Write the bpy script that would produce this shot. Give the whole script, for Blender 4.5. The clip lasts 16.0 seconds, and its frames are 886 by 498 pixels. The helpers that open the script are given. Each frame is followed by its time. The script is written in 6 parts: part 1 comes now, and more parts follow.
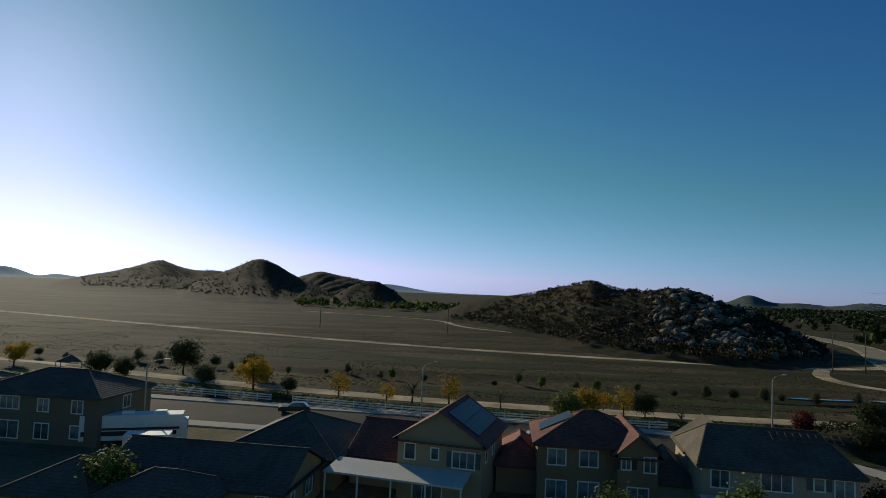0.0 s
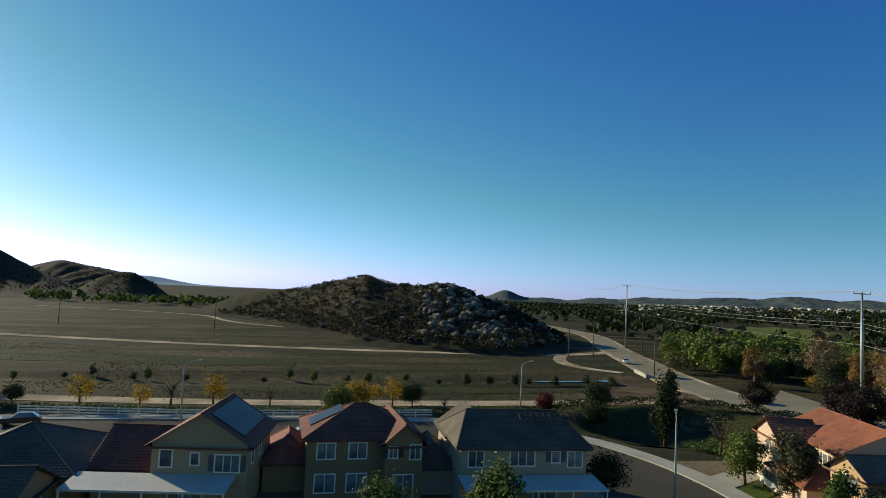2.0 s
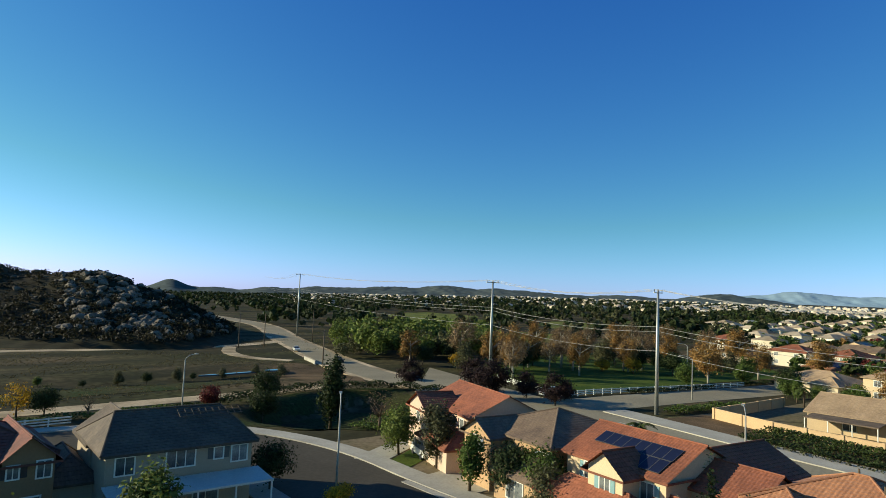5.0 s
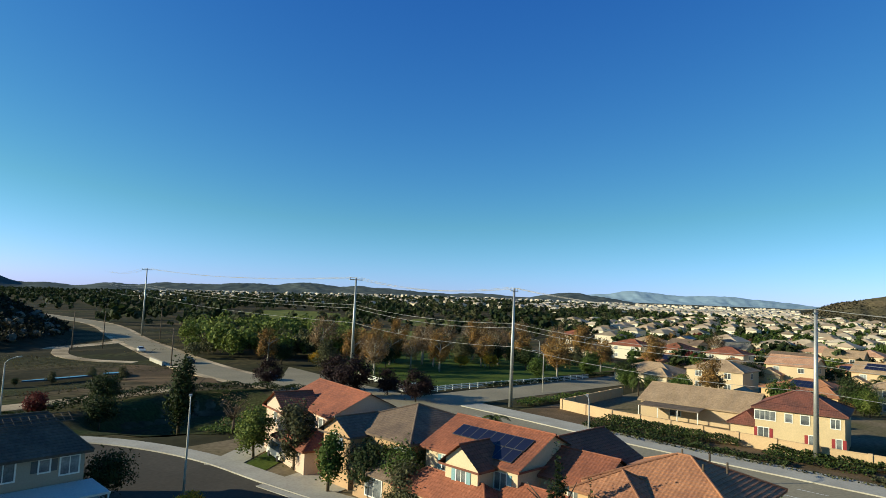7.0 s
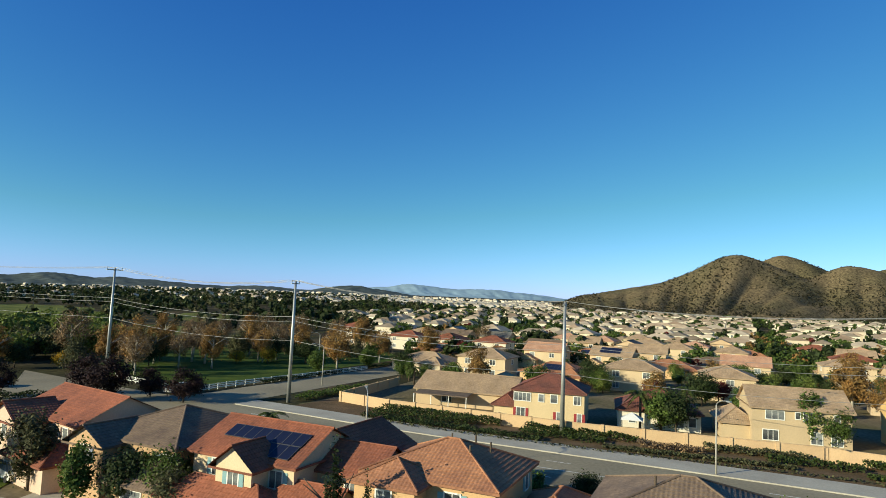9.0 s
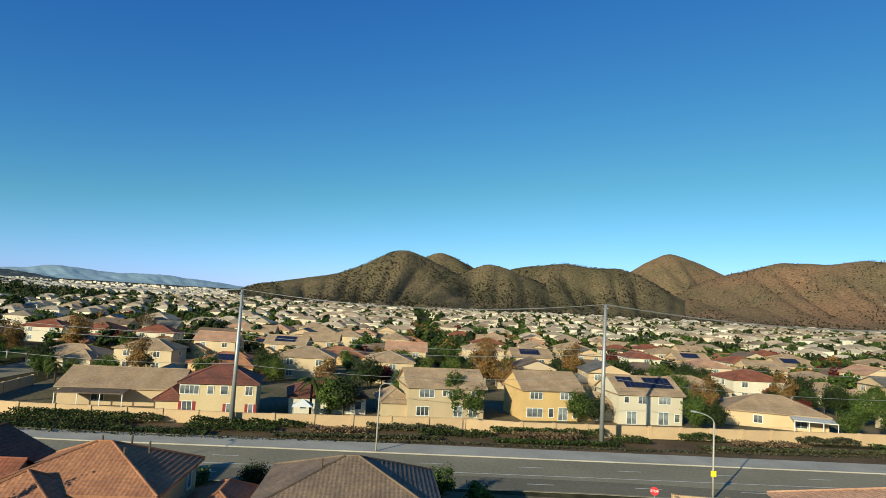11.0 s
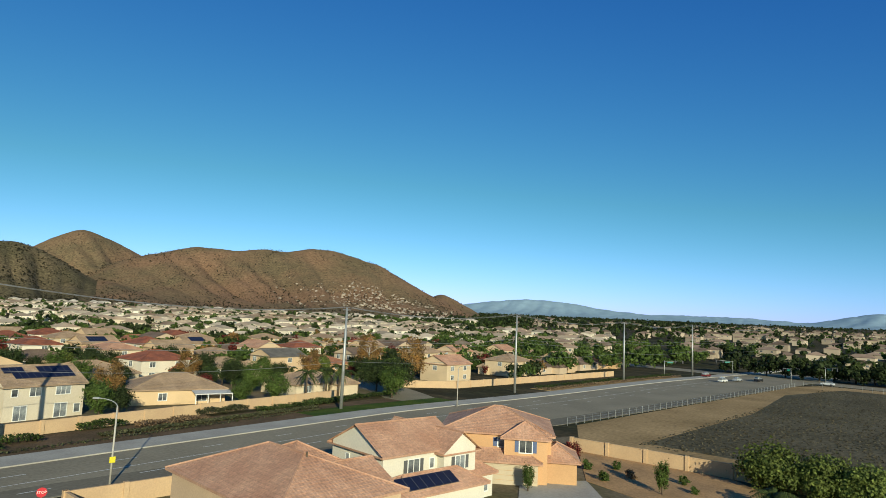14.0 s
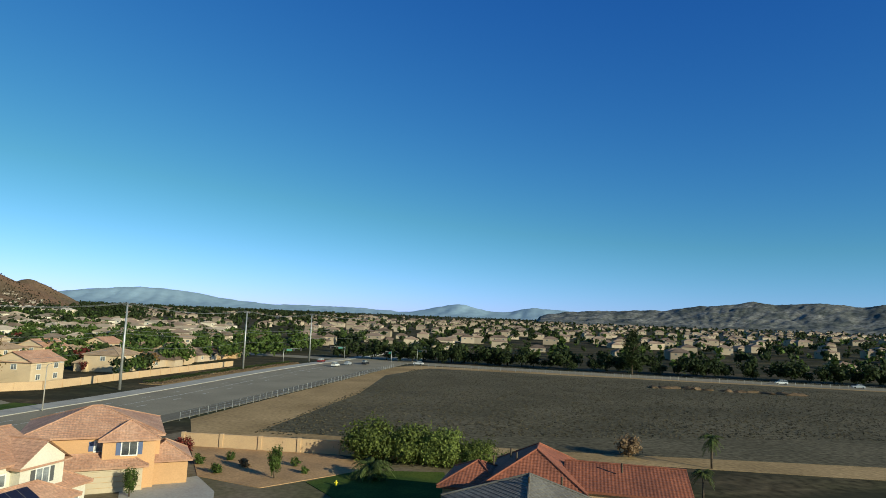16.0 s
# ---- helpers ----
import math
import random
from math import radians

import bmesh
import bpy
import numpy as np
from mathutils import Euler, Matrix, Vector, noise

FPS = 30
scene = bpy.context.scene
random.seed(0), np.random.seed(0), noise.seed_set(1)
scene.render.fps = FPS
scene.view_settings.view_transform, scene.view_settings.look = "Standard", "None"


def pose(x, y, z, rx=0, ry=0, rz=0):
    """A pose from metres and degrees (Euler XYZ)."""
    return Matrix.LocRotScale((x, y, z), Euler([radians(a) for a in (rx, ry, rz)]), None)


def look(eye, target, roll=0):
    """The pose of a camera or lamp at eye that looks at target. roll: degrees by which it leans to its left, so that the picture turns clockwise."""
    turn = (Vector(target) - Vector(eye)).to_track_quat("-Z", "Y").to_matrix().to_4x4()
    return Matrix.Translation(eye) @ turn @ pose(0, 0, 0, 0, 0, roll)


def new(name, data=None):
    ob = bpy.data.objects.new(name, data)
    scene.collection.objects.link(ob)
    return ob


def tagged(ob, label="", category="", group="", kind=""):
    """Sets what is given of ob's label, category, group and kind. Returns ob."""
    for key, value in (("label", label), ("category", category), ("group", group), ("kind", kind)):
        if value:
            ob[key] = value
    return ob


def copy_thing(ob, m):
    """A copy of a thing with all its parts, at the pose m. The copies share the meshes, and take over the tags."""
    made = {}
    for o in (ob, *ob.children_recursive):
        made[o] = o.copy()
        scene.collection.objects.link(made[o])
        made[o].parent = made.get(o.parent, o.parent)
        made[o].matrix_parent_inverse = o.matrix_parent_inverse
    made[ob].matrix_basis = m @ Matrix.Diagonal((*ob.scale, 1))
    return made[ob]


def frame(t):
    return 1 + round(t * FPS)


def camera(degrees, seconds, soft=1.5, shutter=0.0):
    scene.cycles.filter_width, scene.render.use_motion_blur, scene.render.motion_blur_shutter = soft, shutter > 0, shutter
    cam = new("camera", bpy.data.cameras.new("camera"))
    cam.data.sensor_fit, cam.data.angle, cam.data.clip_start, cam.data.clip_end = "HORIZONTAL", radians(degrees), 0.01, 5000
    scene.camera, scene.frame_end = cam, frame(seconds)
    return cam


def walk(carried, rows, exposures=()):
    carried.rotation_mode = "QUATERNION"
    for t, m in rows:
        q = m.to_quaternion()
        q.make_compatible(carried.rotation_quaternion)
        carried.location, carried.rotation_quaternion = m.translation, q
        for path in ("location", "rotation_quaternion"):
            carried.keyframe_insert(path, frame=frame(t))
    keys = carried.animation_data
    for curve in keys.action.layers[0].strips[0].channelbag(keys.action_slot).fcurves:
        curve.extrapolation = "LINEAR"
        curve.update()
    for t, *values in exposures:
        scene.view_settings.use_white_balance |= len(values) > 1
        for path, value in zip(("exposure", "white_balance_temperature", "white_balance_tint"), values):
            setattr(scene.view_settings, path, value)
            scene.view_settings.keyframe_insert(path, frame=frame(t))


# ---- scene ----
cam = camera(70.76, 16.0, 0.6)
# seconds, eye x y z, yaw (left is plus), pitch, roll
ROWS = [
    (0.0, -0.00, 0.00, 18.50, 0.00, 3.81, 2.36),
    (0.5, -0.02, 0.09, 18.51, -5.29, 3.91, 2.44),
    (1.0, -0.01, 0.18, 18.52, -9.88, 3.98, 2.57),
    (1.5, 0.03, 0.25, 18.53, -15.17, 4.11, 2.58),
    (2.0, 0.09, 0.29, 18.53, -20.37, 4.15, 2.74),
    (2.5, 0.17, 0.36, 18.52, -24.95, 4.27, 2.65),
    (3.0, 0.23, 0.42, 18.50, -30.23, 4.36, 2.71),
    (3.5, 0.26, 0.45, 18.49, -35.56, 4.47, 2.74),
    (4.0, 0.29, 0.46, 18.48, -39.98, 4.54, 2.75),
    (4.5, 0.37, 0.52, 18.47, -45.30, 4.62, 2.67),
    (4.7, 0.55, 0.63, 18.43, -47.17, 4.56, 2.54),
    (7.0, 0.76, 0.72, 18.38, -62.13, 4.81, 2.56),
    (7.5, 0.92, 0.75, 18.34, -65.54, 4.83, 2.56),
    (8.0, 1.02, 0.74, 18.33, -70.30, 4.88, 2.52),
    (8.5, 1.08, 0.74, 18.34, -75.91, 4.94, 2.45),
    (8.7, 1.08, 0.82, 18.39, -78.28, 4.97, 2.42),
    (11.0, 1.05, 0.95, 18.47, -110.77, 5.40, 3.23),
    (11.5, 1.07, 1.06, 18.53, -119.22, 5.59, 3.17),
    (12.0, 1.14, 1.08, 18.54, -126.91, 5.75, 3.04),
    (12.5, 1.20, 1.02, 18.53, -135.60, 5.96, 2.94),
    (13.0, 1.25, 0.90, 18.52, -144.34, 6.13, 2.82),
    (13.5, 1.29, 0.78, 18.52, -152.16, 6.23, 2.66),
    (14.0, 1.30, 0.67, 18.51, -161.00, 6.36, 2.61),
    (14.5, 1.28, 0.59, 18.51, -168.74, 6.45, 2.49),
    (15.0, 1.27, 0.54, 18.51, -177.69, 6.51, 2.21),
    (15.5, 1.28, 0.53, 18.48, -186.66, 6.65, 2.21),
    (16.0, 1.33, 0.54, 18.43, -194.51, 6.83, 2.22),
]


def aim(x, y, z, yaw, pitch, roll):
    a, b = radians(yaw), radians(pitch)
    way = Vector((-math.sin(a) * math.cos(b), math.cos(a) * math.cos(b), math.sin(b)))
    return look((x, y, z), Vector((x, y, z)) + way, roll)


EXPOSURES = [(0.0, -0.62, 6700, 10), (0.5, -0.36, 6700, 10), (1.0, -0.17, 6720, 10), (2.0, 0.08, 6750, 10), (3.5, 0.4, 6700, 10), (7.0, 0.43, 6520, 10), (11.0, 0.25, 6350, 10), (13.0, 0.06, 6230, 10), (16.0, 0.1, 6150, 10)]
walk(cam, [(t, aim(*r)) for t, *r in ROWS], EXPOSURES)

# ---- light ----
SUN_BEARING, SUN_HEIGHT = -35.0, 17.0
world = bpy.data.worlds.new("sky")
scene.world = world
world.use_nodes = True
wn = world.node_tree.nodes
sky = wn.new("ShaderNodeTexSky")
sky.sky_type = "NISHITA"
sky.sun_disc = False
sky.sun_elevation = radians(SUN_HEIGHT)
sky.sun_rotation = radians(SUN_BEARING)
sky.altitude, sky.air_density, sky.dust_density, sky.ozone_density = 450, 1.0, 0.28, 2.0
wn["Background"].inputs[1].default_value = 1.0
# the clear dry air of the clip: each channel of the sky graded by its own power
parts, whole = wn.new("ShaderNodeSeparateColor"), wn.new("ShaderNodeCombineColor")
world.node_tree.links.new(sky.outputs[0], parts.inputs[0])
bands = []
for i, (gain, power, most) in enumerate(((0.84, 1.62, 3.0), (0.97, 1.22, 3.0), (0.75, 0.62, 3.0))):
    level, bend, gained, low = (wn.new("ShaderNodeMath") for _ in range(4))
    level.operation, bend.operation, gained.operation, low.operation = "MULTIPLY", "POWER", "MULTIPLY", "MINIMUM"
    level.inputs[1].default_value, bend.inputs[1].default_value, gained.inputs[1].default_value, low.inputs[1].default_value = 0.1, power, gain, most
    world.node_tree.links.new(parts.outputs[i], level.inputs[0])
    world.node_tree.links.new(level.outputs[0], bend.inputs[0])
    world.node_tree.links.new(bend.outputs[0], gained.inputs[0])
    world.node_tree.links.new(gained.outputs[0], low.inputs[0])
    bands.append(low)
# towards the sun and the horizon the haze is white, never yellow
green_share, warm_share, blue, red = (wn.new("ShaderNodeMath") for _ in range(4))
green_share.operation, warm_share.operation, blue.operation, red.operation = "MULTIPLY", "MULTIPLY", "MAXIMUM", "MINIMUM"
green_share.inputs[1].default_value, warm_share.inputs[1].default_value = 1.52, 0.88
for share, pick, band, slot in ((green_share, blue, 2, 2), (warm_share, red, 0, 0)):
    world.node_tree.links.new(bands[1].outputs[0], share.inputs[0])
    world.node_tree.links.new(share.outputs[0], pick.inputs[0])
    world.node_tree.links.new(bands[band].outputs[0], pick.inputs[1])
    world.node_tree.links.new(pick.outputs[0], whole.inputs[slot])
world.node_tree.links.new(bands[1].outputs[0], whole.inputs[1])
world.node_tree.links.new(whole.outputs[0], wn["Background"].inputs[0])
sun_data = bpy.data.lights.new("sun", "SUN")
sun_data.energy, sun_data.angle, sun_data.color = 5.0, radians(0.5), (1.0, 0.92, 0.74)
sun = new("sun", sun_data)
b, e = radians(SUN_BEARING), radians(SUN_HEIGHT)
sun.matrix_world = Vector((math.sin(b) * math.cos(e), math.cos(b) * math.cos(e), math.sin(e))).to_track_quat("Z", "Y").to_matrix().to_4x4()


# ---- materials ----
def material(name, colour, rough=0.85, vary=0.25, scale=1.0, bump=0.3, second=None, metal=0.0, fine=12.0, rand=0.0, island=0.0, space="Object"):
    """Base colour mixed at two scales, with relief; rand and island vary the value per object and per piece."""
    m = bpy.data.materials.new(name)
    m.use_nodes = True
    nt = m.node_tree
    n, ln = nt.nodes, nt.links
    bs = n["Principled BSDF"]
    bs.inputs["Roughness"].default_value, bs.inputs["Metallic"].default_value = rough, metal
    if rough >= 0.8:
        bs.inputs["Specular IOR Level"].default_value = 0.03 if space == "World" else 0.2
    tc = n.new("ShaderNodeTexCoord")
    if space == "World":
        geo = n.new("ShaderNodeNewGeometry")
        src = geo.outputs["Position"]
    else:
        src = tc.outputs[space]
    big, small = n.new("ShaderNodeTexNoise"), n.new("ShaderNodeTexNoise")
    for tex, s in ((big, scale), (small, scale * fine)):
        ln.new(src, tex.inputs["Vector"])
        tex.inputs["Scale"].default_value, tex.inputs["Detail"].default_value = s, 6.0
    mix = n.new("ShaderNodeMix")
    mix.data_type = "RGBA"
    c2 = second or tuple(c * (1 - vary) for c in colour)
    # blue cut in every base colour to counter the heavily blue sky light
    mix.inputs["A"].default_value, mix.inputs["B"].default_value = (*colour[:2], colour[2] * 0.82, 1), (*c2[:2], c2[2] * 0.82, 1)
    ramp = n.new("ShaderNodeMapRange")
    ramp.inputs[1].default_value, ramp.inputs[2].default_value = 0.38, 0.62
    ln.new(big.outputs[0], ramp.inputs[0])
    ln.new(ramp.outputs[0], mix.inputs["Factor"])
    hsv = n.new("ShaderNodeHueSaturation")
    val = n.new("ShaderNodeMapRange")
    val.inputs[1].default_value, val.inputs[2].default_value = 0.3, 0.7
    val.inputs[3].default_value, val.inputs[4].default_value = 1 - vary, 1 + vary
    ln.new(small.outputs[0], val.inputs[0])
    last = val.outputs[0]
    for amount, node, out in ((rand, "ShaderNodeObjectInfo", "Random"), (island, "ShaderNodeNewGeometry", "Random Per Island")):
        if amount:
            q = n.new(node)
            r = n.new("ShaderNodeMapRange")
            r.inputs[3].default_value, r.inputs[4].default_value = 1 - amount, 1 + amount
            mul = n.new("ShaderNodeMath")
            mul.operation = "MULTIPLY"
            ln.new(q.outputs[out], r.inputs[0])
            ln.new(r.outputs[0], mul.inputs[0])
            ln.new(last, mul.inputs[1])
            last = mul.outputs[0]
    ln.new(last, hsv.inputs["Value"])
    ln.new(mix.outputs["Result"], hsv.inputs["Color"])
    ln.new(hsv.outputs[0], bs.inputs["Base Color"])
    if bump:
        bp = n.new("ShaderNodeBump")
        bp.inputs["Strength"].default_value, bp.inputs["Distance"].default_value = bump, 0.05
        ln.new(small.outputs[0], bp.inputs["Height"])
        ln.new(bp.outputs[0], bs.inputs["Normal"])
    return m


def tile_material(name, colour, second, rib=0.3, depth=0.016):
    """Barrel tiles: ribs that run up the slope and single tiles that differ, on the roof's own UV in metres."""
    m = material(name, colour, 0.8, 0.18, 0.35, 0.0, second, rand=0.06)
    nt = m.node_tree
    n, ln = nt.nodes, nt.links
    bs = n["Principled BSDF"]
    uv = n.new("ShaderNodeTexCoord")
    wave = n.new("ShaderNodeTexWave")
    wave.inputs["Scale"].default_value = 0.314 / rib
    wave.inputs["Distortion"].default_value = 0.0
    ln.new(uv.outputs["UV"], wave.inputs["Vector"])
    bp = n.new("ShaderNodeBump")
    bp.inputs["Strength"].default_value, bp.inputs["Distance"].default_value = 1.0, depth
    ln.new(wave.outputs[1], bp.inputs["Height"])
    ln.new(bp.outputs[0], bs.inputs["Normal"])
    brick = n.new("ShaderNodeTexBrick")
    brick.inputs["Scale"].default_value = 1.0
    brick.inputs["Brick Width"].default_value, brick.inputs["Row Height"].default_value = rib, 0.36
    brick.inputs["Mortar Size"].default_value = 0.012
    brick.inputs["Color1"].default_value, brick.inputs["Color2"].default_value = (0.88, 0.88, 0.88, 1), (1.1, 1.09, 1.08, 1)
    brick.inputs["Mortar"].default_value = (0.82, 0.82, 0.82, 1)
    ln.new(uv.outputs["UV"], brick.inputs["Vector"])
    mul = n.new("ShaderNodeMix")
    mul.data_type, mul.blend_type = "RGBA", "MULTIPLY"
    mul.inputs["Factor"].default_value = 1.0
    old = bs.inputs["Base Color"].links[0].from_socket
    ln.new(old, mul.inputs["A"])
    ln.new(brick.outputs[0], mul.inputs["B"])
    ln.new(mul.outputs["Result"], bs.inputs["Base Color"])
    return m


def leaf_material(name, colour, second):
    m = material(name, colour, 0.7, 0.3, 0.4, 0.0, second, island=0.45, rand=0.15, fine=6.0)
    bs = m.node_tree.nodes["Principled BSDF"]
    bs.inputs["Specular IOR Level"].default_value = 0.15
    n, ln = m.node_tree.nodes, m.node_tree.links
    lit, blend = n.new("ShaderNodeBsdfTranslucent"), n.new("ShaderNodeMixShader")
    blend.inputs[0].default_value = 0.25
    ln.new(bs.inputs["Base Color"].links[0].from_socket, lit.inputs["Color"])
    ln.new(bs.outputs[0], blend.inputs[1])
    ln.new(lit.outputs[0], blend.inputs[2])
    ln.new(blend.outputs[0], n["Material Output"].inputs["Surface"])
    return m


def glass_material(name, colour, rough=0.08):
    m = material(name, colour, rough, 0.15, 0.6, 0.0)
    return m


M = dict(
    ground=material("dry_ground", (0.12, 0.09, 0.056), 0.95, 0.55, 0.03, 1.0, (0.055, 0.056, 0.025), fine=22, space="World"),
    field=material("field_grass", (0.082, 0.068, 0.034), 0.95, 0.5, 0.03, 0.8, (0.048, 0.06, 0.021), fine=30, space="World"),
    plough=material("brush_field", (0.135, 0.117, 0.078), 0.95, 0.45, 0.05, 1.0, (0.1, 0.088, 0.058), fine=22, space="World"),
    drygrass=material("dry_grass", (0.42, 0.29, 0.15), 0.95, 0.25, 0.06, 0.8, (0.29, 0.2, 0.1), fine=25, space="World"),
    dirt=material("dirt_track", (0.58, 0.46, 0.33), 0.95, 0.18, 0.1, 0.4, (0.28, 0.22, 0.15), fine=20, space="World"),
    asphalt=material("asphalt", (0.3, 0.265, 0.2), 0.85, 0.14, 0.08, 0.2, (0.25, 0.222, 0.168), fine=30, space="World"),
    asphalt_mid=material("asphalt_repaved", (0.2, 0.18, 0.14), 0.85, 0.14, 0.08, 0.2, (0.165, 0.15, 0.118), fine=30, space="World"),
    asphalt_new=material("asphalt_dark", (0.1, 0.09, 0.076), 0.85, 0.12, 0.08, 0.2, (0.075, 0.068, 0.058), fine=30, space="World"),
    concrete=material("concrete", (0.43, 0.41, 0.37), 0.9, 0.1, 0.2, 0.2, (0.36, 0.34, 0.31), fine=20, space="World"),
    lawn=material("lawn", (0.085, 0.115, 0.025), 0.9, 0.25, 0.2, 0.6, (0.045, 0.08, 0.02), fine=25, space="World"),
    fairway=material("fairway_grass", (0.16, 0.17, 0.05), 0.9, 0.2, 0.05, 0.4, (0.1, 0.12, 0.035), fine=20, space="World"),
    ivy=material("ivy_bank", (0.035, 0.05, 0.018), 0.9, 0.4, 0.15, 0.8, (0.055, 0.05, 0.025), fine=14, space="World"),
    mulch=material("bare_bed", (0.16, 0.11, 0.07), 0.95, 0.25, 0.2, 0.6, (0.11, 0.08, 0.05), fine=20, space="World"),
    granite_bed=material("crushed_granite", (0.48, 0.3, 0.155), 0.95, 0.2, 0.2, 0.6, (0.38, 0.24, 0.13), fine=20, space="World"),
    yard=material("back_yard", (0.2, 0.16, 0.11), 0.95, 0.25, 0.08, 0.5, (0.12, 0.11, 0.06), fine=20, space="World"),
    wall_block=material("tan_block", (0.55, 0.39, 0.24), 0.9, 0.08, 0.3, 0.2, (0.5, 0.35, 0.22), fine=20, space="World"),
    white=material("white_paint", (0.75, 0.75, 0.73), 0.6, 0.06, 1.0, 0.05),
    steel=material("galvanised_steel", (0.42, 0.43, 0.43), 0.5, 0.12, 0.5, 0.05, metal=0.6),
    wood=material("weathered_wood", (0.16, 0.12, 0.09), 0.9, 0.25, 1.0, 0.3),
    cable=material("cable", (0.3, 0.3, 0.3), 0.5, 0.05, 1.0, 0.0, metal=0.5),
    glass=material("window_glass", (0.22, 0.24, 0.25), 0.12, 0.2, 0.6, 0.0, (0.09, 0.1, 0.115), rand=0.6),
    solar=glass_material("solar_cell", (0.012, 0.016, 0.04), 0.35),
    panel_edge=material("panel_edge", (0.12, 0.12, 0.13), 0.5, 0.1, 1.0, 0.0, metal=0.5),
    black=material("black_plastic", (0.02, 0.02, 0.02), 0.5, 0.2, 1.0, 0.0),
    rock=material("granite", (0.15, 0.13, 0.105), 0.95, 0.3, 0.3, 0.6, (0.09, 0.078, 0.064), fine=8, island=0.2, rand=0.15),
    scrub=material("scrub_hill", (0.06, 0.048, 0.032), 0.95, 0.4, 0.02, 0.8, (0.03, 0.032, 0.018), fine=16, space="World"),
    hill=material("dry_hill", (0.23, 0.14, 0.085), 0.95, 0.45, 0.006, 1.0, (0.15, 0.115, 0.068), fine=36, space="World"),
    olivehill=material("olive_brush_hill", (0.105, 0.09, 0.05), 0.95, 0.6, 0.008, 1.0, (0.15, 0.115, 0.068), fine=30, space="World"),
    # the blue of distant haze is mixed into this base colour
    farhill=material("haze_tinted_hill", (0.09, 0.11, 0.11), 1.0, 0.3, 0.004, 0.0, (0.07, 0.09, 0.095), fine=10, space="World"),
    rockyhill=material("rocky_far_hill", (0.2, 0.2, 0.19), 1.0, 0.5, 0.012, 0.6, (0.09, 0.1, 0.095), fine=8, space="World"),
    # haze that fades the farthest ranges into the sky, put into the colour
    hazehill=material("haze_tinted_mountain", (0.28, 0.4, 0.5), 1.0, 0.08, 0.002, 0.0, fine=10, space="World"),
    trunk=material("bark", (0.12, 0.09, 0.065), 0.95, 0.3, 1.5, 0.4),
    palebark=material("pale_bark", (0.4, 0.36, 0.3), 0.95, 0.2, 1.5, 0.3),
)
# long low bands of darker and paler growth across the open ground
gn, gl = M["ground"].node_tree.nodes, M["ground"].node_tree.links
place_of, squash, band, cut, tint = gn.new("ShaderNodeNewGeometry"), gn.new("ShaderNodeMapping"), gn.new("ShaderNodeTexNoise"), gn.new("ShaderNodeMapRange"), gn.new("ShaderNodeMix")
squash.inputs["Rotation"].default_value, squash.inputs["Scale"].default_value = (0, 0, radians(8)), (0.012, 0.11, 0.1)
band.inputs["Scale"].default_value, band.inputs["Detail"].default_value = 1.0, 5.0
cut.inputs[1].default_value, cut.inputs[2].default_value, cut.inputs[3].default_value, cut.inputs[4].default_value = 0.4, 0.56, 0.0, 0.85
tint.data_type, tint.blend_type = "RGBA", "MIX"
tint.inputs["B"].default_value = (0.036, 0.036, 0.018, 1)
gl.new(place_of.outputs["Position"], squash.inputs["Vector"])
gl.new(squash.outputs[0], band.inputs["Vector"])
gl.new(band.outputs[0], cut.inputs[0])
gl.new(cut.outputs[0], tint.inputs["Factor"])
gl.new(gn["Principled BSDF"].inputs["Base Color"].links[0].from_socket, tint.inputs["A"])
gl.new(tint.outputs["Result"], gn["Principled BSDF"].inputs["Base Color"])
M["solar"].node_tree.nodes["Principled BSDF"].inputs["Specular IOR Level"].default_value = 0.22
LEAF = dict(
    green=leaf_material("leaf_green", (0.085, 0.125, 0.028), (0.055, 0.09, 0.02)),
    dark=leaf_material("leaf_dark", (0.042, 0.06, 0.02), (0.028, 0.042, 0.014)),
    bright=leaf_material("leaf_bright", (0.14, 0.175, 0.04), (0.1, 0.13, 0.03)),
    yellow=leaf_material("leaf_yellow", (0.5, 0.3, 0.025), (0.34, 0.21, 0.02)),
    rust=leaf_material("leaf_rust", (0.3, 0.16, 0.05), (0.2, 0.13, 0.05)),
    red=leaf_material("leaf_red", (0.17, 0.035, 0.03), (0.11, 0.03, 0.02)),
    purple=leaf_material("leaf_purple", (0.035, 0.018, 0.018), (0.022, 0.016, 0.014)),
    olive=leaf_material("leaf_olive", (0.1, 0.1, 0.05), (0.07, 0.075, 0.035)),
    brown=leaf_material("leaf_brown", (0.23, 0.155, 0.09), (0.16, 0.11, 0.065)),
    stubble=leaf_material("leaf_stubble", (0.12, 0.105, 0.07), (0.095, 0.083, 0.055)),
    meadow=leaf_material("leaf_meadow", (0.17, 0.135, 0.07), (0.11, 0.1, 0.045)),
    hedge=leaf_material("leaf_hedge", (0.06, 0.085, 0.022), (0.04, 0.06, 0.016)),
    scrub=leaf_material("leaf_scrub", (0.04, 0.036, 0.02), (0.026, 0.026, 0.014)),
    palm=leaf_material("palm_frond", (0.075, 0.1, 0.03), (0.05, 0.07, 0.02)),
)
STUCCO = {}


def stucco(colour):
    if colour not in STUCCO:
        STUCCO[colour] = material("stucco", colour, 0.92, 0.07, 0.25, 0.15, tuple(c * 0.9 for c in colour), fine=30, rand=0.03)
    return STUCCO[colour]


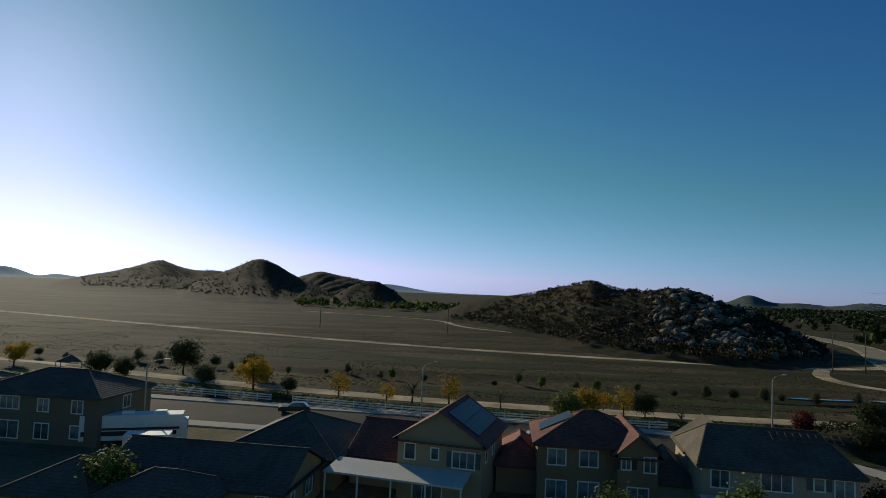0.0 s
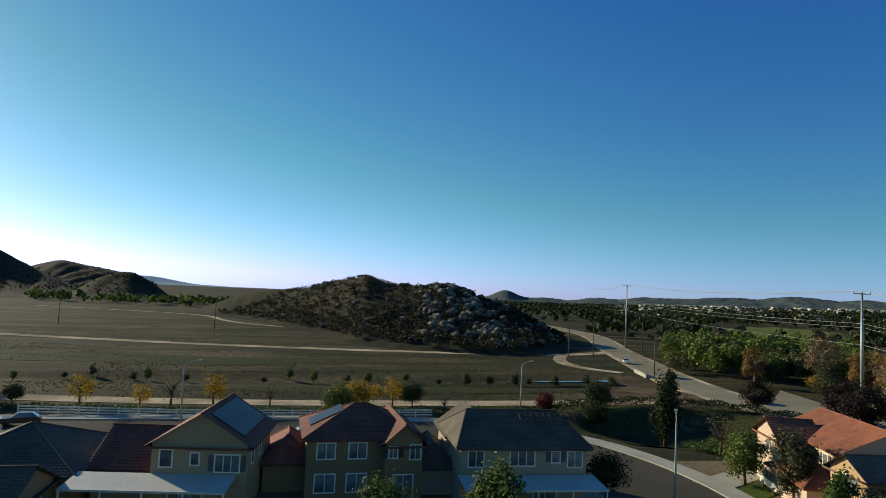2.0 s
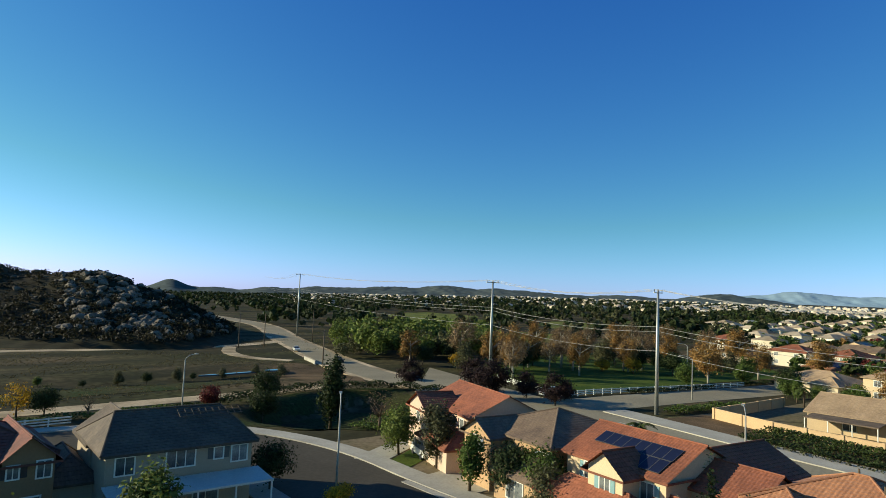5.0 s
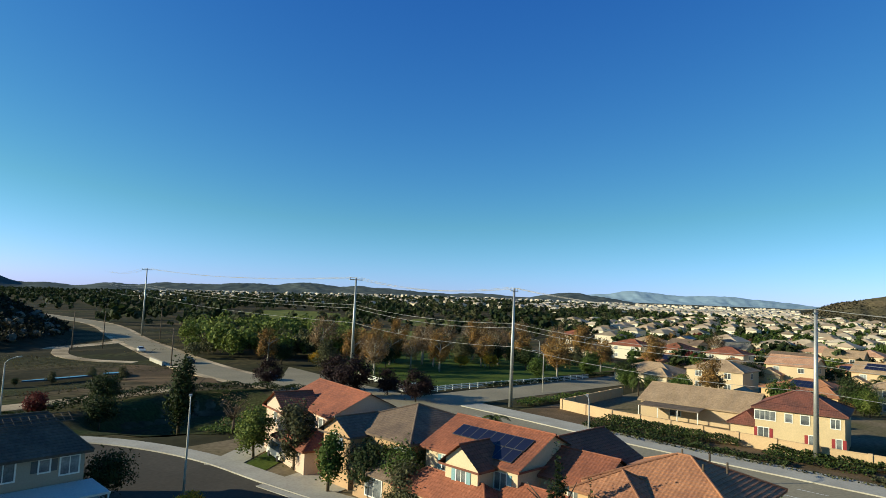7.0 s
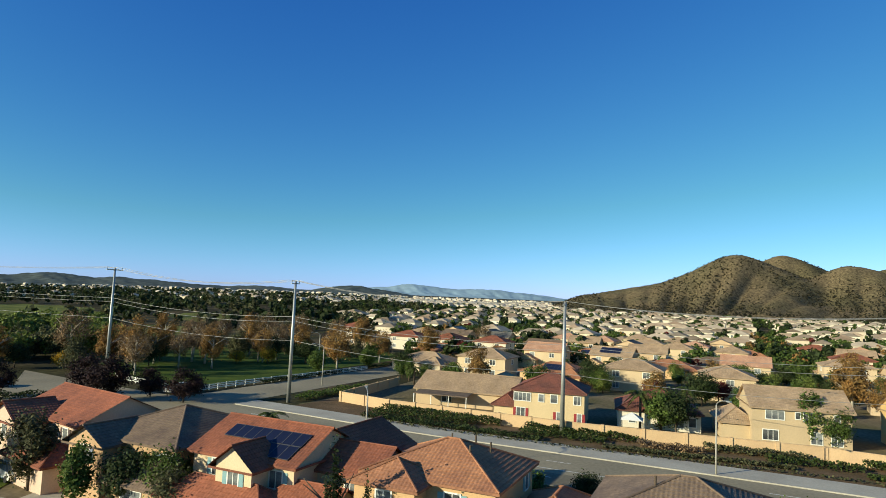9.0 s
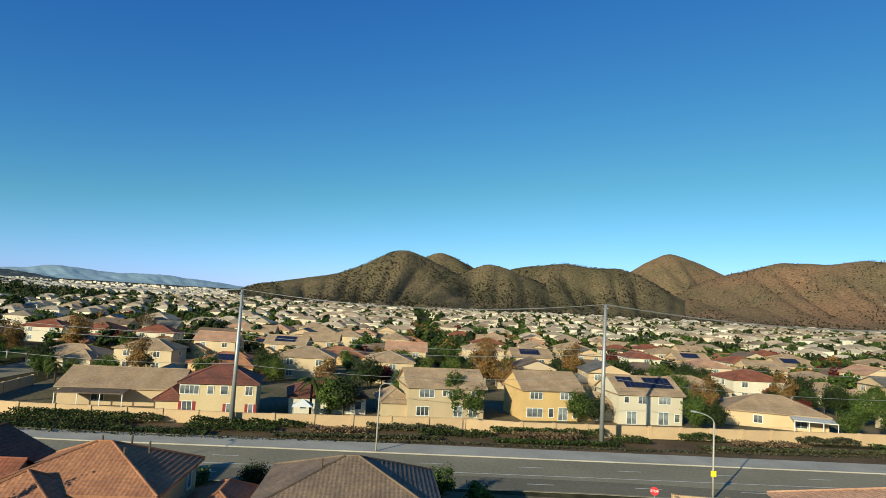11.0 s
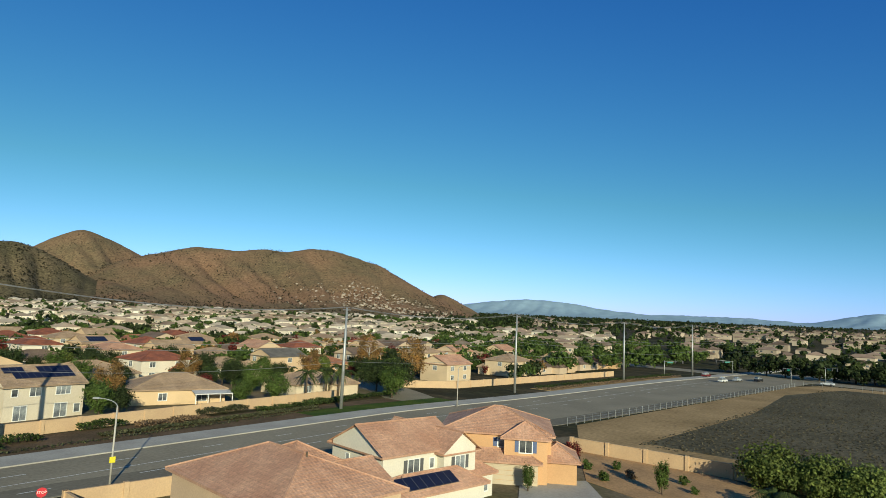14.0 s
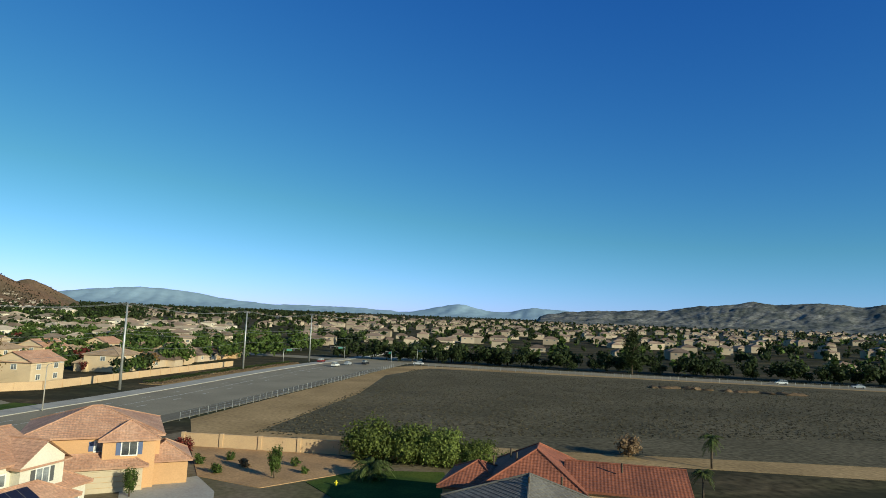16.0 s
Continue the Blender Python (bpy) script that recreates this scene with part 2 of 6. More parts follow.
TILE = dict(
    dark=tile_material("tile_dark", (0.14, 0.11, 0.085), (0.1, 0.08, 0.064)),
    brown=tile_material("tile_brown", (0.23, 0.165, 0.12), (0.16, 0.115, 0.09)),
    red=tile_material("tile_red", (0.33, 0.12, 0.07), (0.22, 0.085, 0.055)),
    orange=tile_material("tile_orange", (0.42, 0.2, 0.11), (0.3, 0.14, 0.085)),
    salmon=tile_material("tile_salmon", (0.58, 0.35, 0.24), (0.48, 0.27, 0.18)),
    tan=tile_material("tile_tan", (0.46, 0.33, 0.22), (0.35, 0.25, 0.165)),
    grey=tile_material("tile_grey", (0.2, 0.19, 0.17), (0.14, 0.13, 0.12)),
    maroon=tile_material("tile_maroon", (0.24, 0.09, 0.065), (0.16, 0.07, 0.055)),
)


# ---- mesh helpers ----
def mesh_of(name, verts, faces, mat, smooth=False, uvs=None):
    me = bpy.data.meshes.new(name)
    me.from_pydata([tuple(v) for v in verts], [], faces)
    me.materials.append(mat)
    if uvs is not None:
        layer = me.uv_layers.new(name="UVMap")
        layer.data.foreach_set("uv", np.asarray(uvs, float).ravel())
    if smooth:
        me.polygons.foreach_set("use_smooth", [True] * len(me.polygons))
    me.update()
    return me


def quad_mesh(name, v, mat):
    """A mesh of loose quads from an array of corners, four to a quad."""
    n = len(v) // 4
    me = bpy.data.meshes.new(name)
    me.vertices.add(4 * n)
    me.vertices.foreach_set("co", np.asarray(v, np.float32).ravel())
    me.loops.add(4 * n)
    me.loops.foreach_set("vertex_index", np.arange(4 * n, dtype=np.int32))
    me.polygons.add(n)
    me.polygons.foreach_set("loop_start", np.arange(0, 4 * n, 4, dtype=np.int32))
    me.polygons.foreach_set("loop_total", np.full(n, 4, dtype=np.int32))
    me.materials.append(mat)
    me.update(calc_edges=True)
    return me


def leaf_quads(g, centres, long, wide, out=None):
    """Diamonds round the centres, their faces turned roughly along out; long and wide are half sizes."""
    n = g.normal(size=centres.shape)
    if out is not None:
        n = n * 0.55 + out / (np.linalg.norm(out, axis=1)[:, None] + 1e-9)
    a = np.cross(n, g.normal(size=centres.shape))
    a /= np.linalg.norm(a, axis=1)[:, None] + 1e-9
    c = np.cross(n, a)
    c /= np.linalg.norm(c, axis=1)[:, None] + 1e-9
    a, c = a * np.reshape(long, (-1, 1)), c * np.reshape(wide, (-1, 1))
    return np.stack([centres - a, centres + c, centres + a, centres - c], 1).reshape(-1, 3)


def child(name, me, parent, label="", at=None):
    ob = new(name, me)
    ob.parent = parent
    if at is not None:
        ob.matrix_basis = at
    return tagged(ob, label)


class Bits:
    """Gathers boxes, bars and quads into one mesh."""

    def __init__(self):
        self.v, self.f = [], []

    def box(self, x0, y0, z0, x1, y1, z1, m=None):
        k = len(self.v)
        pts = [Vector((x, y, z)) for z in (z0, z1) for y in (y0, y1) for x in (x0, x1)]
        self.v += [m @ p for p in pts] if m else pts
        self.f += [tuple(k + i for i in q) for q in ((0, 2, 3, 1), (4, 5, 7, 6), (0, 1, 5, 4), (2, 6, 7, 3), (0, 4, 6, 2), (1, 3, 7, 5))]
        return self

    def tube(self, a, b, ra, rb=None, n=8, cap=True):
        a, b = Vector(a), Vector(b)
        rb = ra if rb is None else rb
        q = (b - a).to_track_quat("Z", "Y")
        k = len(self.v)
        for p, r in ((a, ra), (b, rb)):
            for i in range(n):
                w = 2 * math.pi * i / n
                self.v.append(p + q @ Vector((r * math.cos(w), r * math.sin(w), 0)))
        self.f += [(k + i, k + (i + 1) % n, k + n + (i + 1) % n, k + n + i) for i in range(n)]
        if cap:
            self.f += [tuple(k + n - 1 - i for i in range(n)), tuple(k + n + i for i in range(n))]
        return self

    def poly(self, *pts):
        k = len(self.v)
        self.v += [Vector(p) for p in pts]
        self.f.append(tuple(range(k, k + len(pts))))
        return self

    def done(self, name, mat, smooth=False):
        return mesh_of(name, self.v, self.f, mat, smooth)


def empty(name, x, y, z=0.0, turn=0.0):
    ob = new(name)
    ob.matrix_basis = pose(x, y, z, 0, 0, turn)
    return ob


# ---- the lie of the land ----
def smooth(a, b, x):
    t = min(1.0, max(0.0, (x - a) / (b - a)))
    return t * t * (3 - 2 * t)


def rise(x, y):
    """The far plain climbs gently away from the tract, least towards the sun."""
    r = math.hypot(x, y)
    bearing = math.degrees(math.atan2(x, y))
    k = smooth(20, 70, bearing) if bearing > -90 else 1.0
    return 0.018 * max(0.0, r - 330) * k * (0.6 + 0.4 * smooth(300, 700, r))


def land(x, y):
    z = rise(x, y)
    # retention basin beside the bend
    u, v = x - 71, y - 80
    c, s = math.cos(radians(18)), math.sin(radians(18))
    u, v = u * c + v * s, -u * s + v * c
    d = (abs(u / 17) ** 3 + abs(v / 10) ** 3) ** (1 / 3)
    z -= 3.2 * (1 - smooth(0.65, 1.15, d))
    # shallow creek in the open field
    w = y - (132 - 0.12 * x)
    if -260 < x < 110:
        z -= 0.9 * math.exp(-(w / 7.0) ** 2)
    return z


def sheet(name, pts, mat, z, label, kind="structure", category=""):
    """A flat piece of ground cover with a thin edge, following its outline."""
    bm = bmesh.new()
    vs = [bm.verts.new((x, y, z)) for x, y in pts]
    bm.faces.new(vs)
    ext = bmesh.ops.extrude_face_region(bm, geom=bm.faces[:])
    bmesh.ops.translate(bm, vec=(0, 0, -0.3), verts=[g for g in ext["geom"] if isinstance(g, bmesh.types.BMVert)])
    bmesh.ops.recalc_face_normals(bm, faces=bm.faces[:])
    me = bpy.data.meshes.new(name)
    bm.to_mesh(me)
    bm.free()
    me.materials.append(mat)
    return tagged(new(name, me), label, category, "", kind)


def offset_line(line, d):
    """Shift a polyline sideways to its right by d."""
    out = []
    for i, p in enumerate(line):
        a, c = Vector(line[max(0, i - 1)]), Vector(line[min(len(line) - 1, i + 1)])
        t = (c - a).normalized()
        out.append((p[0] + t.y * d, p[1] - t.x * d))
    return out


def soften(line, times=2):
    for _ in range(times):
        out = [line[0]]
        for a, c in zip(line, line[1:]):
            out += [(0.75 * a[0] + 0.25 * c[0], 0.75 * a[1] + 0.25 * c[1]), (0.25 * a[0] + 0.75 * c[0], 0.25 * a[1] + 0.75 * c[1])]
        line = out + [line[-1]]
    return line


def ribbon(name, line, left, right, mat, z, label, drape=False):
    """A strip along a line, from left to right metres beside it, 0.3 m thick, on the land."""
    a, c = offset_line(line, -left), offset_line(line, right)
    v, f = [], []
    for (x0, y0), (x1, y1) in zip(a, c):
        za, zc = (land(x0, y0), land(x1, y1)) if drape else (rise(x0, y0), rise(x1, y1))
        v += [(x0, y0, za + z), (x1, y1, zc + z), (x0, y0, za + z - 0.3), (x1, y1, zc + z - 0.3)]
    for i in range(len(a) - 1):
        k = 4 * i
        f += [(k, k + 1, k + 5, k + 4), (k, k + 4, k + 6, k + 2), (k + 1, k + 3, k + 7, k + 5)]
    n = len(v)
    f += [(0, 2, 3, 1), (n - 4, n - 3, n - 1, n - 2)]
    return tagged(new(name, mesh_of(name, v, f, mat)), label, "", "", "structure")


def grid_land():
    """One ground sheet: fine round the camera, rings out to the horizon."""
    v, f = [], []
    radii = [0.0]
    r = 0.0
    while r < 4700:
        r += 3.0 if r < 60 else (2.5 if r < 170 else max(3.0, r * 0.028))
        radii.append(min(r, 4700))
    n = 300
    v.append((0, 0, land(0, 0)))
    for r in radii[1:]:
        for i in range(n):
            w = 2 * math.pi * i / n
            x, y = r * math.sin(w), r * math.cos(w)
            v.append((x, y, land(x, y)))
    for i in range(n):
        f.append((0, 1 + (i + 1) % n, 1 + i))
    for j in range(len(radii) - 2):
        a, c = 1 + j * n, 1 + (j + 1) * n
        f += [(a + i, a + (i + 1) % n, c + (i + 1) % n, c + i) for i in range(n)]
    return tagged(new("ground", mesh_of("ground", v, f, M["ground"], True)), "dry brown and olive open ground with sparse grass", "ground", "", "structure")


ground = grid_land()

# ---- roads, tracks and paving ----
FAR_KERB = soften([(126, 110), (112, 78), (101, 45), (90, 18), (85, 1), (79, -18.5), (68, -54), (54, -98), (47.5, -118), (26, -164), (1.5, -228), (-24, -281), (-70, -372), (-160, -540)])
NEAR_KERB = soften([(92, 84), (87, 60), (78, 30), (70, 2), (64.5, -18), (53.5, -52), (36, -84), (17.5, -118), (-4, -164), (-46, -256), (-88, -345), (-185, -530)])
sheet("boulevard", FAR_KERB + NEAR_KERB[::-1], M["asphalt"], 0.04, "grey asphalt boulevard with faded lane markings")
ribbon("repaved_lane", [p for p in NEAR_KERB if -250 < p[1] < 60], 5.0, -0.4, M["asphalt_mid"], 0.044, "darker repaved lane of the boulevard")
ribbon("sidewalk_far", [p for p in FAR_KERB if p[1] < 50], 5.2, 0, M["concrete"], 0.19, "pale concrete sidewalk along the boulevard")
CREEK_ROAD = soften([(101, 62), (99, 84), (103, 108), (117, 141), (133, 172), (150, 207), (180, 258), (200, 300), (214, 360), (240, 470)])
ribbon("creek_road", CREEK_ROAD, 4.8, 4.8, M["asphalt"], 0.05, "grey two-lane asphalt road crossing the creek")
ribbon("road_shoulder", CREEK_ROAD[6:], 6.6, 6.6, M["dirt"], 0.025, "pale dirt shoulder beside the creek road")
PARK_STREET = soften([(103, 56), (118, 52), (150, 42), (200, 26), (260, 10)])
ribbon("park_street", PARK_STREET, 6, 6, M["asphalt"], 0.045, "asphalt side street beside the park fence")
CUL = soften([(44, -40), (41, 0), (40, 30), (41.5, 44), (44.5, 58), (42, 72), (33, 80), (15, 84), (-20, 88), (-60, 94), (-130, 108)], 3)
ribbon("tract_street", CUL, 6.2, 6.2, M["asphalt_new"], 0.035, "dark smooth asphalt residential street with a bend")
ribbon("tract_sidewalk", CUL, 8.9, -6.2, M["concrete"], 0.18, "concrete kerb and sidewalk round the bend")
ribbon("tract_sidewalk", CUL, -6.2, 8.9, M["concrete"], 0.18, "concrete kerb and sidewalk before the houses")
SIDE_STREET = soften([(45, -124), (66, -150), (100, -176), (150, -206), (220, -250)])
ribbon("side_street", SIDE_STREET, 6, 6, M["asphalt"], 0.045, "asphalt street into the facing tract")
CROSS_ROAD = soften([(-460, -70), (-330, -138), (-222, -190), (-117, -243), (-58, -284), (20, -330), (160, -410)])
ribbon("cross_road", CROSS_ROAD, 8, 8, M["asphalt"], 0.05, "asphalt cross road behind the open field")
TRACK = soften([(-420, 400), (-213, 303), (-100, 246), (1, 202), (60, 189), (111, 183), (140, 196)])
ribbon("dirt_track", TRACK, 2.8, 2.8, M["dirt"], 0.06, "pale straight dirt track through the field", True)
PATH = soften([(-240, 196), (-99, 142), (-50, 118), (1, 105), (38, 101), (70, 98.5), (88, 100)])
ribbon("dirt_path", PATH, 2.4, 2.4, M["dirt"], 0.06, "pale dirt path along the field edge", True)
TRAIL = soften([(-98, 446), (-54, 422), (1, 392), (9, 330), (30, 300), (56, 280), (63, 249), (69, 213), (95, 192), (111, 185)])
ribbon("hill_trail", TRAIL, 1.8, 1.8, M["dirt"], 0.07, "narrow dirt trail at the foot of the rocky hill", True)
ribbon("creek_trail", soften([(111, 182), (100, 165), (98, 150), (104, 140)]), 2.0, 2.0, M["dirt"], 0.07, "short dirt trail to the bridge", True)
sheet("brush_field", [(2.5, -108), (-20, -161), (-36, -216), (-60, -252), (-215, -180), (-400, -90), (-300, 10), (-86, -74), (-42, -88), (-20, -97)], M["plough"], 0.05, "grey-brown brush field with low dry stubble")
sheet("dry_strip", [(12, -98), (15, -120), (-46, -255), (-58, -268), (-230, -182), (-420, -90), (-330, 40), (-92, -62), (-46, -80), (-24, -82)], M["drygrass"], 0.02, "yellow-brown dry grass strip round the field")
sheet("park_lawn", [(116, 66), (150, 55), (205, 40), (240, 60), (225, 110), (160, 118), (128, 92)], M["lawn"], 0.04, "watered green park lawn under trees")
sheet("school_lawn", [(40, -330), (110, -310), (150, -420), (40, -480)], M["lawn"], 0.6, "green playing field beyond the crossing")
FAIRWAYS = [(385, 335, 120, 42, 41), (282, 176, 42, 20, 32), (300, 300, 45, 16, 20), (420, 230, 60, 22, 30)]
sheet("verge_bed", offset_line([p for p in FAR_KERB if -130 < p[1] < 46], -5.2) + offset_line([p for p in FAR_KERB if -130 < p[1] < 46], -16)[::-1], M["mulch"], 0.1, "bare planted bed between sidewalk and wall")
CORNER = [p for p in FAR_KERB if -138 < p[1] < -98]
sheet("corner_lawn", offset_line(CORNER, -5.4) + offset_line(CORNER, -11)[::-1], M["lawn"], 0.13, "mown green verge lawn at the street corner")
SOUTH = [p for p in FAR_KERB if -276 < p[1] < -168]
sheet("verge_bed", offset_line(SOUTH, -5.2) + offset_line(SOUTH, -13)[::-1], M["drygrass"], 0.1, "dry planted verge beyond the side street")
sheet("house_pad", [(-70, 84), (-20, 79), (15, 75), (33, 71), (35, 56), (33, 40), (31, 0), (33, -36), (-60, -60), (-90, 40)], M["yard"], 0.03, "bare back yards of the tract")
sheet("house_pad", [(51, 62), (62, 60), (80, 52), (78, 34), (70, 6), (64, -17), (56, -38), (51, -38), (49, 0), (48, 30)], M["yard"], 0.03, "yards between street and boulevard")
sheet("house_pad", [(50, -46), (34, -82), (14, -108), (12, -97), (-24, -82), (-50, -70), (-30, -50), (20, -40)], M["yard"], 0.03, "yards of the houses at the tract entrance")
sheet("facing_pad", [(107, 40), (135, 30), (280, 0), (520, -60), (560, -420), (250, -420), (60, -170), (66, -120), (80, -80), (98, -10)], M["yard"], 0.03, "streets and yards of the facing tract")


def drape_patch(name, cx, cy, a, c, turn, mat, label, n=34):
    """Ground cover that follows the land inside an ellipse with an uneven rim."""
    v, f = [(cx, cy, land(cx, cy) + 0.05)], []
    rings, k = 14, n * 2
    for j in range(1, rings + 1):
        for i in range(k):
            w = 2 * math.pi * i / k
            q = j / rings * (1 + 0.07 * math.sin(5 * w) + 0.05 * math.sin(11 * w + 1))
            p = pose(0, 0, 0, 0, 0, turn) @ Vector((a * q * math.cos(w), c * q * math.sin(w), 0))
            x, y = cx + p.x, cy + p.y
            v.append((x, y, land(x, y) + 0.05))
    f += [(0, 1 + i, 1 + (i + 1) % k) for i in range(k)]
    for j in range(rings - 1):
        b0, b1 = 1 + j * k, 1 + (j + 1) * k
        f += [(b0 + i, b1 + i, b1 + (i + 1) % k, b0 + (i + 1) % k) for i in range(k)]
    return tagged(new(name, mesh_of(name, v, f, mat, True)), label, "", "", "structure")


drape_patch("basin_cover", 71, 80, 21, 14, 18, M["ivy"], "dark green ground cover in the retention basin")
drape_patch("green_patch", 40, 118, 40, 7, -4, M["ivy"], "greener grass in the damp part of the field")
drape_patch("green_patch", -30, 168, 60, 10, -12, M["ivy"], "greener grass in the damp part of the field")
for x, y, a, c, turn in FAIRWAYS:
    drape_patch("golf_fairway", x, y, a, c, turn, M["fairway"], "pale green golf fairway between trees")
drape_patch("bare_slope", 93, 116, 8, 20, -18, M["mulch"], "bare reddish earth slope beside the road")


def stripe(line, offset, dash, gap, width, label):
    bits = Bits()
    pts = offset_line(line, offset)
    run, on = 0.0, True
    for a, c in zip(pts, pts[1:]):
        a, c = Vector(a), Vector(c)
        seg, pos = (c - a).length, 0.0
        t = (c - a).normalized()
        nrm = Vector((t.y, -t.x)) * width / 2
        while pos < seg - 1e-6:
            step = min((dash if on else gap) - run, seg - pos)
            if on:
                p, q = a + t * pos, a + t * (pos + step)
                bits.poly((*(p - nrm), 0.047), (*(p + nrm), 0.047), (*(q + nrm), 0.047), (*(q - nrm), 0.047))
            run, pos = run + step, pos + step
            if run >= (dash if on else gap) - 1e-6:
                run, on = 0.0, not on
    tagged(new("lane_marking", bits.done("lane_marking", M["white"])), label, "", "", "structure")


BOUL = [p for p in FAR_KERB if -270 < p[1] < 46]
stripe(BOUL, 4.2, 3.0, 9.0, 0.14, "worn white dashed lane line")
stripe(BOUL, 7.8, 60.0, 4.0, 0.14, "worn white solid lane line")
stripe(BOUL, 11.4, 3.0, 9.0, 0.14, "worn white dashed lane line")


# ---- hills ----
EYE_HEIGHT = 18.5


def crest_height(x, y, crests, spurs, fold):
    """Height over the plain. A crest is its depth before and behind, and stations of bearing, elevation in degrees and distance, joined smoothly; spurs and gullies run down from it, fold metres apart."""
    brg, r = np.degrees(np.arctan2(x, y)), np.hypot(x, y)
    total = np.zeros_like(x)
    for i, (depth, stations) in enumerate(crests):
        st = np.array([(b, d, max(0.0, EYE_HEIGHT + d * math.tan(radians(e)) - rise(d * math.sin(radians(b)), d * math.cos(radians(b))))) for b, e, d in stations])
        fine = np.linspace(st[0, 0] - 3, st[-1, 0] + 3, 600)
        soft = np.exp(-0.5 * (np.arange(-60, 61) * (fine[1] - fine[0]) / 0.42) ** 2)
        soft /= soft.sum()
        far = np.interp(fine, st[:, 0], st[:, 1])
        top = np.convolve(np.pad(np.interp(fine, st[:, 0], st[:, 2], 0, 0), 60), soft, "valid")
        turn = np.where(brg < st[0, 0] - 90, brg + 360, brg)
        d, h = np.interp(turn, fine, far), np.interp(turn, fine, top, 0, 0)
        t = (d - r) / depth
        t = np.where(t < 0, -t * 1.3, t)
        q = np.exp(-1.15 * t ** 1.5)
        across = np.radians(turn) * d + (d - r) * 0.45 * np.sin(np.radians(turn) * d / (fold * 2.3) + i)
        w = across / fold * math.pi + 0.5 * np.sin(across / fold * 1.3 + i)
        rib = 0.6 * np.abs(np.sin(w + 1.9 * i)) + 0.4 * np.abs(np.sin(2.7 * w + 0.8 * t + i))
        total += (h * q * (1 - spurs * (1 - q) * 2.0 * (1 - rib))) ** 6
    return total ** (1 / 6)


def mound(name, crests, mat, label, bearing, near, far, steps, rough=1.0, spurs=0.25, fold=120, craggy=1.0):
    """Hills over a sector of the plain, with fine uneven relief."""
    nb, nr = steps
    bb, rr = np.meshgrid(np.radians(np.linspace(*bearing, nb + 1)), np.linspace(near, far, nr + 1))
    x, y = rr * np.sin(bb), rr * np.cos(bb)
    h = crest_height(x, y, crests, spurs, fold)
    jj, ii = np.meshgrid(np.arange(nr + 1), np.arange(nb + 1), indexing="ij")
    edge = np.clip(np.minimum(np.minimum(ii, nb - ii), np.minimum(jj, nr - jj)) / 4, 0, 1)
    v, sc = [], 1 / (40 * rough)
    for px, py, hh, ed in zip(x.ravel().tolist(), y.ravel().tolist(), h.ravel().tolist(), edge.ravel().tolist()):
        k = min(1.0, hh / 14)
        hh += k * craggy * rough * (1.2 * noise.fractal(Vector((px * sc, py * sc, 3.1)), 0.9, 2.1, 5) + 0.4 * noise.noise(Vector((px * 5 * sc, py * 5 * sc, 9.3))))
        v.append((px, py, rise(px, py) + hh * ed - 1.2 * (1 - k)))
    f = [(a, a + 1, a + nb + 2, a + nb + 1) for j in range(nr) for a in range(j * (nb + 1), j * (nb + 1) + nb)]
    return tagged(new(name, mesh_of(name, v, f, mat, True)), label, "hill", "", "structure")


def level(d, *stations):
    """Stations of a crest that keeps one distance."""
    return [(b, e, d) for b, e in stations]


ROCKY = [(60, [(-1, -2.2, 470), (3, -0.65, 450), (5.1, -0.35, 421), (7.7, -0.1, 384), (10.2, 0.6, 358), (12.2, 0.98, 338), (13.4, 1.45, 328), (15.6, 0.75, 319), (18.2, 0.55, 308), (20.3, 0.95, 300), (22.5, 0.5, 296), (24.3, -0.2, 293), (26.4, -0.75, 289), (29, -2.0, 285), (32, -3.4, 280)])]
LEFT_HILLS = [
    (230, level(1280, (-32, -0.6), (-30, -0.05), (-27.8, 0.48), (-26.1, 0.98), (-24.3, 1.68), (-22.7, 1.07), (-21.3, 0.8), (-20.5, 1.0), (-19, 0.8), (-16, 0.2), (-13, -0.8))),
    (170, level(920, (-23, -1.1), (-20.5, 0.4), (-18.9, 0.95), (-17.8, 1.6), (-16.4, 2.22), (-14.9, 1.75), (-13, 0.65), (-11.5, 0.0), (-9, -1.1))),
    (220, level(1250, (-15, 0.0), (-12.8, 0.7), (-11, 1.35), (-9.35, 0.97), (-7.3, 0.7), (-5.5, 0.2), (-4, -0.8))),
    (75, level(700, (-10.5, -1.4), (-8.5, 0.0), (-7.4, 0.45), (-6, 0.7), (-5, 0.2), (-3.9, -0.45), (-2.5, -1.5))),
]
OLIVE_HILLS = [
    (250, level(1400, (90, -0.6), (92, 0.2), (94.2, 1.2), (97.5, 1.75), (101.1, 2.5), (103.4, 3.47), (105.3, 4.56), (107, 5.15), (108.9, 4.65), (111.5, 3.5), (114, 2.0), (118, 0.3), (120, -0.5))),
    (260, level(1800, (107, 3.6), (109.2, 4.6), (110.4, 5.12), (112, 4.65), (114, 3.7), (117, 2.4), (120, 0.5))),
    (230, level(1450, (110, 0.4), (112.5, 3.2), (114.9, 4.3), (117, 3.7), (119.5, 2.8), (122, 1.4), (125, 0.0))),
    (250, level(1620, (114, 2.5), (117, 3.85), (119.5, 4.3), (121.9, 4.68), (124.2, 4.35), (127, 4.3), (129, 3.5), (132, 1.8), (135, 0.4))),
]
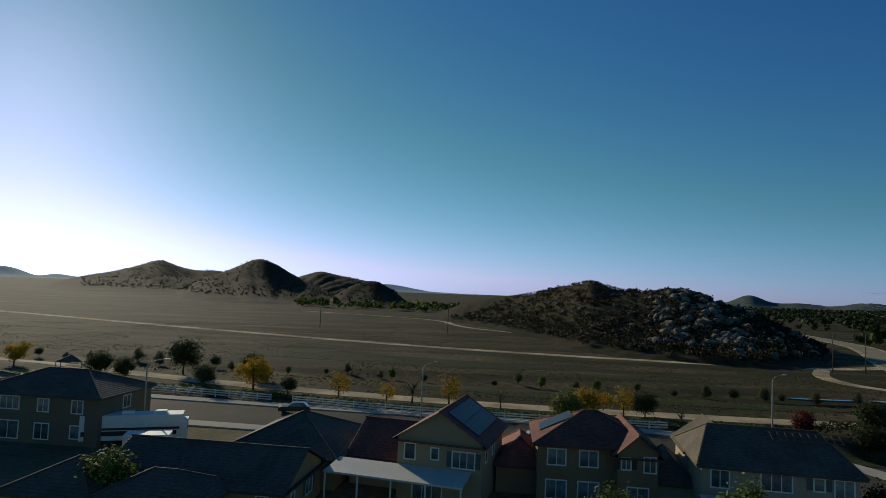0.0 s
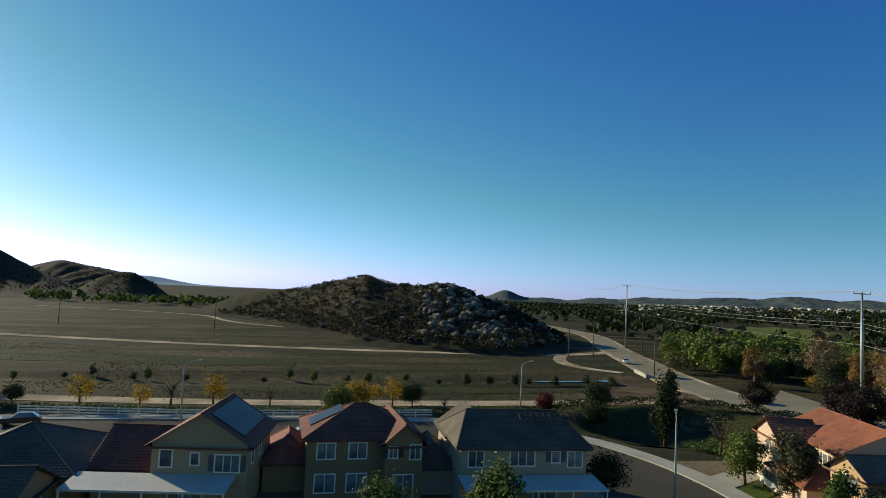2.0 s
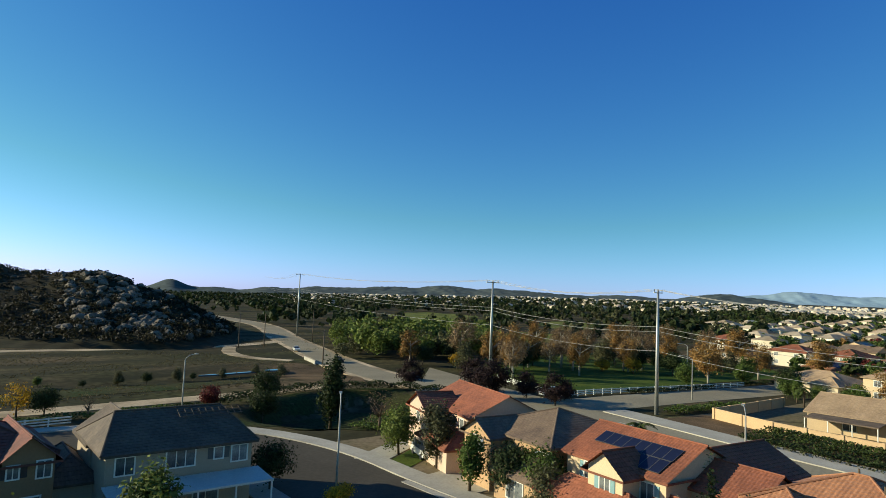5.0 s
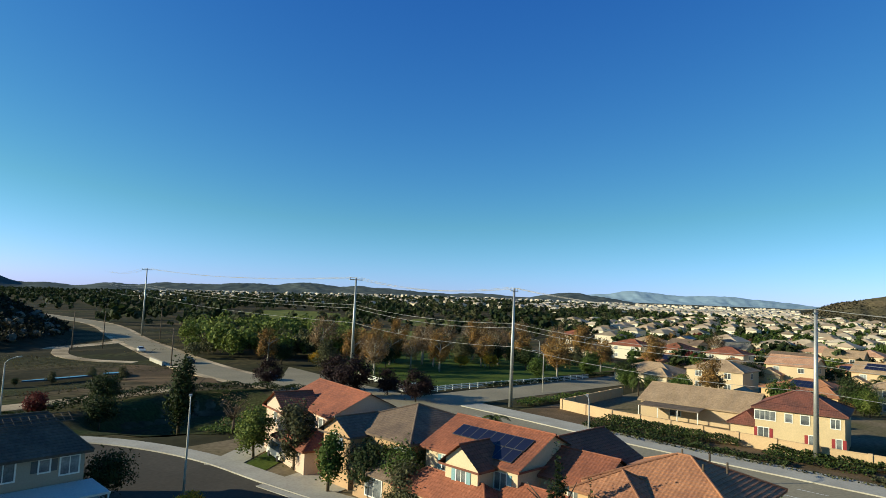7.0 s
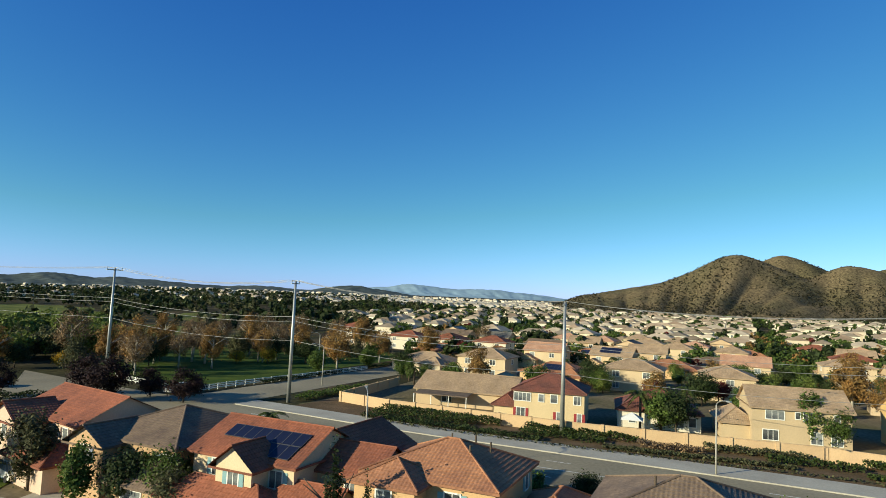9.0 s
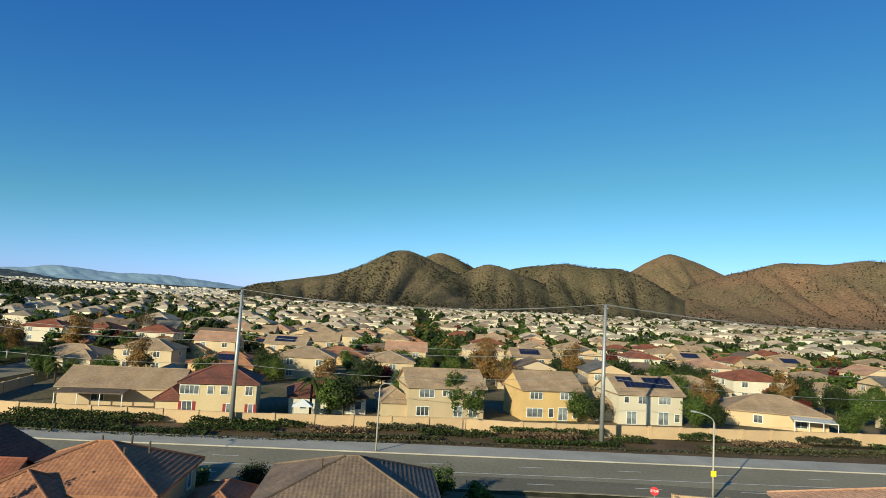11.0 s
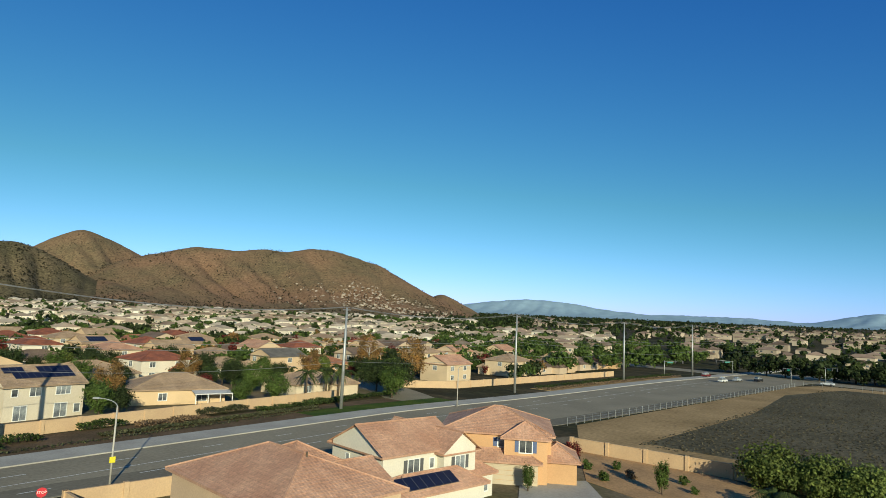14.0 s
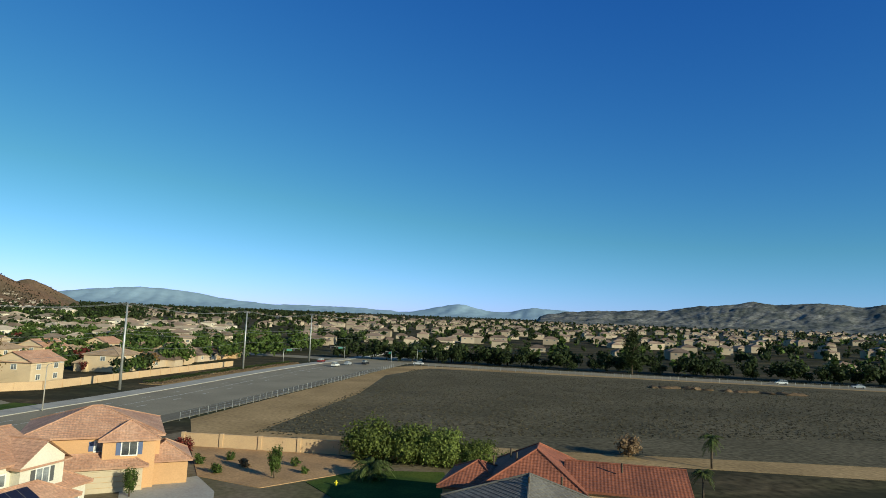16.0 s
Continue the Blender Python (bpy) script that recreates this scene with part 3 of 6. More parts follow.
BROWN_HILLS = [
    (320, level(2050, (125, 2.2), (128, 4.3), (129.3, 5.2), (130.7, 5.85), (132.2, 5.42), (133.7, 4.8), (135.2, 4.0), (138, 2.5))),
    (330, level(1780, (130, 1.2), (133, 3.2), (135.2, 4.1), (137.2, 4.61), (139.2, 5.15), (142.5, 4.98), (145, 5.45), (147.2, 5.3), (149.2, 5.75), (151, 5.65), (153.2, 5.1), (155.2, 4.6), (157, 3.6), (159.4, 2.35), (161.5, 1.4), (163.5, 0.5))),
    (180, level(1900, (159, 1.0), (160, 1.8), (161, 2.3), (162, 1.9), (163.2, 1.3), (165, 0.3))),
]
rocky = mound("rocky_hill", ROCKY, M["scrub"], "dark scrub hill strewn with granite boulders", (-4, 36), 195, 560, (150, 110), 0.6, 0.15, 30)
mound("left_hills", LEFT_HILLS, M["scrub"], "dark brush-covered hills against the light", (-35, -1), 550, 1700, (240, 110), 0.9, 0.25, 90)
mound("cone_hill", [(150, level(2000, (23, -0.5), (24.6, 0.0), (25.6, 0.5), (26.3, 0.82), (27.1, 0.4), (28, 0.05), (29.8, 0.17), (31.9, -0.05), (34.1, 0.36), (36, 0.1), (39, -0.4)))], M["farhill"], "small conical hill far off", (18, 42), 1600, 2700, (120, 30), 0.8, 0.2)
mound("far_ridge", [(300, level(2900, (28, 0.0), (30.4, 0.1), (32.1, -0.02), (34.7, 0.42), (35.9, 0.23), (38.3, 0.56), (41.2, 0.56), (45.2, 0.9), (47.5, 0.79), (48.9, 1.1), (50.8, 1.15), (52.8, 0.86), (54.2, 1.1), (56.3, 0.97), (59.3, 0.86), (62.4, 0.7), (66.6, 0.9), (69.7, 0.66), (73.7, 1.33), (76.8, 1.0), (80, 0.5)))], M["farhill"], "low ridge beyond the valley tinted blue for haze", (27, 82), 2300, 3500, (300, 36), 1.6, 0.3, 110, 2.4)
mound("pale_range", [(250, level(4100, (70, 0.7), (74, 1.1), (76.8, 1.3), (79.2, 1.72), (82.6, 1.35), (86.3, 1.5), (90.7, 1.14), (94, 0.8), (98, 0.5)))], M["hazehill"], "mountain range with pale haze in its colour", (66, 100), 3600, 4650, (200, 30), 2.0, 0.3, 150, 2.0)
mound("pale_range_sunward", [(250, level(4000, (-42, 0.3), (-37, 0.7), (-34.4, 0.5), (-33, -0.2), (-31.6, 0.14), (-30, -0.1), (-26, -0.5), (-8, 0.2), (-4.8, 0.45), (-1, -0.15), (5, -0.4)))], M["hazehill"], "mountains below the sun with pale haze in their colour", (-44, 14), 3400, 4650, (160, 24), 2.0)
mound("olive_hills", OLIVE_HILLS, M["olivehill"], "olive-brown brush hills with shadowed gullies", (88, 137), 950, 2500, (280, 120), 3.0, 0.42, 170)
mound("brown_hills", BROWN_HILLS, M["hill"], "dry reddish-brown hills with rounded tops", (123, 168), 1050, 2600, (240, 110), 3.0, 0.28, 190)
mound("far_range_south", [(250, level(4000, (162, 1.2), (165.1, 1.75), (168.9, 2.15), (172.3, 2.0), (175.6, 1.45), (179.4, 1.12), (183.3, 1.19), (187.3, 1.16), (191.4, 0.91), (193.5, 1.35), (196.1, 1.92), (198.6, 1.34), (200.7, 1.27), (202.7, 1.78), (205.7, 1.6), (210, 1.2)))], M["hazehill"], "mountains on the southern skyline with haze in their colour", (160, 212), 3200, 4650, (260, 30), 2.0, 0.3, 150, 2.0)
mound("grey_hills_west", [(330, level(2850, (203, 0.9), (205.7, 1.5), (207.7, 1.5), (210.1, 1.74), (213, 1.7), (216.2, 2.16), (219.2, 2.47), (220.9, 2.7), (223, 2.5), (225.3, 2.75), (227.2, 2.6), (228.6, 2.4), (230, 2.67), (234, 2.6), (240, 2.2)))], M["rockyhill"], "grey rocky hills beyond the western plain", (203, 242), 2200, 3500, (300, 90), 2.2, 0.08, 75, 3.2)


# ---- houses ----
def roof_mesh(w, d, eave, ridge, kind, along, over=0.45, course=0.36, lip=0.035):
    """Tile courses as overlapping strips on each slope; local x is the width, y the depth. along: axis of the ridge."""
    a, c = (w / 2 + over, d / 2 + over) if along == "x" else (d / 2 + over, w / 2 + over)
    drop = (ridge - eave) * over / max(0.1, c - over)
    ze = eave - drop
    inset = min(c, a) if kind == "hip" else 0.35 * c if kind == "steep" else 0.0
    rl, rr = Vector((-a + inset, 0, ridge)), Vector((a - inset, 0, ridge))
    if kind == "hip" and c > a:
        rl = rr = Vector((0, 0, ridge))
    p = [Vector((-a, -c, ze)), Vector((a, -c, ze)), Vector((a, c, ze)), Vector((-a, c, ze))]
    slopes = [(p[0], p[1], rr, rl), (p[2], p[3], rl, rr)]
    if kind in ("hip", "steep"):
        slopes += [(p[1], p[2], rr, rr), (p[3], p[0], rl, rl)]
    v, f, uv = [], [], []
    for e0, e1, r1, r0 in slopes:
        mid, top = (e0 + e1) / 2, (r0 + r1) / 2
        up = (top - mid).length
        nrm = (e1 - e0).cross(top - mid).normalized()
        n = max(3, int(up / course))
        k = len(v)
        v += [e0, e1]
        base = (e1 - e0).normalized()
        for i in range(n):
            s, t = i / n, (i + 1) / n
            q = [e0.lerp(r0, s) + nrm * lip, e1.lerp(r1, s) + nrm * lip, e1.lerp(r1, t), e0.lerp(r0, t)]
            v += [q[0], q[1], q[3], q[2]]
            f += [(k + 2, k + 3, k + 5, k + 4), (k, k + 1, k + 3, k + 2)]
            k += 4
            us = [(x - e0).dot(base) for x in q]
            uv += [(us[0], i * 0.36), (us[1], i * 0.36), (us[2], (i + 1) * 0.36), (us[3], (i + 1) * 0.36), (us[0], i * 0.36), (us[1], i * 0.36), (us[1], i * 0.36), (us[0], i * 0.36)]
    k = len(v)
    v += [x - Vector((0, 0, 0.18)) for x in p]
    f += [(k + 3, k + 2, k + 1, k)]
    uv += [(0, 0)] * 4
    k = len(v)
    v += p + [x - Vector((0, 0, 0.18)) for x in p]
    for i in range(4):
        j = (i + 1) % 4
        f.append((k + i, k + 4 + i, k + 4 + j, k + j))
        uv += [(0, 0)] * 4
    if along == "y":
        v = [Vector((-x.y, x.x, x.z)) for x in v]
    index, welded, at = {}, [], []
    for p0 in v:
        key = tuple(round(q, 3) for q in p0)
        if key not in index:
            index[key] = len(welded)
            welded.append(p0)
        at.append(index[key])
    v, f = welded, [tuple(at[q] for q in face) for face in f]
    return v, f, uv, (rl, rr, p, kind, along)


def caps(info, extra=0.09):
    """Ridge and hip cap tiles."""
    rl, rr, p, kind, along = info
    bits = Bits()
    lines = [(rl, rr)] if (rr - rl).length > 0.3 else []
    if kind in ("hip", "steep"):
        lines += [(p[0], rl), (p[3], rl), (p[1], rr), (p[2], rr)]
    for a, c in lines:
        bits.tube(a + Vector((0, 0, 0.04)), c + Vector((0, 0, 0.04)), extra, extra, 6)
    if along == "y":
        bits.v = [Vector((-x.y, x.x, x.z)) for x in bits.v]
    return bits


def wall_mesh(w, d, eave, ridge, kind, along):
    bits = Bits()
    x, y = w / 2, d / 2
    q = [(-x, -y), (x, -y), (x, y), (-x, y)]
    for i in range(4):
        a, c = q[i], q[(i + 1) % 4]
        gable = kind == "gable" and ((along == "x") == (i in (1, 3)))
        pts = [(*a, 0), (*c, 0), (*c, eave)]
        if gable:
            pts.append(((a[0] + c[0]) / 2, (a[1] + c[1]) / 2, ridge - 0.06))
        pts.append((*a, eave))
        bits.poly(*pts)
    return bits


SIDES = {"f": (0, -1, 0), "r": (1, 0, 90), "b": (0, 1, 180), "l": (-1, 0, -90)}
WINDOWS = {}


def window_meshes(w, h, panes, frame_mat):
    key = (w, h, panes, frame_mat.name)
    if key not in WINDOWS:
        fr, gl = Bits(), Bits()
        t = 0.11
        fr.box(-w / 2 - t, -0.06, -h / 2 - t, w / 2 + t, 0.03, -h / 2).box(-w / 2 - t, -0.06, h / 2, w / 2 + t, 0.03, h / 2 + t)
        fr.box(-w / 2 - t, -0.06, -h / 2, -w / 2, 0.03, h / 2).box(w / 2, -0.06, -h / 2, w / 2 + t, 0.03, h / 2)
        for i in range(1, panes):
            x = -w / 2 + w * i / panes
            fr.box(x - 0.035, -0.045, -h / 2, x + 0.035, 0.03, h / 2)
        gl.box(-w / 2, -0.02, -h / 2, w / 2, 0.025, h / 2)
        WINDOWS[key] = (fr.done("window_frame", frame_mat), gl.done("pane", M["glass"]))
    return WINDOWS[key]


SHUTTER = {}


def add_window(parent, block, side, u, z, w, h, panes=2, shutter=None, trim=None):
    cx, cy, bw, bd = block
    sx, sy, turn = SIDES[side]
    at = pose(cx + sx * bw / 2 + (u if side == "f" else -u if side == "b" else 0), cy + sy * bd / 2 + (u if side == "r" else -u if side == "l" else 0), z, 0, 0, turn)
    fr, gl = window_meshes(w, h, panes, trim or M["white"])
    win = child("window", fr, parent, at=at)
    child("pane", gl, win)
    if shutter:
        key = (shutter.name, h)
        if key not in SHUTTER:
            bits = Bits().box(-0.22, -0.05, -h / 2, 0.22, 0.02, h / 2)
            for i in range(int(h / 0.12)):
                bits.box(-0.18, -0.065, -h / 2 + 0.05 + i * 0.12, 0.18, -0.05, -h / 2 + 0.12 + i * 0.12)
            SHUTTER[key] = bits.done("shutter", shutter)
        for s in (-1, 1):
            child("shutter", SHUTTER[key], win, at=pose(s * (w / 2 + 0.34), 0, 0))


def house(x, y, turn, blocks, wall, tile, label, wins=(), extra=None, trim=None, z=0.0):
    """blocks: local x, y, width, depth, eave, ridge, hip or gable, axis of the ridge. wins: block number, side, along, height, width, height, panes, shutter."""
    home = empty("house", x, y, z, turn)
    tagged(home, label, "house")
    for i, (bx, by, w, d, eave, ridge, kind, along) in enumerate(blocks):
        at = pose(bx, by, 0)
        child("wall", wall_mesh(w, d, eave, ridge, kind, along).done("wall", stucco(wall)), home, at=at)
        v, f, uv, info = roof_mesh(w, d, eave, ridge, kind, along)
        rf = child("roof", mesh_of("roof", v, f, TILE[tile], False, uv), home, at=at)
        cp = caps(info)
        if cp.v:
            child("ridge_cap", cp.done("ridge_cap", TILE[tile]), rf)
    for i, side, u, zz, w, h, panes, shutter in wins:
        add_window(home, blocks[i][:4], side, u, zz, w, h, panes, shutter, trim)
    return home


def solar_array(parent, at, cols, rows, label="dark solar panels in an aluminium frame", missing=()):
    """Panels of 1 x 1.65 m side by side, lying in the local xy plane."""
    key = ("solar",)
    if key not in WINDOWS:
        WINDOWS[key] = (Bits().box(0.03, 0.03, 0.06, 0.97, 1.62, 0.1).done("solar_panel", M["solar"]), Bits().box(0, 0, 0.04, 1, 0.03, 0.105).box(0, 1.62, 0.04, 1, 1.65, 0.105).box(0, 0, 0.04, 0.03, 1.65, 0.105).box(0.97, 0, 0.04, 1, 1.65, 0.105).done("panel_frame", M["panel_edge"]))
    for r in range(rows):
        for c in range(cols):
            if (c, r) not in missing:
                p = child("solar_panel", WINDOWS[key][0], parent, label, at @ pose(c * 1.02, r * 1.67, 0))
                child("panel_frame", WINDOWS[key][1], p)


def slope(bx, by, w, d, eave, ridge, along, side, over=0.45):
    """The pose on a slope: x along the eave, y up the slope, from the eave's left end seen from outside."""
    tilt = math.degrees(math.atan2(ridge - eave, d / 2 if along == "x" else w / 2))
    a, c = (w / 2, d / 2) if side in "fb" else (d / 2, w / 2)
    turn = {"f": 0, "r": 90, "b": 180, "l": -90}[side]
    return pose(bx, by, 0) @ pose(0, 0, 0, 0, 0, turn) @ pose(-a, -c, eave + 0.03, tilt)


teal, navy, dkbrown, greyblue, slate = (material("shutter_" + n, c, 0.7, 0.08, 1, 0.05) for n, c in (("teal", (0.2, 0.36, 0.4)), ("navy", (0.09, 0.13, 0.25)), ("brown", (0.06, 0.04, 0.035)), ("blue", (0.16, 0.2, 0.26)), ("slate", (0.1, 0.1, 0.1))))
garage_paint = material("garage_paint", (0.5, 0.42, 0.3), 0.7, 0.06, 1, 0.05)
awning = material("awning_metal", (0.62, 0.6, 0.56), 0.6, 0.08, 0.5, 0.05)


def garage_door(parent, block, side, u, w, h=2.15, mat=None):
    cx, cy, bw, bd = block
    sx, sy, turn = SIDES[side]
    at = pose(cx + sx * bw / 2 + (u if side == "f" else -u if side == "b" else 0), cy + sy * bd / 2 + (u if side == "r" else -u if side == "l" else 0), 0, 0, 0, turn)
    bits = Bits()
    for i in range(4):
        bits.box(-w / 2, -0.05, 0.02 + i * h / 4, w / 2, 0.02, (i + 1) * h / 4 - 0.02)
        for j in range(int(w / 0.6)):
            x = -w / 2 + 0.06 + j * 0.6
            bits.box(x, -0.065, 0.1 + i * h / 4, x + 0.48, -0.05, (i + 1) * h / 4 - 0.1)
    bits.box(-w / 2 - 0.12, -0.06, 0, -w / 2, 0.02, h + 0.12).box(w / 2, -0.06, 0, w / 2 + 0.12, 0.02, h + 0.12).box(-w / 2, -0.06, h, w / 2, 0.02, h + 0.12)
    child("garage_door", bits.done("garage_door", mat or garage_paint), parent, "sectional garage door", at)


def patio_cover(parent, x0, y0, x1, y1, z0, z1, posts, mat, label):
    bits = Bits()
    n = max(2, int((x1 - x0) / 0.3))
    for i in range(n):
        a, c = x0 + (x1 - x0) * i / n, x0 + (x1 - x0) * (i + 0.94) / n
        bits.poly((a, y0, z0), (c, y0, z0), (c, y1, z1), (a, y1, z1))
        bits.poly((a, y1, z1 - 0.08), (c, y1, z1 - 0.08), (c, y0, z0 - 0.08), (a, y0, z0 - 0.08))
    bits.box(x0, y0 - 0.05, z0 - 0.15, x1, y0 + 0.05, z0 + 0.02)
    cov = child("patio_cover", bits.done("patio_cover", mat), parent, label)
    for i in range(posts):
        x = x0 + 0.15 + (x1 - x0 - 0.3) * i / (posts - 1)
        child("post", Bits().box(x - 0.06, y0 - 0.04, 0, x + 0.06, y0 + 0.08, z0 - 0.1).done("post", M["white"]), cov)


def vent(parent, x, y, z, h=0.5, r=0.08):
    child("roof_vent", Bits().tube((x, y, z - 0.3), (x, y, z + h), r, r, 8).done("roof_vent", M["trunk"]), parent)


# houses that back on the field
b = [(0, 0, 7.7, 9.4, 5.5, 7.9, "gable", "y"), (-6.6, 2.0, 5.5, 9, 2.9, 5.3, "gable", "x")]
h = house(1.7, 60.2, -16, b, (0.43, 0.31, 0.2), "maroon", "two-storey beige stucco house with a blue solar roof",
          [(0, "f", -2.7, 4.2, 0.9, 1.3, 1, None), (0, "f", -0.4, 4.2, 0.6, 0.9, 1, None), (0, "f", 2.2, 3.9, 1.9, 1.3, 3, slate), (0, "f", -1, 1.2, 2.6, 2.0, 3, None), (0, "r", -3, 4.2, 0.8, 1.2, 1, None), (0, "r", 0, 4.2, 0.8, 1.2, 1, None), (0, "r", 3, 1.4, 0.9, 1.2, 1, None)])
solar_array(h, slope(*b[0][:6], "y", "r") @ pose(0.8, 0.7, 0), 8, 2)
patio_cover(h, -9.4, -8.0, 3.0, -4.72, 2.6, 3.0, 5, awning, "pale corrugated metal patio cover")
b = [(0, 0, 10.2, 9, 5.5, 7.6, "hip", "x"), (3.4, -1.2, 3.4, 9, 5.3, 6.8, "gable", "y"), (-6.5, 2, 4.5, 8, 2.9, 4.6, "hip", "y")]
h = house(14.7, 60.6, -6, b, (0.29, 0.18, 0.105), "maroon", "two-storey dark tan house with solar water panels",
          [(0, "f", -3.4, 4.2, 1.5, 1.3, 2, None), (0, "f", -0.6, 4.2, 1.5, 1.3, 2, None), (0, "f", -3.4, 1.4, 1.7, 1.5, 2, None), (0, "f", -0.6, 1.4, 1.7, 1.5, 2, None), (1, "f", -1.0, 4.3, 0.7, 0.9, 2, dkbrown), (1, "f", 1.0, 4.3, 0.9, 1.2, 2, None), (1, "f", 0, 1.3, 1.7, 2.0, 2, None)])
solar_array(h, slope(*b[0][:6], "x", "l") @ pose(2.6, 0.4, 0), 3, 2, "pale glinting solar panels")
solar_array(h, slope(*b[1][:6], "y", "r") @ pose(2, 0.4, 0), 4, 1, "pale glinting solar panels")
b = [(0, 0, 11.6, 9.6, 5.5, 7.7, "steep", "x"), (-3.4, 3.5, 5, 6, 5.4, 7.3, "gable", "y"), (-7.3, 3, 3.4, 8, 2.9, 4.4, "hip", "y")]
h = house(28.3, 55.2, -11, b, (0.4, 0.33, 0.26), "dark", "two-storey grey stucco house with a dark tile roof",
          [(0, "f", -4.4, 4.3, 1.3, 1.3, 2, None), (0, "f", -0.2, 4.4, 2.2, 1.3, 3, None), (0, "f", 2.9, 4.5, 0.7, 0.9, 1, slate), (0, "f", 4.7, 4.3, 1.3, 1.3, 2, None), (0, "f", -3, 1.4, 2, 1.8, 2, None), (0, "f", 2, 1.4, 2, 1.8, 2, None)])
patio_cover(h, -6, -8.4, 6.4, -5, 2.7, 3.0, 5, awning, "pale metal patio cover along the rear wall")
rk = Bits()
for i in range(10):
    rk.box(0.6 * i, 0, 0.05, 0.6 * i + 0.05, 1.2, 0.1)
for yy in (0, 0.55, 1.15):
    rk.box(0, yy, 0.1, 5.5, yy + 0.05, 0.15)
child("roof_rack", rk.done("roof_rack", M["wood"]), h, "empty metal rack on the roof", slope(*b[0][:6], "x", "f") @ pose(6.2, 3.3, 0.2))
b = [(0, -7, 15, 9, 3.0, 5.0, "gable", "x"), (3.0, 5, 11, 13, 3.0, 5.6, "hip", "x"), (-8.5, -12.5, 7, 7, 2.9, 4.6, "hip", "y"), (-1, -13, 8, 6, 2.9, 4.3, "hip", "x")]
h = house(-17.2, 60.5, -8, b, (0.36, 0.25, 0.15), "dark", "long single-storey tan house with a dark tile roof",
          [(0, "r", 1.5, 1.7, 1.5, 1.3, 2, slate), (0, "r", -2.2, 1.7, 0.7, 1.0, 1, None), (0, "f", -6, 2.1, 0.9, 0.8, 1, slate), (0, "f", 6, 1.8, 0.9, 1.2, 1, None), (1, "l", 3, 1.7, 1, 1.2, 1, None)])
b = [(0, 0, 15, 10, 5.5, 7.5, "hip", "x"), (-9, -2, 6, 8, 2.9, 4.4, "hip", "y")]
house(-43.5, 74.5, -6, b, (0.2, 0.155, 0.11), "dark", "two-storey brown house at the street corner",
      [(0, "f", -5.5, 4.3, 0.8, 1.1, 1, None), (0, "f", -3.0, 4.3, 2.2, 1.3, 3, None), (0, "f", 1.0, 4.2, 1.2, 1.3, 2, None), (0, "f", 5.0, 4.2, 1.2, 1.3, 2, None), (0, "r", 0, 4.2, 1.3, 1.3, 2, None), (0, "f", -3, 1.4, 2.4, 1.8, 2, None), (0, "f", 1.0, 1.4, 1.6, 1.6, 2, None), (0, "f", 5, 1.5, 1.2, 1.3, 1, None), (0, "r", 2.5, 1.5, 1.2, 1.2, 2, None)])
b = [(0, 0, 12, 10, 5.5, 7.4, "hip", "x")]
house(-61, 77, -4, b, (0.22, 0.17, 0.12), "brown", "two-storey tan house behind yard trees", [(0, "f", 2, 4.2, 1.4, 1.2, 2, None), (0, "f", 3, 1.4, 1.8, 1.4, 2, None)])

# houses between the bend and the boulevard
b = [(0, 0, 9, 13, 5.6, 7.7, "gable", "y"), (-5.5, 2, 4, 6, 5.4, 7.0, "gable", "x"), (-6, -4, 4, 8, 2.8, 4.0, "hip", "y")]
h = house(63.2, 46.5, -27, b, (0.62, 0.46, 0.37), "red", "two-storey pink stucco house with a red tile roof",
          [(0, "f", 0, 4.9, 0.6, 0.7, 1, dkbrown), (0, "f", 2.4, 3.4, 1.2, 1.0, 1, None), (0, "l", 1, 4.2, 0.9, 1.2, 1, dkbrown), (0, "l", 4, 4.2, 0.9, 1.2, 1, dkbrown), (1, "l", 0, 4.2, 0.9, 1.1, 1, None)])
b = [(0, 0, 12, 11, 5.5, 7.6, "hip", "y"), (-5.5, 3.0, 5, 4.4, 5.3, 6.6, "gable", "x"), (-6.5, -3.6, 4, 6, 2.9, 4.2, "hip", "y")]
h = house(58.6, 33.4, -17, b, (0.5, 0.33, 0.2), "brown", "two-storey tan house with a brown hipped tile roof",
          [(0, "f", -1.0, 4.2, 0.9, 1.0, 1, None), (0, "l", -2.6, 4.2, 0.9, 1.2, 1, None), (1, "l", 0, 4.2, 1.0, 1.4, 1, greyblue), (0, "l", 4.6, 4.0, 1.4, 1.3, 2, greyblue), (2, "l", 0, 1.4, 2.2, 1.6, 2, None)])
b = [(0, 0, 9, 10.5, 5.5, 7.6, "gable", "y"), (-5.0, -1.0, 3.0, 3.6, 5.4, 6.8, "gable", "x"), (6, -4.5, 7, 8, 5.0, 7.0, "gable", "x"), (-6.2, 0, 3.6, 10, 2.8, 4.0, "hip", "y"), (1.5, -7.5, 6, 6, 4.8, 6.4, "gable", "y"), (-4, -7, 5, 5, 2.8, 4.2, "gable", "y")]
h = house(54.6, 22.2, -17, b, (0.66, 0.52, 0.36), "red", "two-storey cream house with a red tile roof",
          [(0, "l", -2.6, 4.2, 1.0, 1.3, 2, teal), (1, "l", 0, 4.1, 1.0, 1.3, 2, teal), (0, "l", 3.5, 4.1, 1.2, 1.3, 2, teal), (4, "l", 1, 3.6, 0.9, 1.3, 2, None), (4, "f", 0, 4.6, 0.6, 0.8, 1, None), (2, "f", 1, 3.6, 1.8, 1.2, 2, None)])
solar_array(h, slope(*b[0][:6], "y", "l") @ pose(1.6, 1.9, 0), 8, 1, "black solar panel")
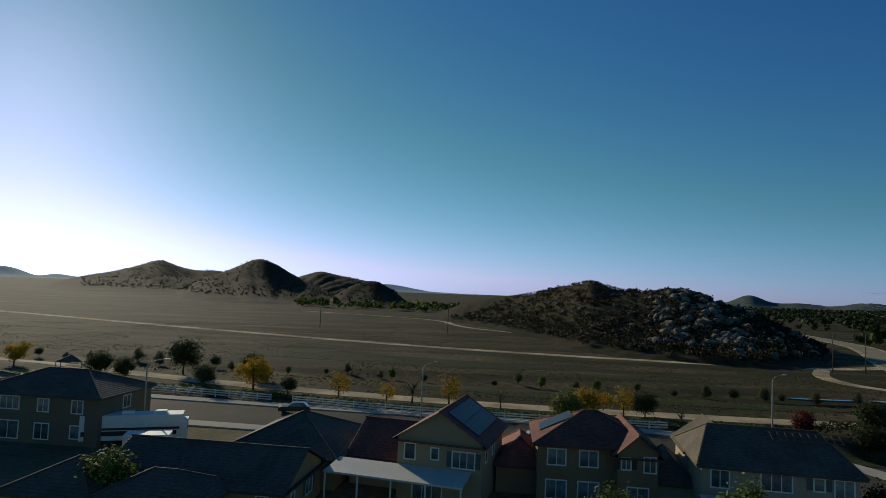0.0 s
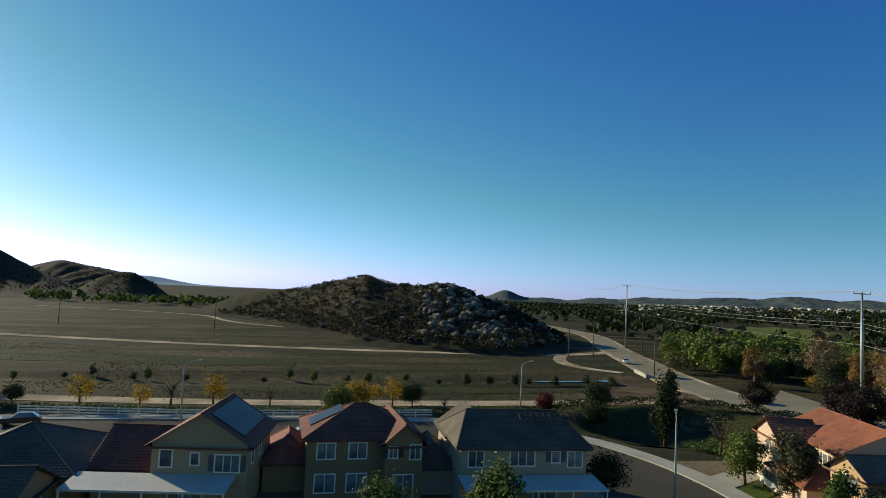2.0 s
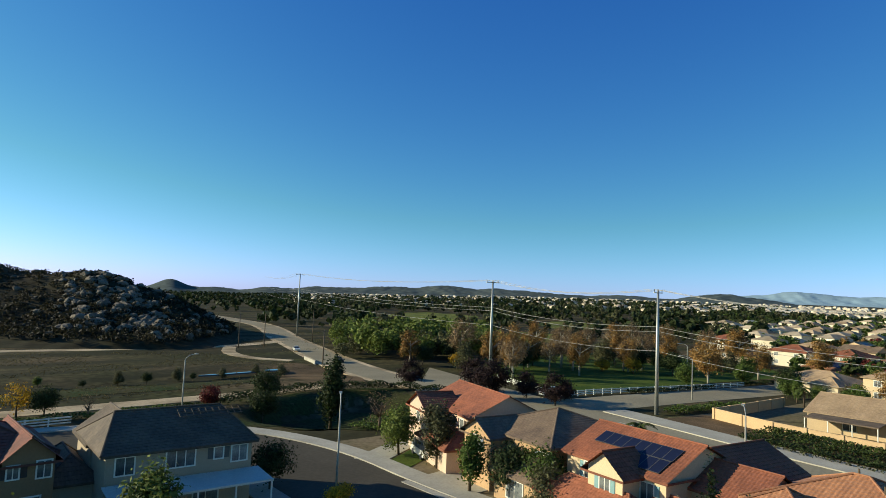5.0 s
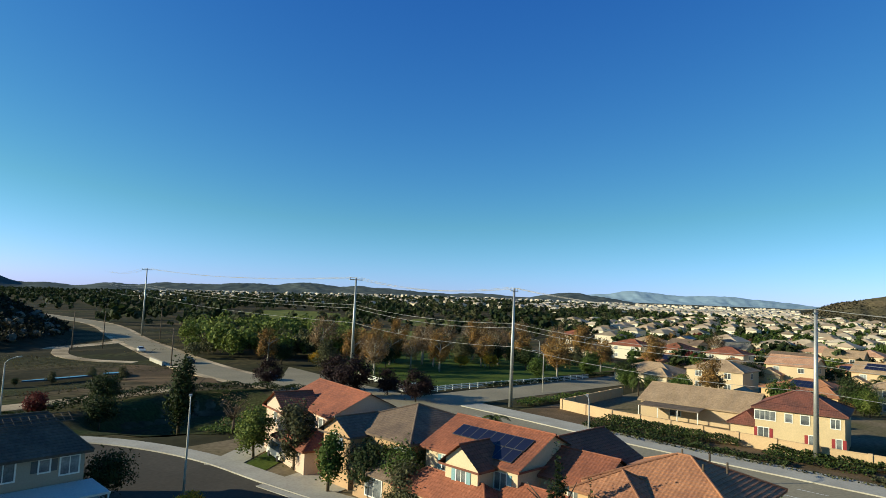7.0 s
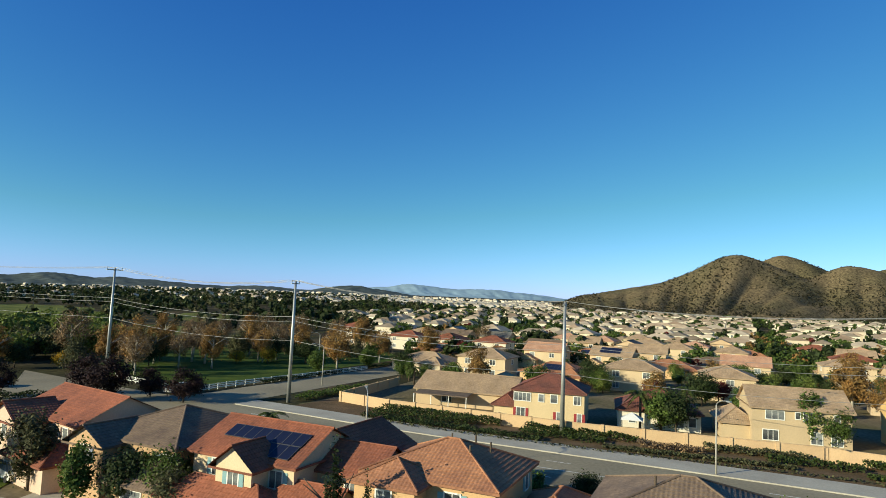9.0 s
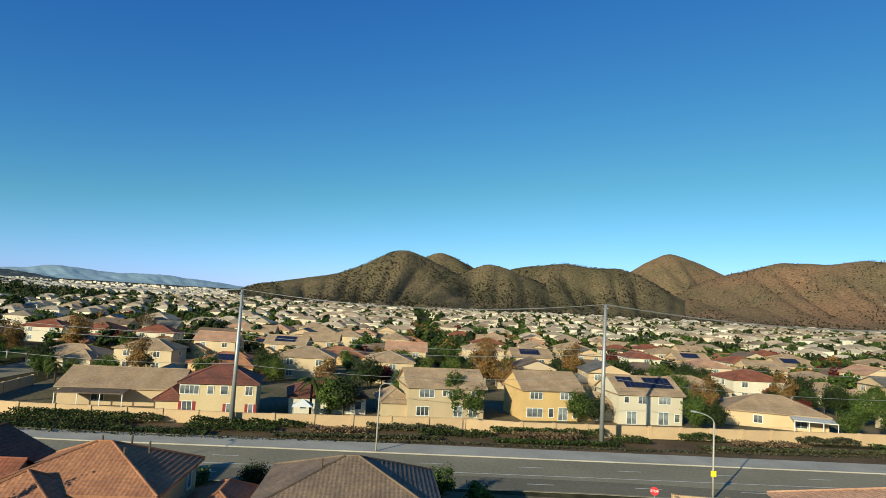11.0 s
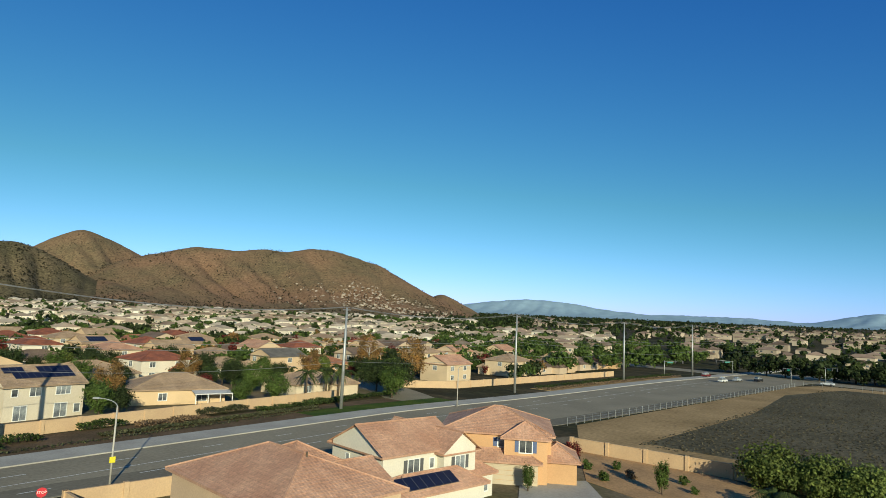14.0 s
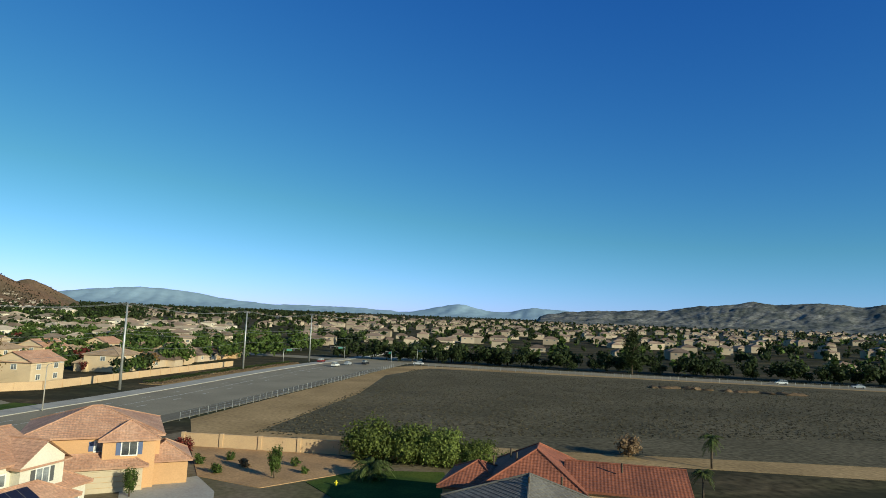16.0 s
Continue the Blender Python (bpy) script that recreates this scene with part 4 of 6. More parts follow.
solar_array(h, slope(*b[0][:6], "y", "l") @ pose(5.6, 0.2, 0), 4, 1, "black solar panel")
b = [(0, 0, 9.6, 10.6, 5.5, 7.5, "hip", "y"), (-4.8, 2.6, 4, 5, 5.3, 6.6, "hip", "x"), (1, -8.5, 9, 6, 2.9, 4.4, "hip", "x")]
h = house(52.8, 6.6, -16, b, (0.55, 0.36, 0.2), "orange", "two-storey tan house with an orange-brown tile roof",
          [(1, "l", 0, 4.0, 1.2, 1.3, 2, None), (0, "l", -2.0, 4.0, 1.3, 1.3, 2, teal), (0, "l", 2, 4.0, 1.2, 1.3, 2, teal), (0, "f", 3, 4.2, 0.8, 1.2, 1, teal)])
for vx, vy in ((-1.5, -2), (0.5, -3), (2.0, 1.0), (2.4, -1)):
    vent(h, vx, vy, 7.0)
b = [(0, 0, 11, 12, 5.3, 7.4, "hip", "y")]
h = house(46.6, -10.2, -16, b, (0.5, 0.34, 0.2), "brown", "two-storey tan house with a brown tile roof", [(0, "l", 0, 4.0, 1.3, 1.3, 2, None)])
vent(h, -1.5, 2, 7.0)

# houses at the tract entrance
b = [(0, 0, 16, 11, 5.4, 7.6, "hip", "x"), (5, -4.4, 7, 6, 5.2, 6.8, "hip", "y"), (-2, -5, 5, 4, 5.2, 6.4, "gable", "y")]
h = house(29.5, -44.5, 155, [(-p[0], -p[1], *p[2:]) for p in b], (0.55, 0.4, 0.27), "salmon", "two-storey tan house with a wide salmon tile roof",
          [(0, "r", -2, 4.0, 0.8, 1.3, 1, greyblue), (0, "r", 1, 4.0, 0.8, 1.3, 1, greyblue), (0, "b", -3, 4.0, 1.4, 1.3, 2, greyblue), (1, "b", 0, 4.0, 1.6, 1.3, 2, greyblue), (2, "b", 0, 4.0, 1.2, 1.2, 2, greyblue)])
vent(h, 3, 0, 7.3)
h = house(26.8, -61.3, 62, [(0, 0, 10, 8.5, 5.6, 7.7, "gable", "x"), (-4.2, 0, 4.5, 10.5, 5.4, 7.0, "gable", "y"), (0.5, 6, 11, 4, 2.8, 3.9, "hip", "x"), (-7.0, 1, 4, 9, 2.8, 4.0, "hip", "y")], (0.68, 0.64, 0.55), "salmon", "two-storey white stucco house with a salmon tile roof",
          [(0, "b", 3.0, 4.1, 0.8, 1.2, 1, None), (0, "b", 1.2, 4.1, 0.5, 0.9, 1, None), (0, "b", -1.2, 4.1, 1.4, 1.2, 2, slate), (1, "b", 0, 4.0, 1.3, 1.3, 2, slate), (0, "r", 1.5, 4.2, 0.5, 0.9, 1, None), (0, "r", -1.5, 4.2, 0.5, 0.9, 1, None), (3, "b", 0, 1.2, 2.4, 1.0, 3, None)])
solar_array(h, slope(0.5, 6, 11, 4, 2.8, 3.9, "x", "b") @ pose(0.5, 0.2, 0), 7, 1, "black solar panel")
b = [(0, 0, 13, 12, 5.5, 7.7, "hip", "x"), (-3.5, 5.2, 5, 4.5, 5.4, 6.8, "hip", "y"), (1.0, 6.5, 12, 3.4, 2.8, 3.6, "hip", "x"), (-7.2, 3.5, 4.5, 6, 2.9, 4.2, "hip", "y")]
h = house(20.4, -79.5, 12, b, (0.56, 0.34, 0.18), "salmon", "two-storey orange-tan house with blue shutters",
          [(0, "b", 4.6, 4.3, 0.7, 1.0, 1, navy), (0, "b", 2.6, 4.3, 0.7, 1.0, 1, None), (0, "b", 0.6, 4.3, 0.7, 1.0, 1, navy), (1, "b", 0, 4.2, 1.4, 1.3, 2, navy), (1, "l", 0.5, 4.2, 1.2, 1.3, 1, navy), (0, "l", -3, 4.3, 0.8, 1.1, 1, None), (3, "l", 0, 1.5, 1.3, 1.5, 1, navy)])
garage_door(h, b[2][:4], "b", 3.4, 4.8)
garage_door(h, b[2][:4], "b", -0.4, 2.4)
b = [(-5.8, -0.3, 9.5, 8, 5.3, 6.6, "gable", "x"), (1.8, -0.4, 8, 11, 5.3, 7.6, "hip", "y"), (7.1, 1.0, 5, 7, 4.8, 6.2, "hip", "x")]
h = house(-24, -53, -27.5, b, (0.4, 0.3, 0.2), "red", "two-storey house with a red tile roof seen from above", [(0, "l", 0, 4, 1.2, 1.2, 2, None)])
vent(h, -5.5, 1.5, 6.6)
vent(h, 3.5, 2.0, 6.9)
vent(h, 4.2, 0.5, 6.9)
vent(h, 5.6, 1.6, 6.4)
b = [(0, 0, 9, 9, 5.0, 7.0, "hip", "x")]
h = house(-18.6, -46.6, 20, b, (0.4, 0.33, 0.25), "grey", "two-storey house with a grey tile roof below the camera", [(0, "b", 2, 3.8, 1.2, 1.2, 2, None)])
vent(h, 1, 1, 6.6)
vent(h, -2, 1.5, 6.4)


# ---- the facing tract: single houses in rows ----
rng = random.Random(7)
WALLS = [(0.62, 0.48, 0.32), (0.58, 0.42, 0.27), (0.66, 0.55, 0.4), (0.54, 0.42, 0.3), (0.7, 0.63, 0.52), (0.6, 0.4, 0.22)]


def model_house(kind, wall, tile):
    if kind == 0:
        b = [(0, 0, 13, 11, 5.3, 7.3, "hip", "x"), (4, -6, 6, 4, 2.8, 4.0, "hip", "x")]
    elif kind == 1:
        b = [(0, 0, 12, 10, 5.4, 7.6, "gable", "x"), (-4.5, -5.5, 6, 5, 2.8, 4.2, "gable", "y")]
    elif kind == 2:
        b = [(0, 0, 16, 12, 2.9, 5.0, "hip", "x"), (5, -6, 6, 6, 2.8, 4.4, "hip", "y")]
    else:
        b = [(0, 0, 10, 13, 5.3, 7.2, "gable", "y"), (6.5, 2, 5, 8, 2.8, 4.2, "hip", "y")]
    up = 4.0 if b[0][4] > 4 else 1.6
    w, d = b[0][2], b[0][3]
    wins = [(0, s, u, zz, 1.4, 1.2, 2, None) for s, half in (("f", w), ("b", w), ("l", d), ("r", d)) for u in ((-half * 0.28, half * 0.24) if s in "fb" else (0.5,)) for zz in ((up, 1.4) if up > 2 and s in "fb" else (up,))]
    return house(0, 0, 0, b, wall, tile, "stucco tract house with a concrete tile roof", wins)


def place(proto, x, y, turn, z=0.0):
    return copy_thing(proto, pose(x, y, z, 0, 0, turn))


# first row behind the block wall
b = [(0, 0, 18, 13, 3.0, 5.4, "gable", "x"), (4, 6, 9, 9, 3.0, 5.2, "gable", "y")]
h = house(121, 11, 259, b, (0.52, 0.39, 0.26), "tan", "single-storey tan house with a broad brown roof", [(0, "r", 1.5, 1.6, 0.8, 1.0, 1, None), (0, "f", -3, 1.5, 1.8, 1.4, 2, None)])
patio_cover(h, -8, -10.5, 2, -6.5, 2.5, 2.8, 4, M["wood"], "dark wooden patio pergola")
redpaint = material("red_paint", (0.3, 0.03, 0.03), 0.7, 0.1, 1, 0.05)
b = [(0, 0, 11, 10, 5.5, 7.8, "hip", "x"), (-7.2, 0, 3.6, 8, 2.8, 4.0, "hip", "y")]
house(107.6, -3.4, 261, b, (0.64, 0.5, 0.31), "maroon", "two-storey cream house with red shutters behind the wall",
      [(0, "f", -4.2, 4.2, 2.6, 1.2, 4, None), (0, "f", -1.2, 4.2, 0.8, 1.1, 1, None), (0, "f", 0.8, 4.2, 1.0, 1.2, 1, None), (0, "f", 4.4, 4.2, 1.0, 1.2, 2, None), (0, "f", -4.4, 1.4, 1.3, 2.1, 2, redpaint), (0, "f", 1.6, 1.4, 0.6, 1.6, 1, redpaint), (0, "f", 4.8, 1.4, 0.6, 1.6, 1, redpaint)])
b = [(0, 0, 12.5, 11, 3.0, 5.6, "hip", "x")]
house(111, -20.6, 263, b, (0.7, 0.64, 0.54), "maroon", "single-storey white house with a dark red tile roof", [(0, "f", 1, 1.5, 1.2, 1.4, 1, None), (0, "f", 3, 1.5, 1.4, 1.8, 2, None), (0, "f", 5, 1.5, 1.0, 1.3, 1, None), (0, "f", -4, 1.5, 1.0, 1.3, 1, None)])
b = [(0, 0, 13, 10, 5.5, 7.9, "gable", "x"), (-8, 1, 5, 9, 2.8, 4.4, "hip", "y")]
h = house(104.3, -39.2, 262, b, (0.52, 0.4, 0.26), "tan", "two-storey tan house with a wooden patio cover", [(0, "f", -3.4, 4.3, 2.4, 1.2, 3, None), (0, "f", -0.4, 4.4, 0.6, 0.9, 1, None), (0, "f", 1, 4.3, 1.3, 1.2, 2, None), (0, "f", 4.6, 4.4, 0.7, 0.9, 1, None), (0, "f", 2, 1.4, 1.4, 1.6, 2, None), (0, "f", 4.6, 1.4, 1.4, 1.6, 2, None), (0, "f", -4, 1.4, 2, 1.4, 3, None)])
b = [(0, 0, 11, 10, 5.5, 8.0, "gable", "x"), (6.6, 0, 3.5, 8, 2.8, 4.6, "gable", "x")]
h = house(102.2, -58.2, 262, b, (0.62, 0.42, 0.19), "tan", "two-storey golden stucco house with white windows", [(0, "f", -3, 4.3, 2.2, 1.1, 3, None), (0, "f", 2.6, 4.3, 2.2, 1.1, 3, None), (0, "f", -3.2, 1.4, 2.8, 1.4, 3, None), (0, "f", 2, 1.2, 1.6, 2.1, 2, None), (0, "f", 4.4, 1.4, 0.9, 1.6, 1, None), (0, "f", -0.2, 1.4, 0.8, 1.4, 1, None)])
b = [(0, 0, 12, 10, 5.5, 8.0, "gable", "x"), (-7.5, 1, 3.5, 7, 2.8, 4.6, "hip", "y")]
h = house(97.2, -75.6, 258, b, (0.6, 0.53, 0.42), "tan", "two-storey pale house with a large solar array", [(0, "f", -4.6, 4.3, 0.8, 1.0, 1, None), (0, "f", -1.6, 4.3, 1.6, 1.2, 2, None), (0, "f", 2.6, 4.3, 2.2, 1.2, 3, None), (0, "f", -3.6, 1.2, 1.8, 2.1, 2, None), (0, "f", 2.4, 1.2, 1.9, 2.1, 2, None), (0, "f", 5, 1.3, 0.9, 1.3, 1, None)])
solar_array(h, slope(*b[0][:6], "x", "f") @ pose(1.0, 1.6, 0), 10, 2, "dark blue solar panel", {(3, 1), (4, 1), (0, 0)})
b = [(0, 0, 17, 13, 3.0, 5.4, "hip", "x")]
h = house(92.2, -102.3, 232, b, (0.6, 0.44, 0.27), "tan", "long single-storey tan house behind the wall", [(0, "f", -3, 1.5, 1.4, 1.3, 2, None), (0, "f", 4, 1.5, 2, 1.8, 2, None)])
patio_cover(h, 2, -10.5, 9, -7.1, 2.4, 2.7, 4, awning, "white patio cover")

PROTO = []
for i, (kind, tile) in enumerate(((0, "tan"), (1, "tan"), (2, "tan"), (3, "brown"), (0, "red"), (2, "orange"), (1, "salmon"), (3, "grey"), (0, "salmon"), (2, "brown"))):
    p = model_house(kind, WALLS[i % len(WALLS)], tile)
    if i == 1:
        solar_array(p, slope(0, 0, 12, 10, 5.4, 7.6, "x", "f") @ pose(2.5, 1.2, 0), 6, 2, "black solar panel")
    if i == 5:
        solar_array(p, slope(0, 0, 16, 12, 2.9, 5.0, "x", "f") @ pose(5.0, 1.4, 0), 5, 2, "black solar panel")
    PROTO.append(p)
TRACT = [(121, 11), (107.6, -3.4), (111, -20.6), (104.3, -39.2), (102.2, -58.2), (97.2, -75.6), (92.2, -102.3)]
U, W = Vector((math.cos(radians(-108)), math.sin(radians(-108)))), Vector((math.cos(radians(-18)), math.sin(radians(-18))))
ORIGIN = Vector((124, 30))
FAR_SPOTS = []
for row in range(0, 34):
    for col in range(-14, 36):
        gap = row * 26 + (row // 2) * 12 + (22 if row else 6)
        p = ORIGIN + W * gap + U * (col * 18.5 + (row % 3) * 5 + rng.uniform(-1.5, 1.5))
        if col % 9 == 4:
            continue
        r, brg = p.length, math.degrees(math.atan2(p.x, p.y))
        if brg < 73 or brg > 176 or r > 1000 or (r > 130 and brg < 80 and r < 240):
            continue
        if row == 0 and -8 < col < 9:
            continue
        if row == 0 and col <= -1:
            continue
        if (p - Vector((66, -150))).length < 20 or (brg > 155 and p.x < 62 - (p.y + 130) * -0.42):
            continue
        if r < 330:
            proto = PROTO[rng.choice((0, 1, 2, 3, 0, 1, 2, 5, 4, 6, 7, 8, 9))]
            turn = 252 + rng.choice((0, 180, 0, 90)) + rng.uniform(-4, 4)
            c = place(proto, p.x, p.y, turn, rise(p.x, p.y))
            TRACT.append((p.x, p.y))
            tagged(c, "", "", "tract houses")
        else:
            FAR_SPOTS.append((p.x, p.y))
for p in PROTO:
    for o in list(p.children_recursive) + [p]:
        bpy.data.objects.remove(o)


def far_houses(name, spots, wall_mat, roof_name, label):
    """Hundreds of small hipped houses far off, walls and roofs in one mesh."""
    v, f, mi = [], [], []
    for x, y in spots:
        w, d, e, r = rng.uniform(10, 15), rng.uniform(9, 12), rng.choice((2.9, 5.2, 5.2)), 2.1
        m = pose(x, y, rise(x, y), 0, 0, 252 + rng.choice((0, 90)) + rng.uniform(-8, 8))
        k = len(v)
        pts = [(-w / 2, -d / 2), (w / 2, -d / 2), (w / 2, d / 2), (-w / 2, d / 2)]
        v += [m @ Vector((px, py, 0)) for px, py in pts] + [m @ Vector((px, py, e)) for px, py in pts]
        f += [(k + i, k + (i + 1) % 4, k + 4 + (i + 1) % 4, k + 4 + i) for i in range(4)]
        mi += [0] * 4
        k = len(v)
        v += [m @ Vector((px * 1.08, py * 1.08, e)) for px, py in pts] + [m @ Vector((-w / 2 + d * 0.4, 0, e + r)), m @ Vector((w / 2 - d * 0.4, 0, e + r))]
        f += [(k, k + 1, k + 5, k + 4), (k + 2, k + 3, k + 4, k + 5), (k + 1, k + 2, k + 5), (k + 3, k, k + 4)]
        mi += [1] * 4
        # windows as recessed dark boxes on two walls
        for sy in (-1, 1):
            for ux in (-0.28, 0.22):
                k = len(v)
                yy = sy * (d / 2 + 0.03)
                v += [m @ Vector((ux * w - 0.7, yy, e - 1.8)), m @ Vector((ux * w + 0.7, yy, e - 1.8)), m @ Vector((ux * w + 0.7, yy, e - 0.7)), m @ Vector((ux * w - 0.7, yy, e - 0.7))]
                f.append((k, k + 1, k + 2, k + 3))
                mi.append(2)
    me = mesh_of(name, v, f, wall_mat)
    me.materials.append(roof_name)
    me.materials.append(M["glass"])
    me.polygons.foreach_set("material_index", mi)
    return tagged(new(name, me), label, "houses", "", "stuff")


far_wall = material("far_stucco", (0.74, 0.68, 0.58), 0.9, 0.1, 0.01, 0.0, (0.62, 0.52, 0.4), island=0.15, space="World")
far_roof = material("far_tile", (0.44, 0.37, 0.29), 0.85, 0.15, 0.02, 0.0, (0.32, 0.23, 0.16), island=0.4, space="World")
far_houses("distant_houses", FAR_SPOTS, far_wall, far_roof, "hundreds of distant tan tract houses with tile roofs")
spots = []
for _ in range(900):
    brg, r = radians(rng.uniform(70, 165)), rng.uniform(1000, 1500)
    if math.degrees(brg) > 95 and r > 1180:
        continue
    spots.append((r * math.sin(brg), r * math.cos(brg)))
for _ in range(700):
    brg, r = radians(rng.uniform(36, 92)), 850 + 1650 * rng.random() ** 0.8
    spots.append((r * math.sin(brg), r * math.cos(brg)))
south_spots = []
for _ in range(700):
    brg, r = radians(rng.uniform(168, 240)), 420 + 1700 * rng.random()
    south_spots.append((r * math.sin(brg), r * math.cos(brg)))
pale_roof = material("far_pale_tile", (0.55, 0.5, 0.43), 0.85, 0.15, 0.02, 0.0, (0.42, 0.34, 0.27), island=0.4, space="World")
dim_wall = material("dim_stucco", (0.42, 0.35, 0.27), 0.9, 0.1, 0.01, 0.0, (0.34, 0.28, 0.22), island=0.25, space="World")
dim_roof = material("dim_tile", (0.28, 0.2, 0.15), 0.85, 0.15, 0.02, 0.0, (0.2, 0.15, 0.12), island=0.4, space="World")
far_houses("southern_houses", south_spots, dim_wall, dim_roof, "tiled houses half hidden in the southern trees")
far_houses("valley_houses", spots, far_wall, pale_roof, "scattered pale houses across the far valley")


# ---- trees and shrubs ----
def leaf_cloud(name, mat, n, size, shape, clumps, seed, lift=0.0, spread=0.3):
    """Leaf quads gathered in clumps on an uneven crown. shape: half width, half depth, half height, centre height."""
    g = np.random.default_rng(seed)
    rx, ry, rz, cz = shape
    d = g.normal(size=(clumps, 3))
    d /= np.linalg.norm(d, axis=1)[:, None]
    rad = g.uniform(0.35, 0.95, clumps) ** 0.6
    cen = d * rad[:, None] * np.array([rx, ry, rz]) * g.uniform(0.75, 1.08, (clumps, 1)) + np.array([0, 0, cz])
    which = g.integers(0, clumps, n)
    pos = cen[which] + g.normal(size=(n, 3)) * np.array([rx, ry, rz]) * spread * 0.55
    s = 1.2 * size * g.uniform(0.6, 1.3, n)
    out = pos - cen[which] + 0.5 * (cen[which] - np.array([0, 0, cz - 0.3 * rz]))
    v = leaf_quads(g, pos, s, s * 0.6, out)
    v[:, 2] = np.maximum(v[:, 2], lift)
    return quad_mesh(name, v, mat)


def trunk_mesh(h, r, limbs, seed, mat, reach=0.5, rise_to=0.8):
    g = random.Random(seed)
    bits = Bits()
    top = Vector((g.uniform(-0.2, 0.2), g.uniform(-0.2, 0.2), h))
    bits.tube((0, 0, -0.2), top * 0.5, r, r * 0.75, 8)
    bits.tube(top * 0.5, top, r * 0.75, r * 0.3, 8)
    for i in range(limbs):
        w = 2 * math.pi * (i + g.random()) / limbs
        z = h * g.uniform(0.4, 0.8)
        tip = Vector((math.cos(w) * h * reach * g.uniform(0.6, 1), math.sin(w) * h * reach * g.uniform(0.6, 1), z + h * rise_to * g.uniform(0.3, 0.6)))
        bits.tube(top * (z / h), tip, r * 0.4, r * 0.12, 6)
    return bits.done("trunk", mat, True)


def tree_model(leaf, h, wide, n, size, seed, clumps=26, trunk="trunk", limbs=6, low=0.16, spread=0.34, label="", name="tree"):
    t = empty(name, 0, 0)
    tagged(t, label, name.replace("_", " "))
    child("trunk", trunk_mesh(h * 0.7, h * 0.022 + 0.05, limbs, seed, M[trunk], 0.45), t)
    half = h * (1 - low) / 2
    child("crown", leaf_cloud("crown", LEAF[leaf], n, size, (wide / 2, wide / 2, half, h - half), clumps, seed, 0.2, spread), t)
    return t


def palm_model(h, fronds, length, seed, trunk_r=0.2, name="palm_tree", label="green fan palm with drooping fronds"):
    t = empty(name, 0, 0)
    tagged(t, label, "palm")
    g = random.Random(seed)
    child("trunk", Bits().tube((0, 0, -0.2), (0, 0, h), trunk_r, trunk_r * 0.8, 8).done("trunk", M["trunk"], True), t)
    v, f = [], []
    for i in range(fronds):
        w, up = 2 * math.pi * g.random(), g.uniform(-0.5, 1.2)
        ln = length * g.uniform(0.8, 1.1)
        pts = []
        for j in range(9):
            s = j / 8
            rr = ln * s * math.cos(up * (1 - s * 0.5)) if up > 0 else ln * s * 0.85
            z = h + ln * (math.sin(up) * s - 0.75 * s * s)
            pts.append(Vector((math.cos(w) * rr, math.sin(w) * rr, z)))
        side = Vector((-math.sin(w), math.cos(w), 0))
        for a, c in zip(pts, pts[1:]):
            for sg in (-1, 1):
                for q in (0.0, 0.5):
                    p0, p1 = a.lerp(c, q), a.lerp(c, q + 0.32)
                    k = len(v)
                    wd = 0.16 * length * (1.05 - abs((p0 - pts[0]).length / ln - 0.45))
                    v += [p0, p1, p1 + side * sg * wd + (c - a) * 0.6 + Vector((0, 0, -wd * 0.6)), p0 + side * sg * wd + (c - a) * 0.6 + Vector((0, 0, -wd * 0.6))]
                    f.append((k, k + 1, k + 2, k + 3))
    child("crown", mesh_of("crown", v, f, LEAF["palm"]), t)
    return t


def plant(proto, x, y, scale=1.0, turn=None, z=None):
    c = copy_thing(proto, pose(x, y, land(x, y) if z is None else z, 0, 0, rng.uniform(0, 360) if turn is None else turn))
    c.scale = (scale, scale, scale * rng.uniform(0.92, 1.08))
    return c


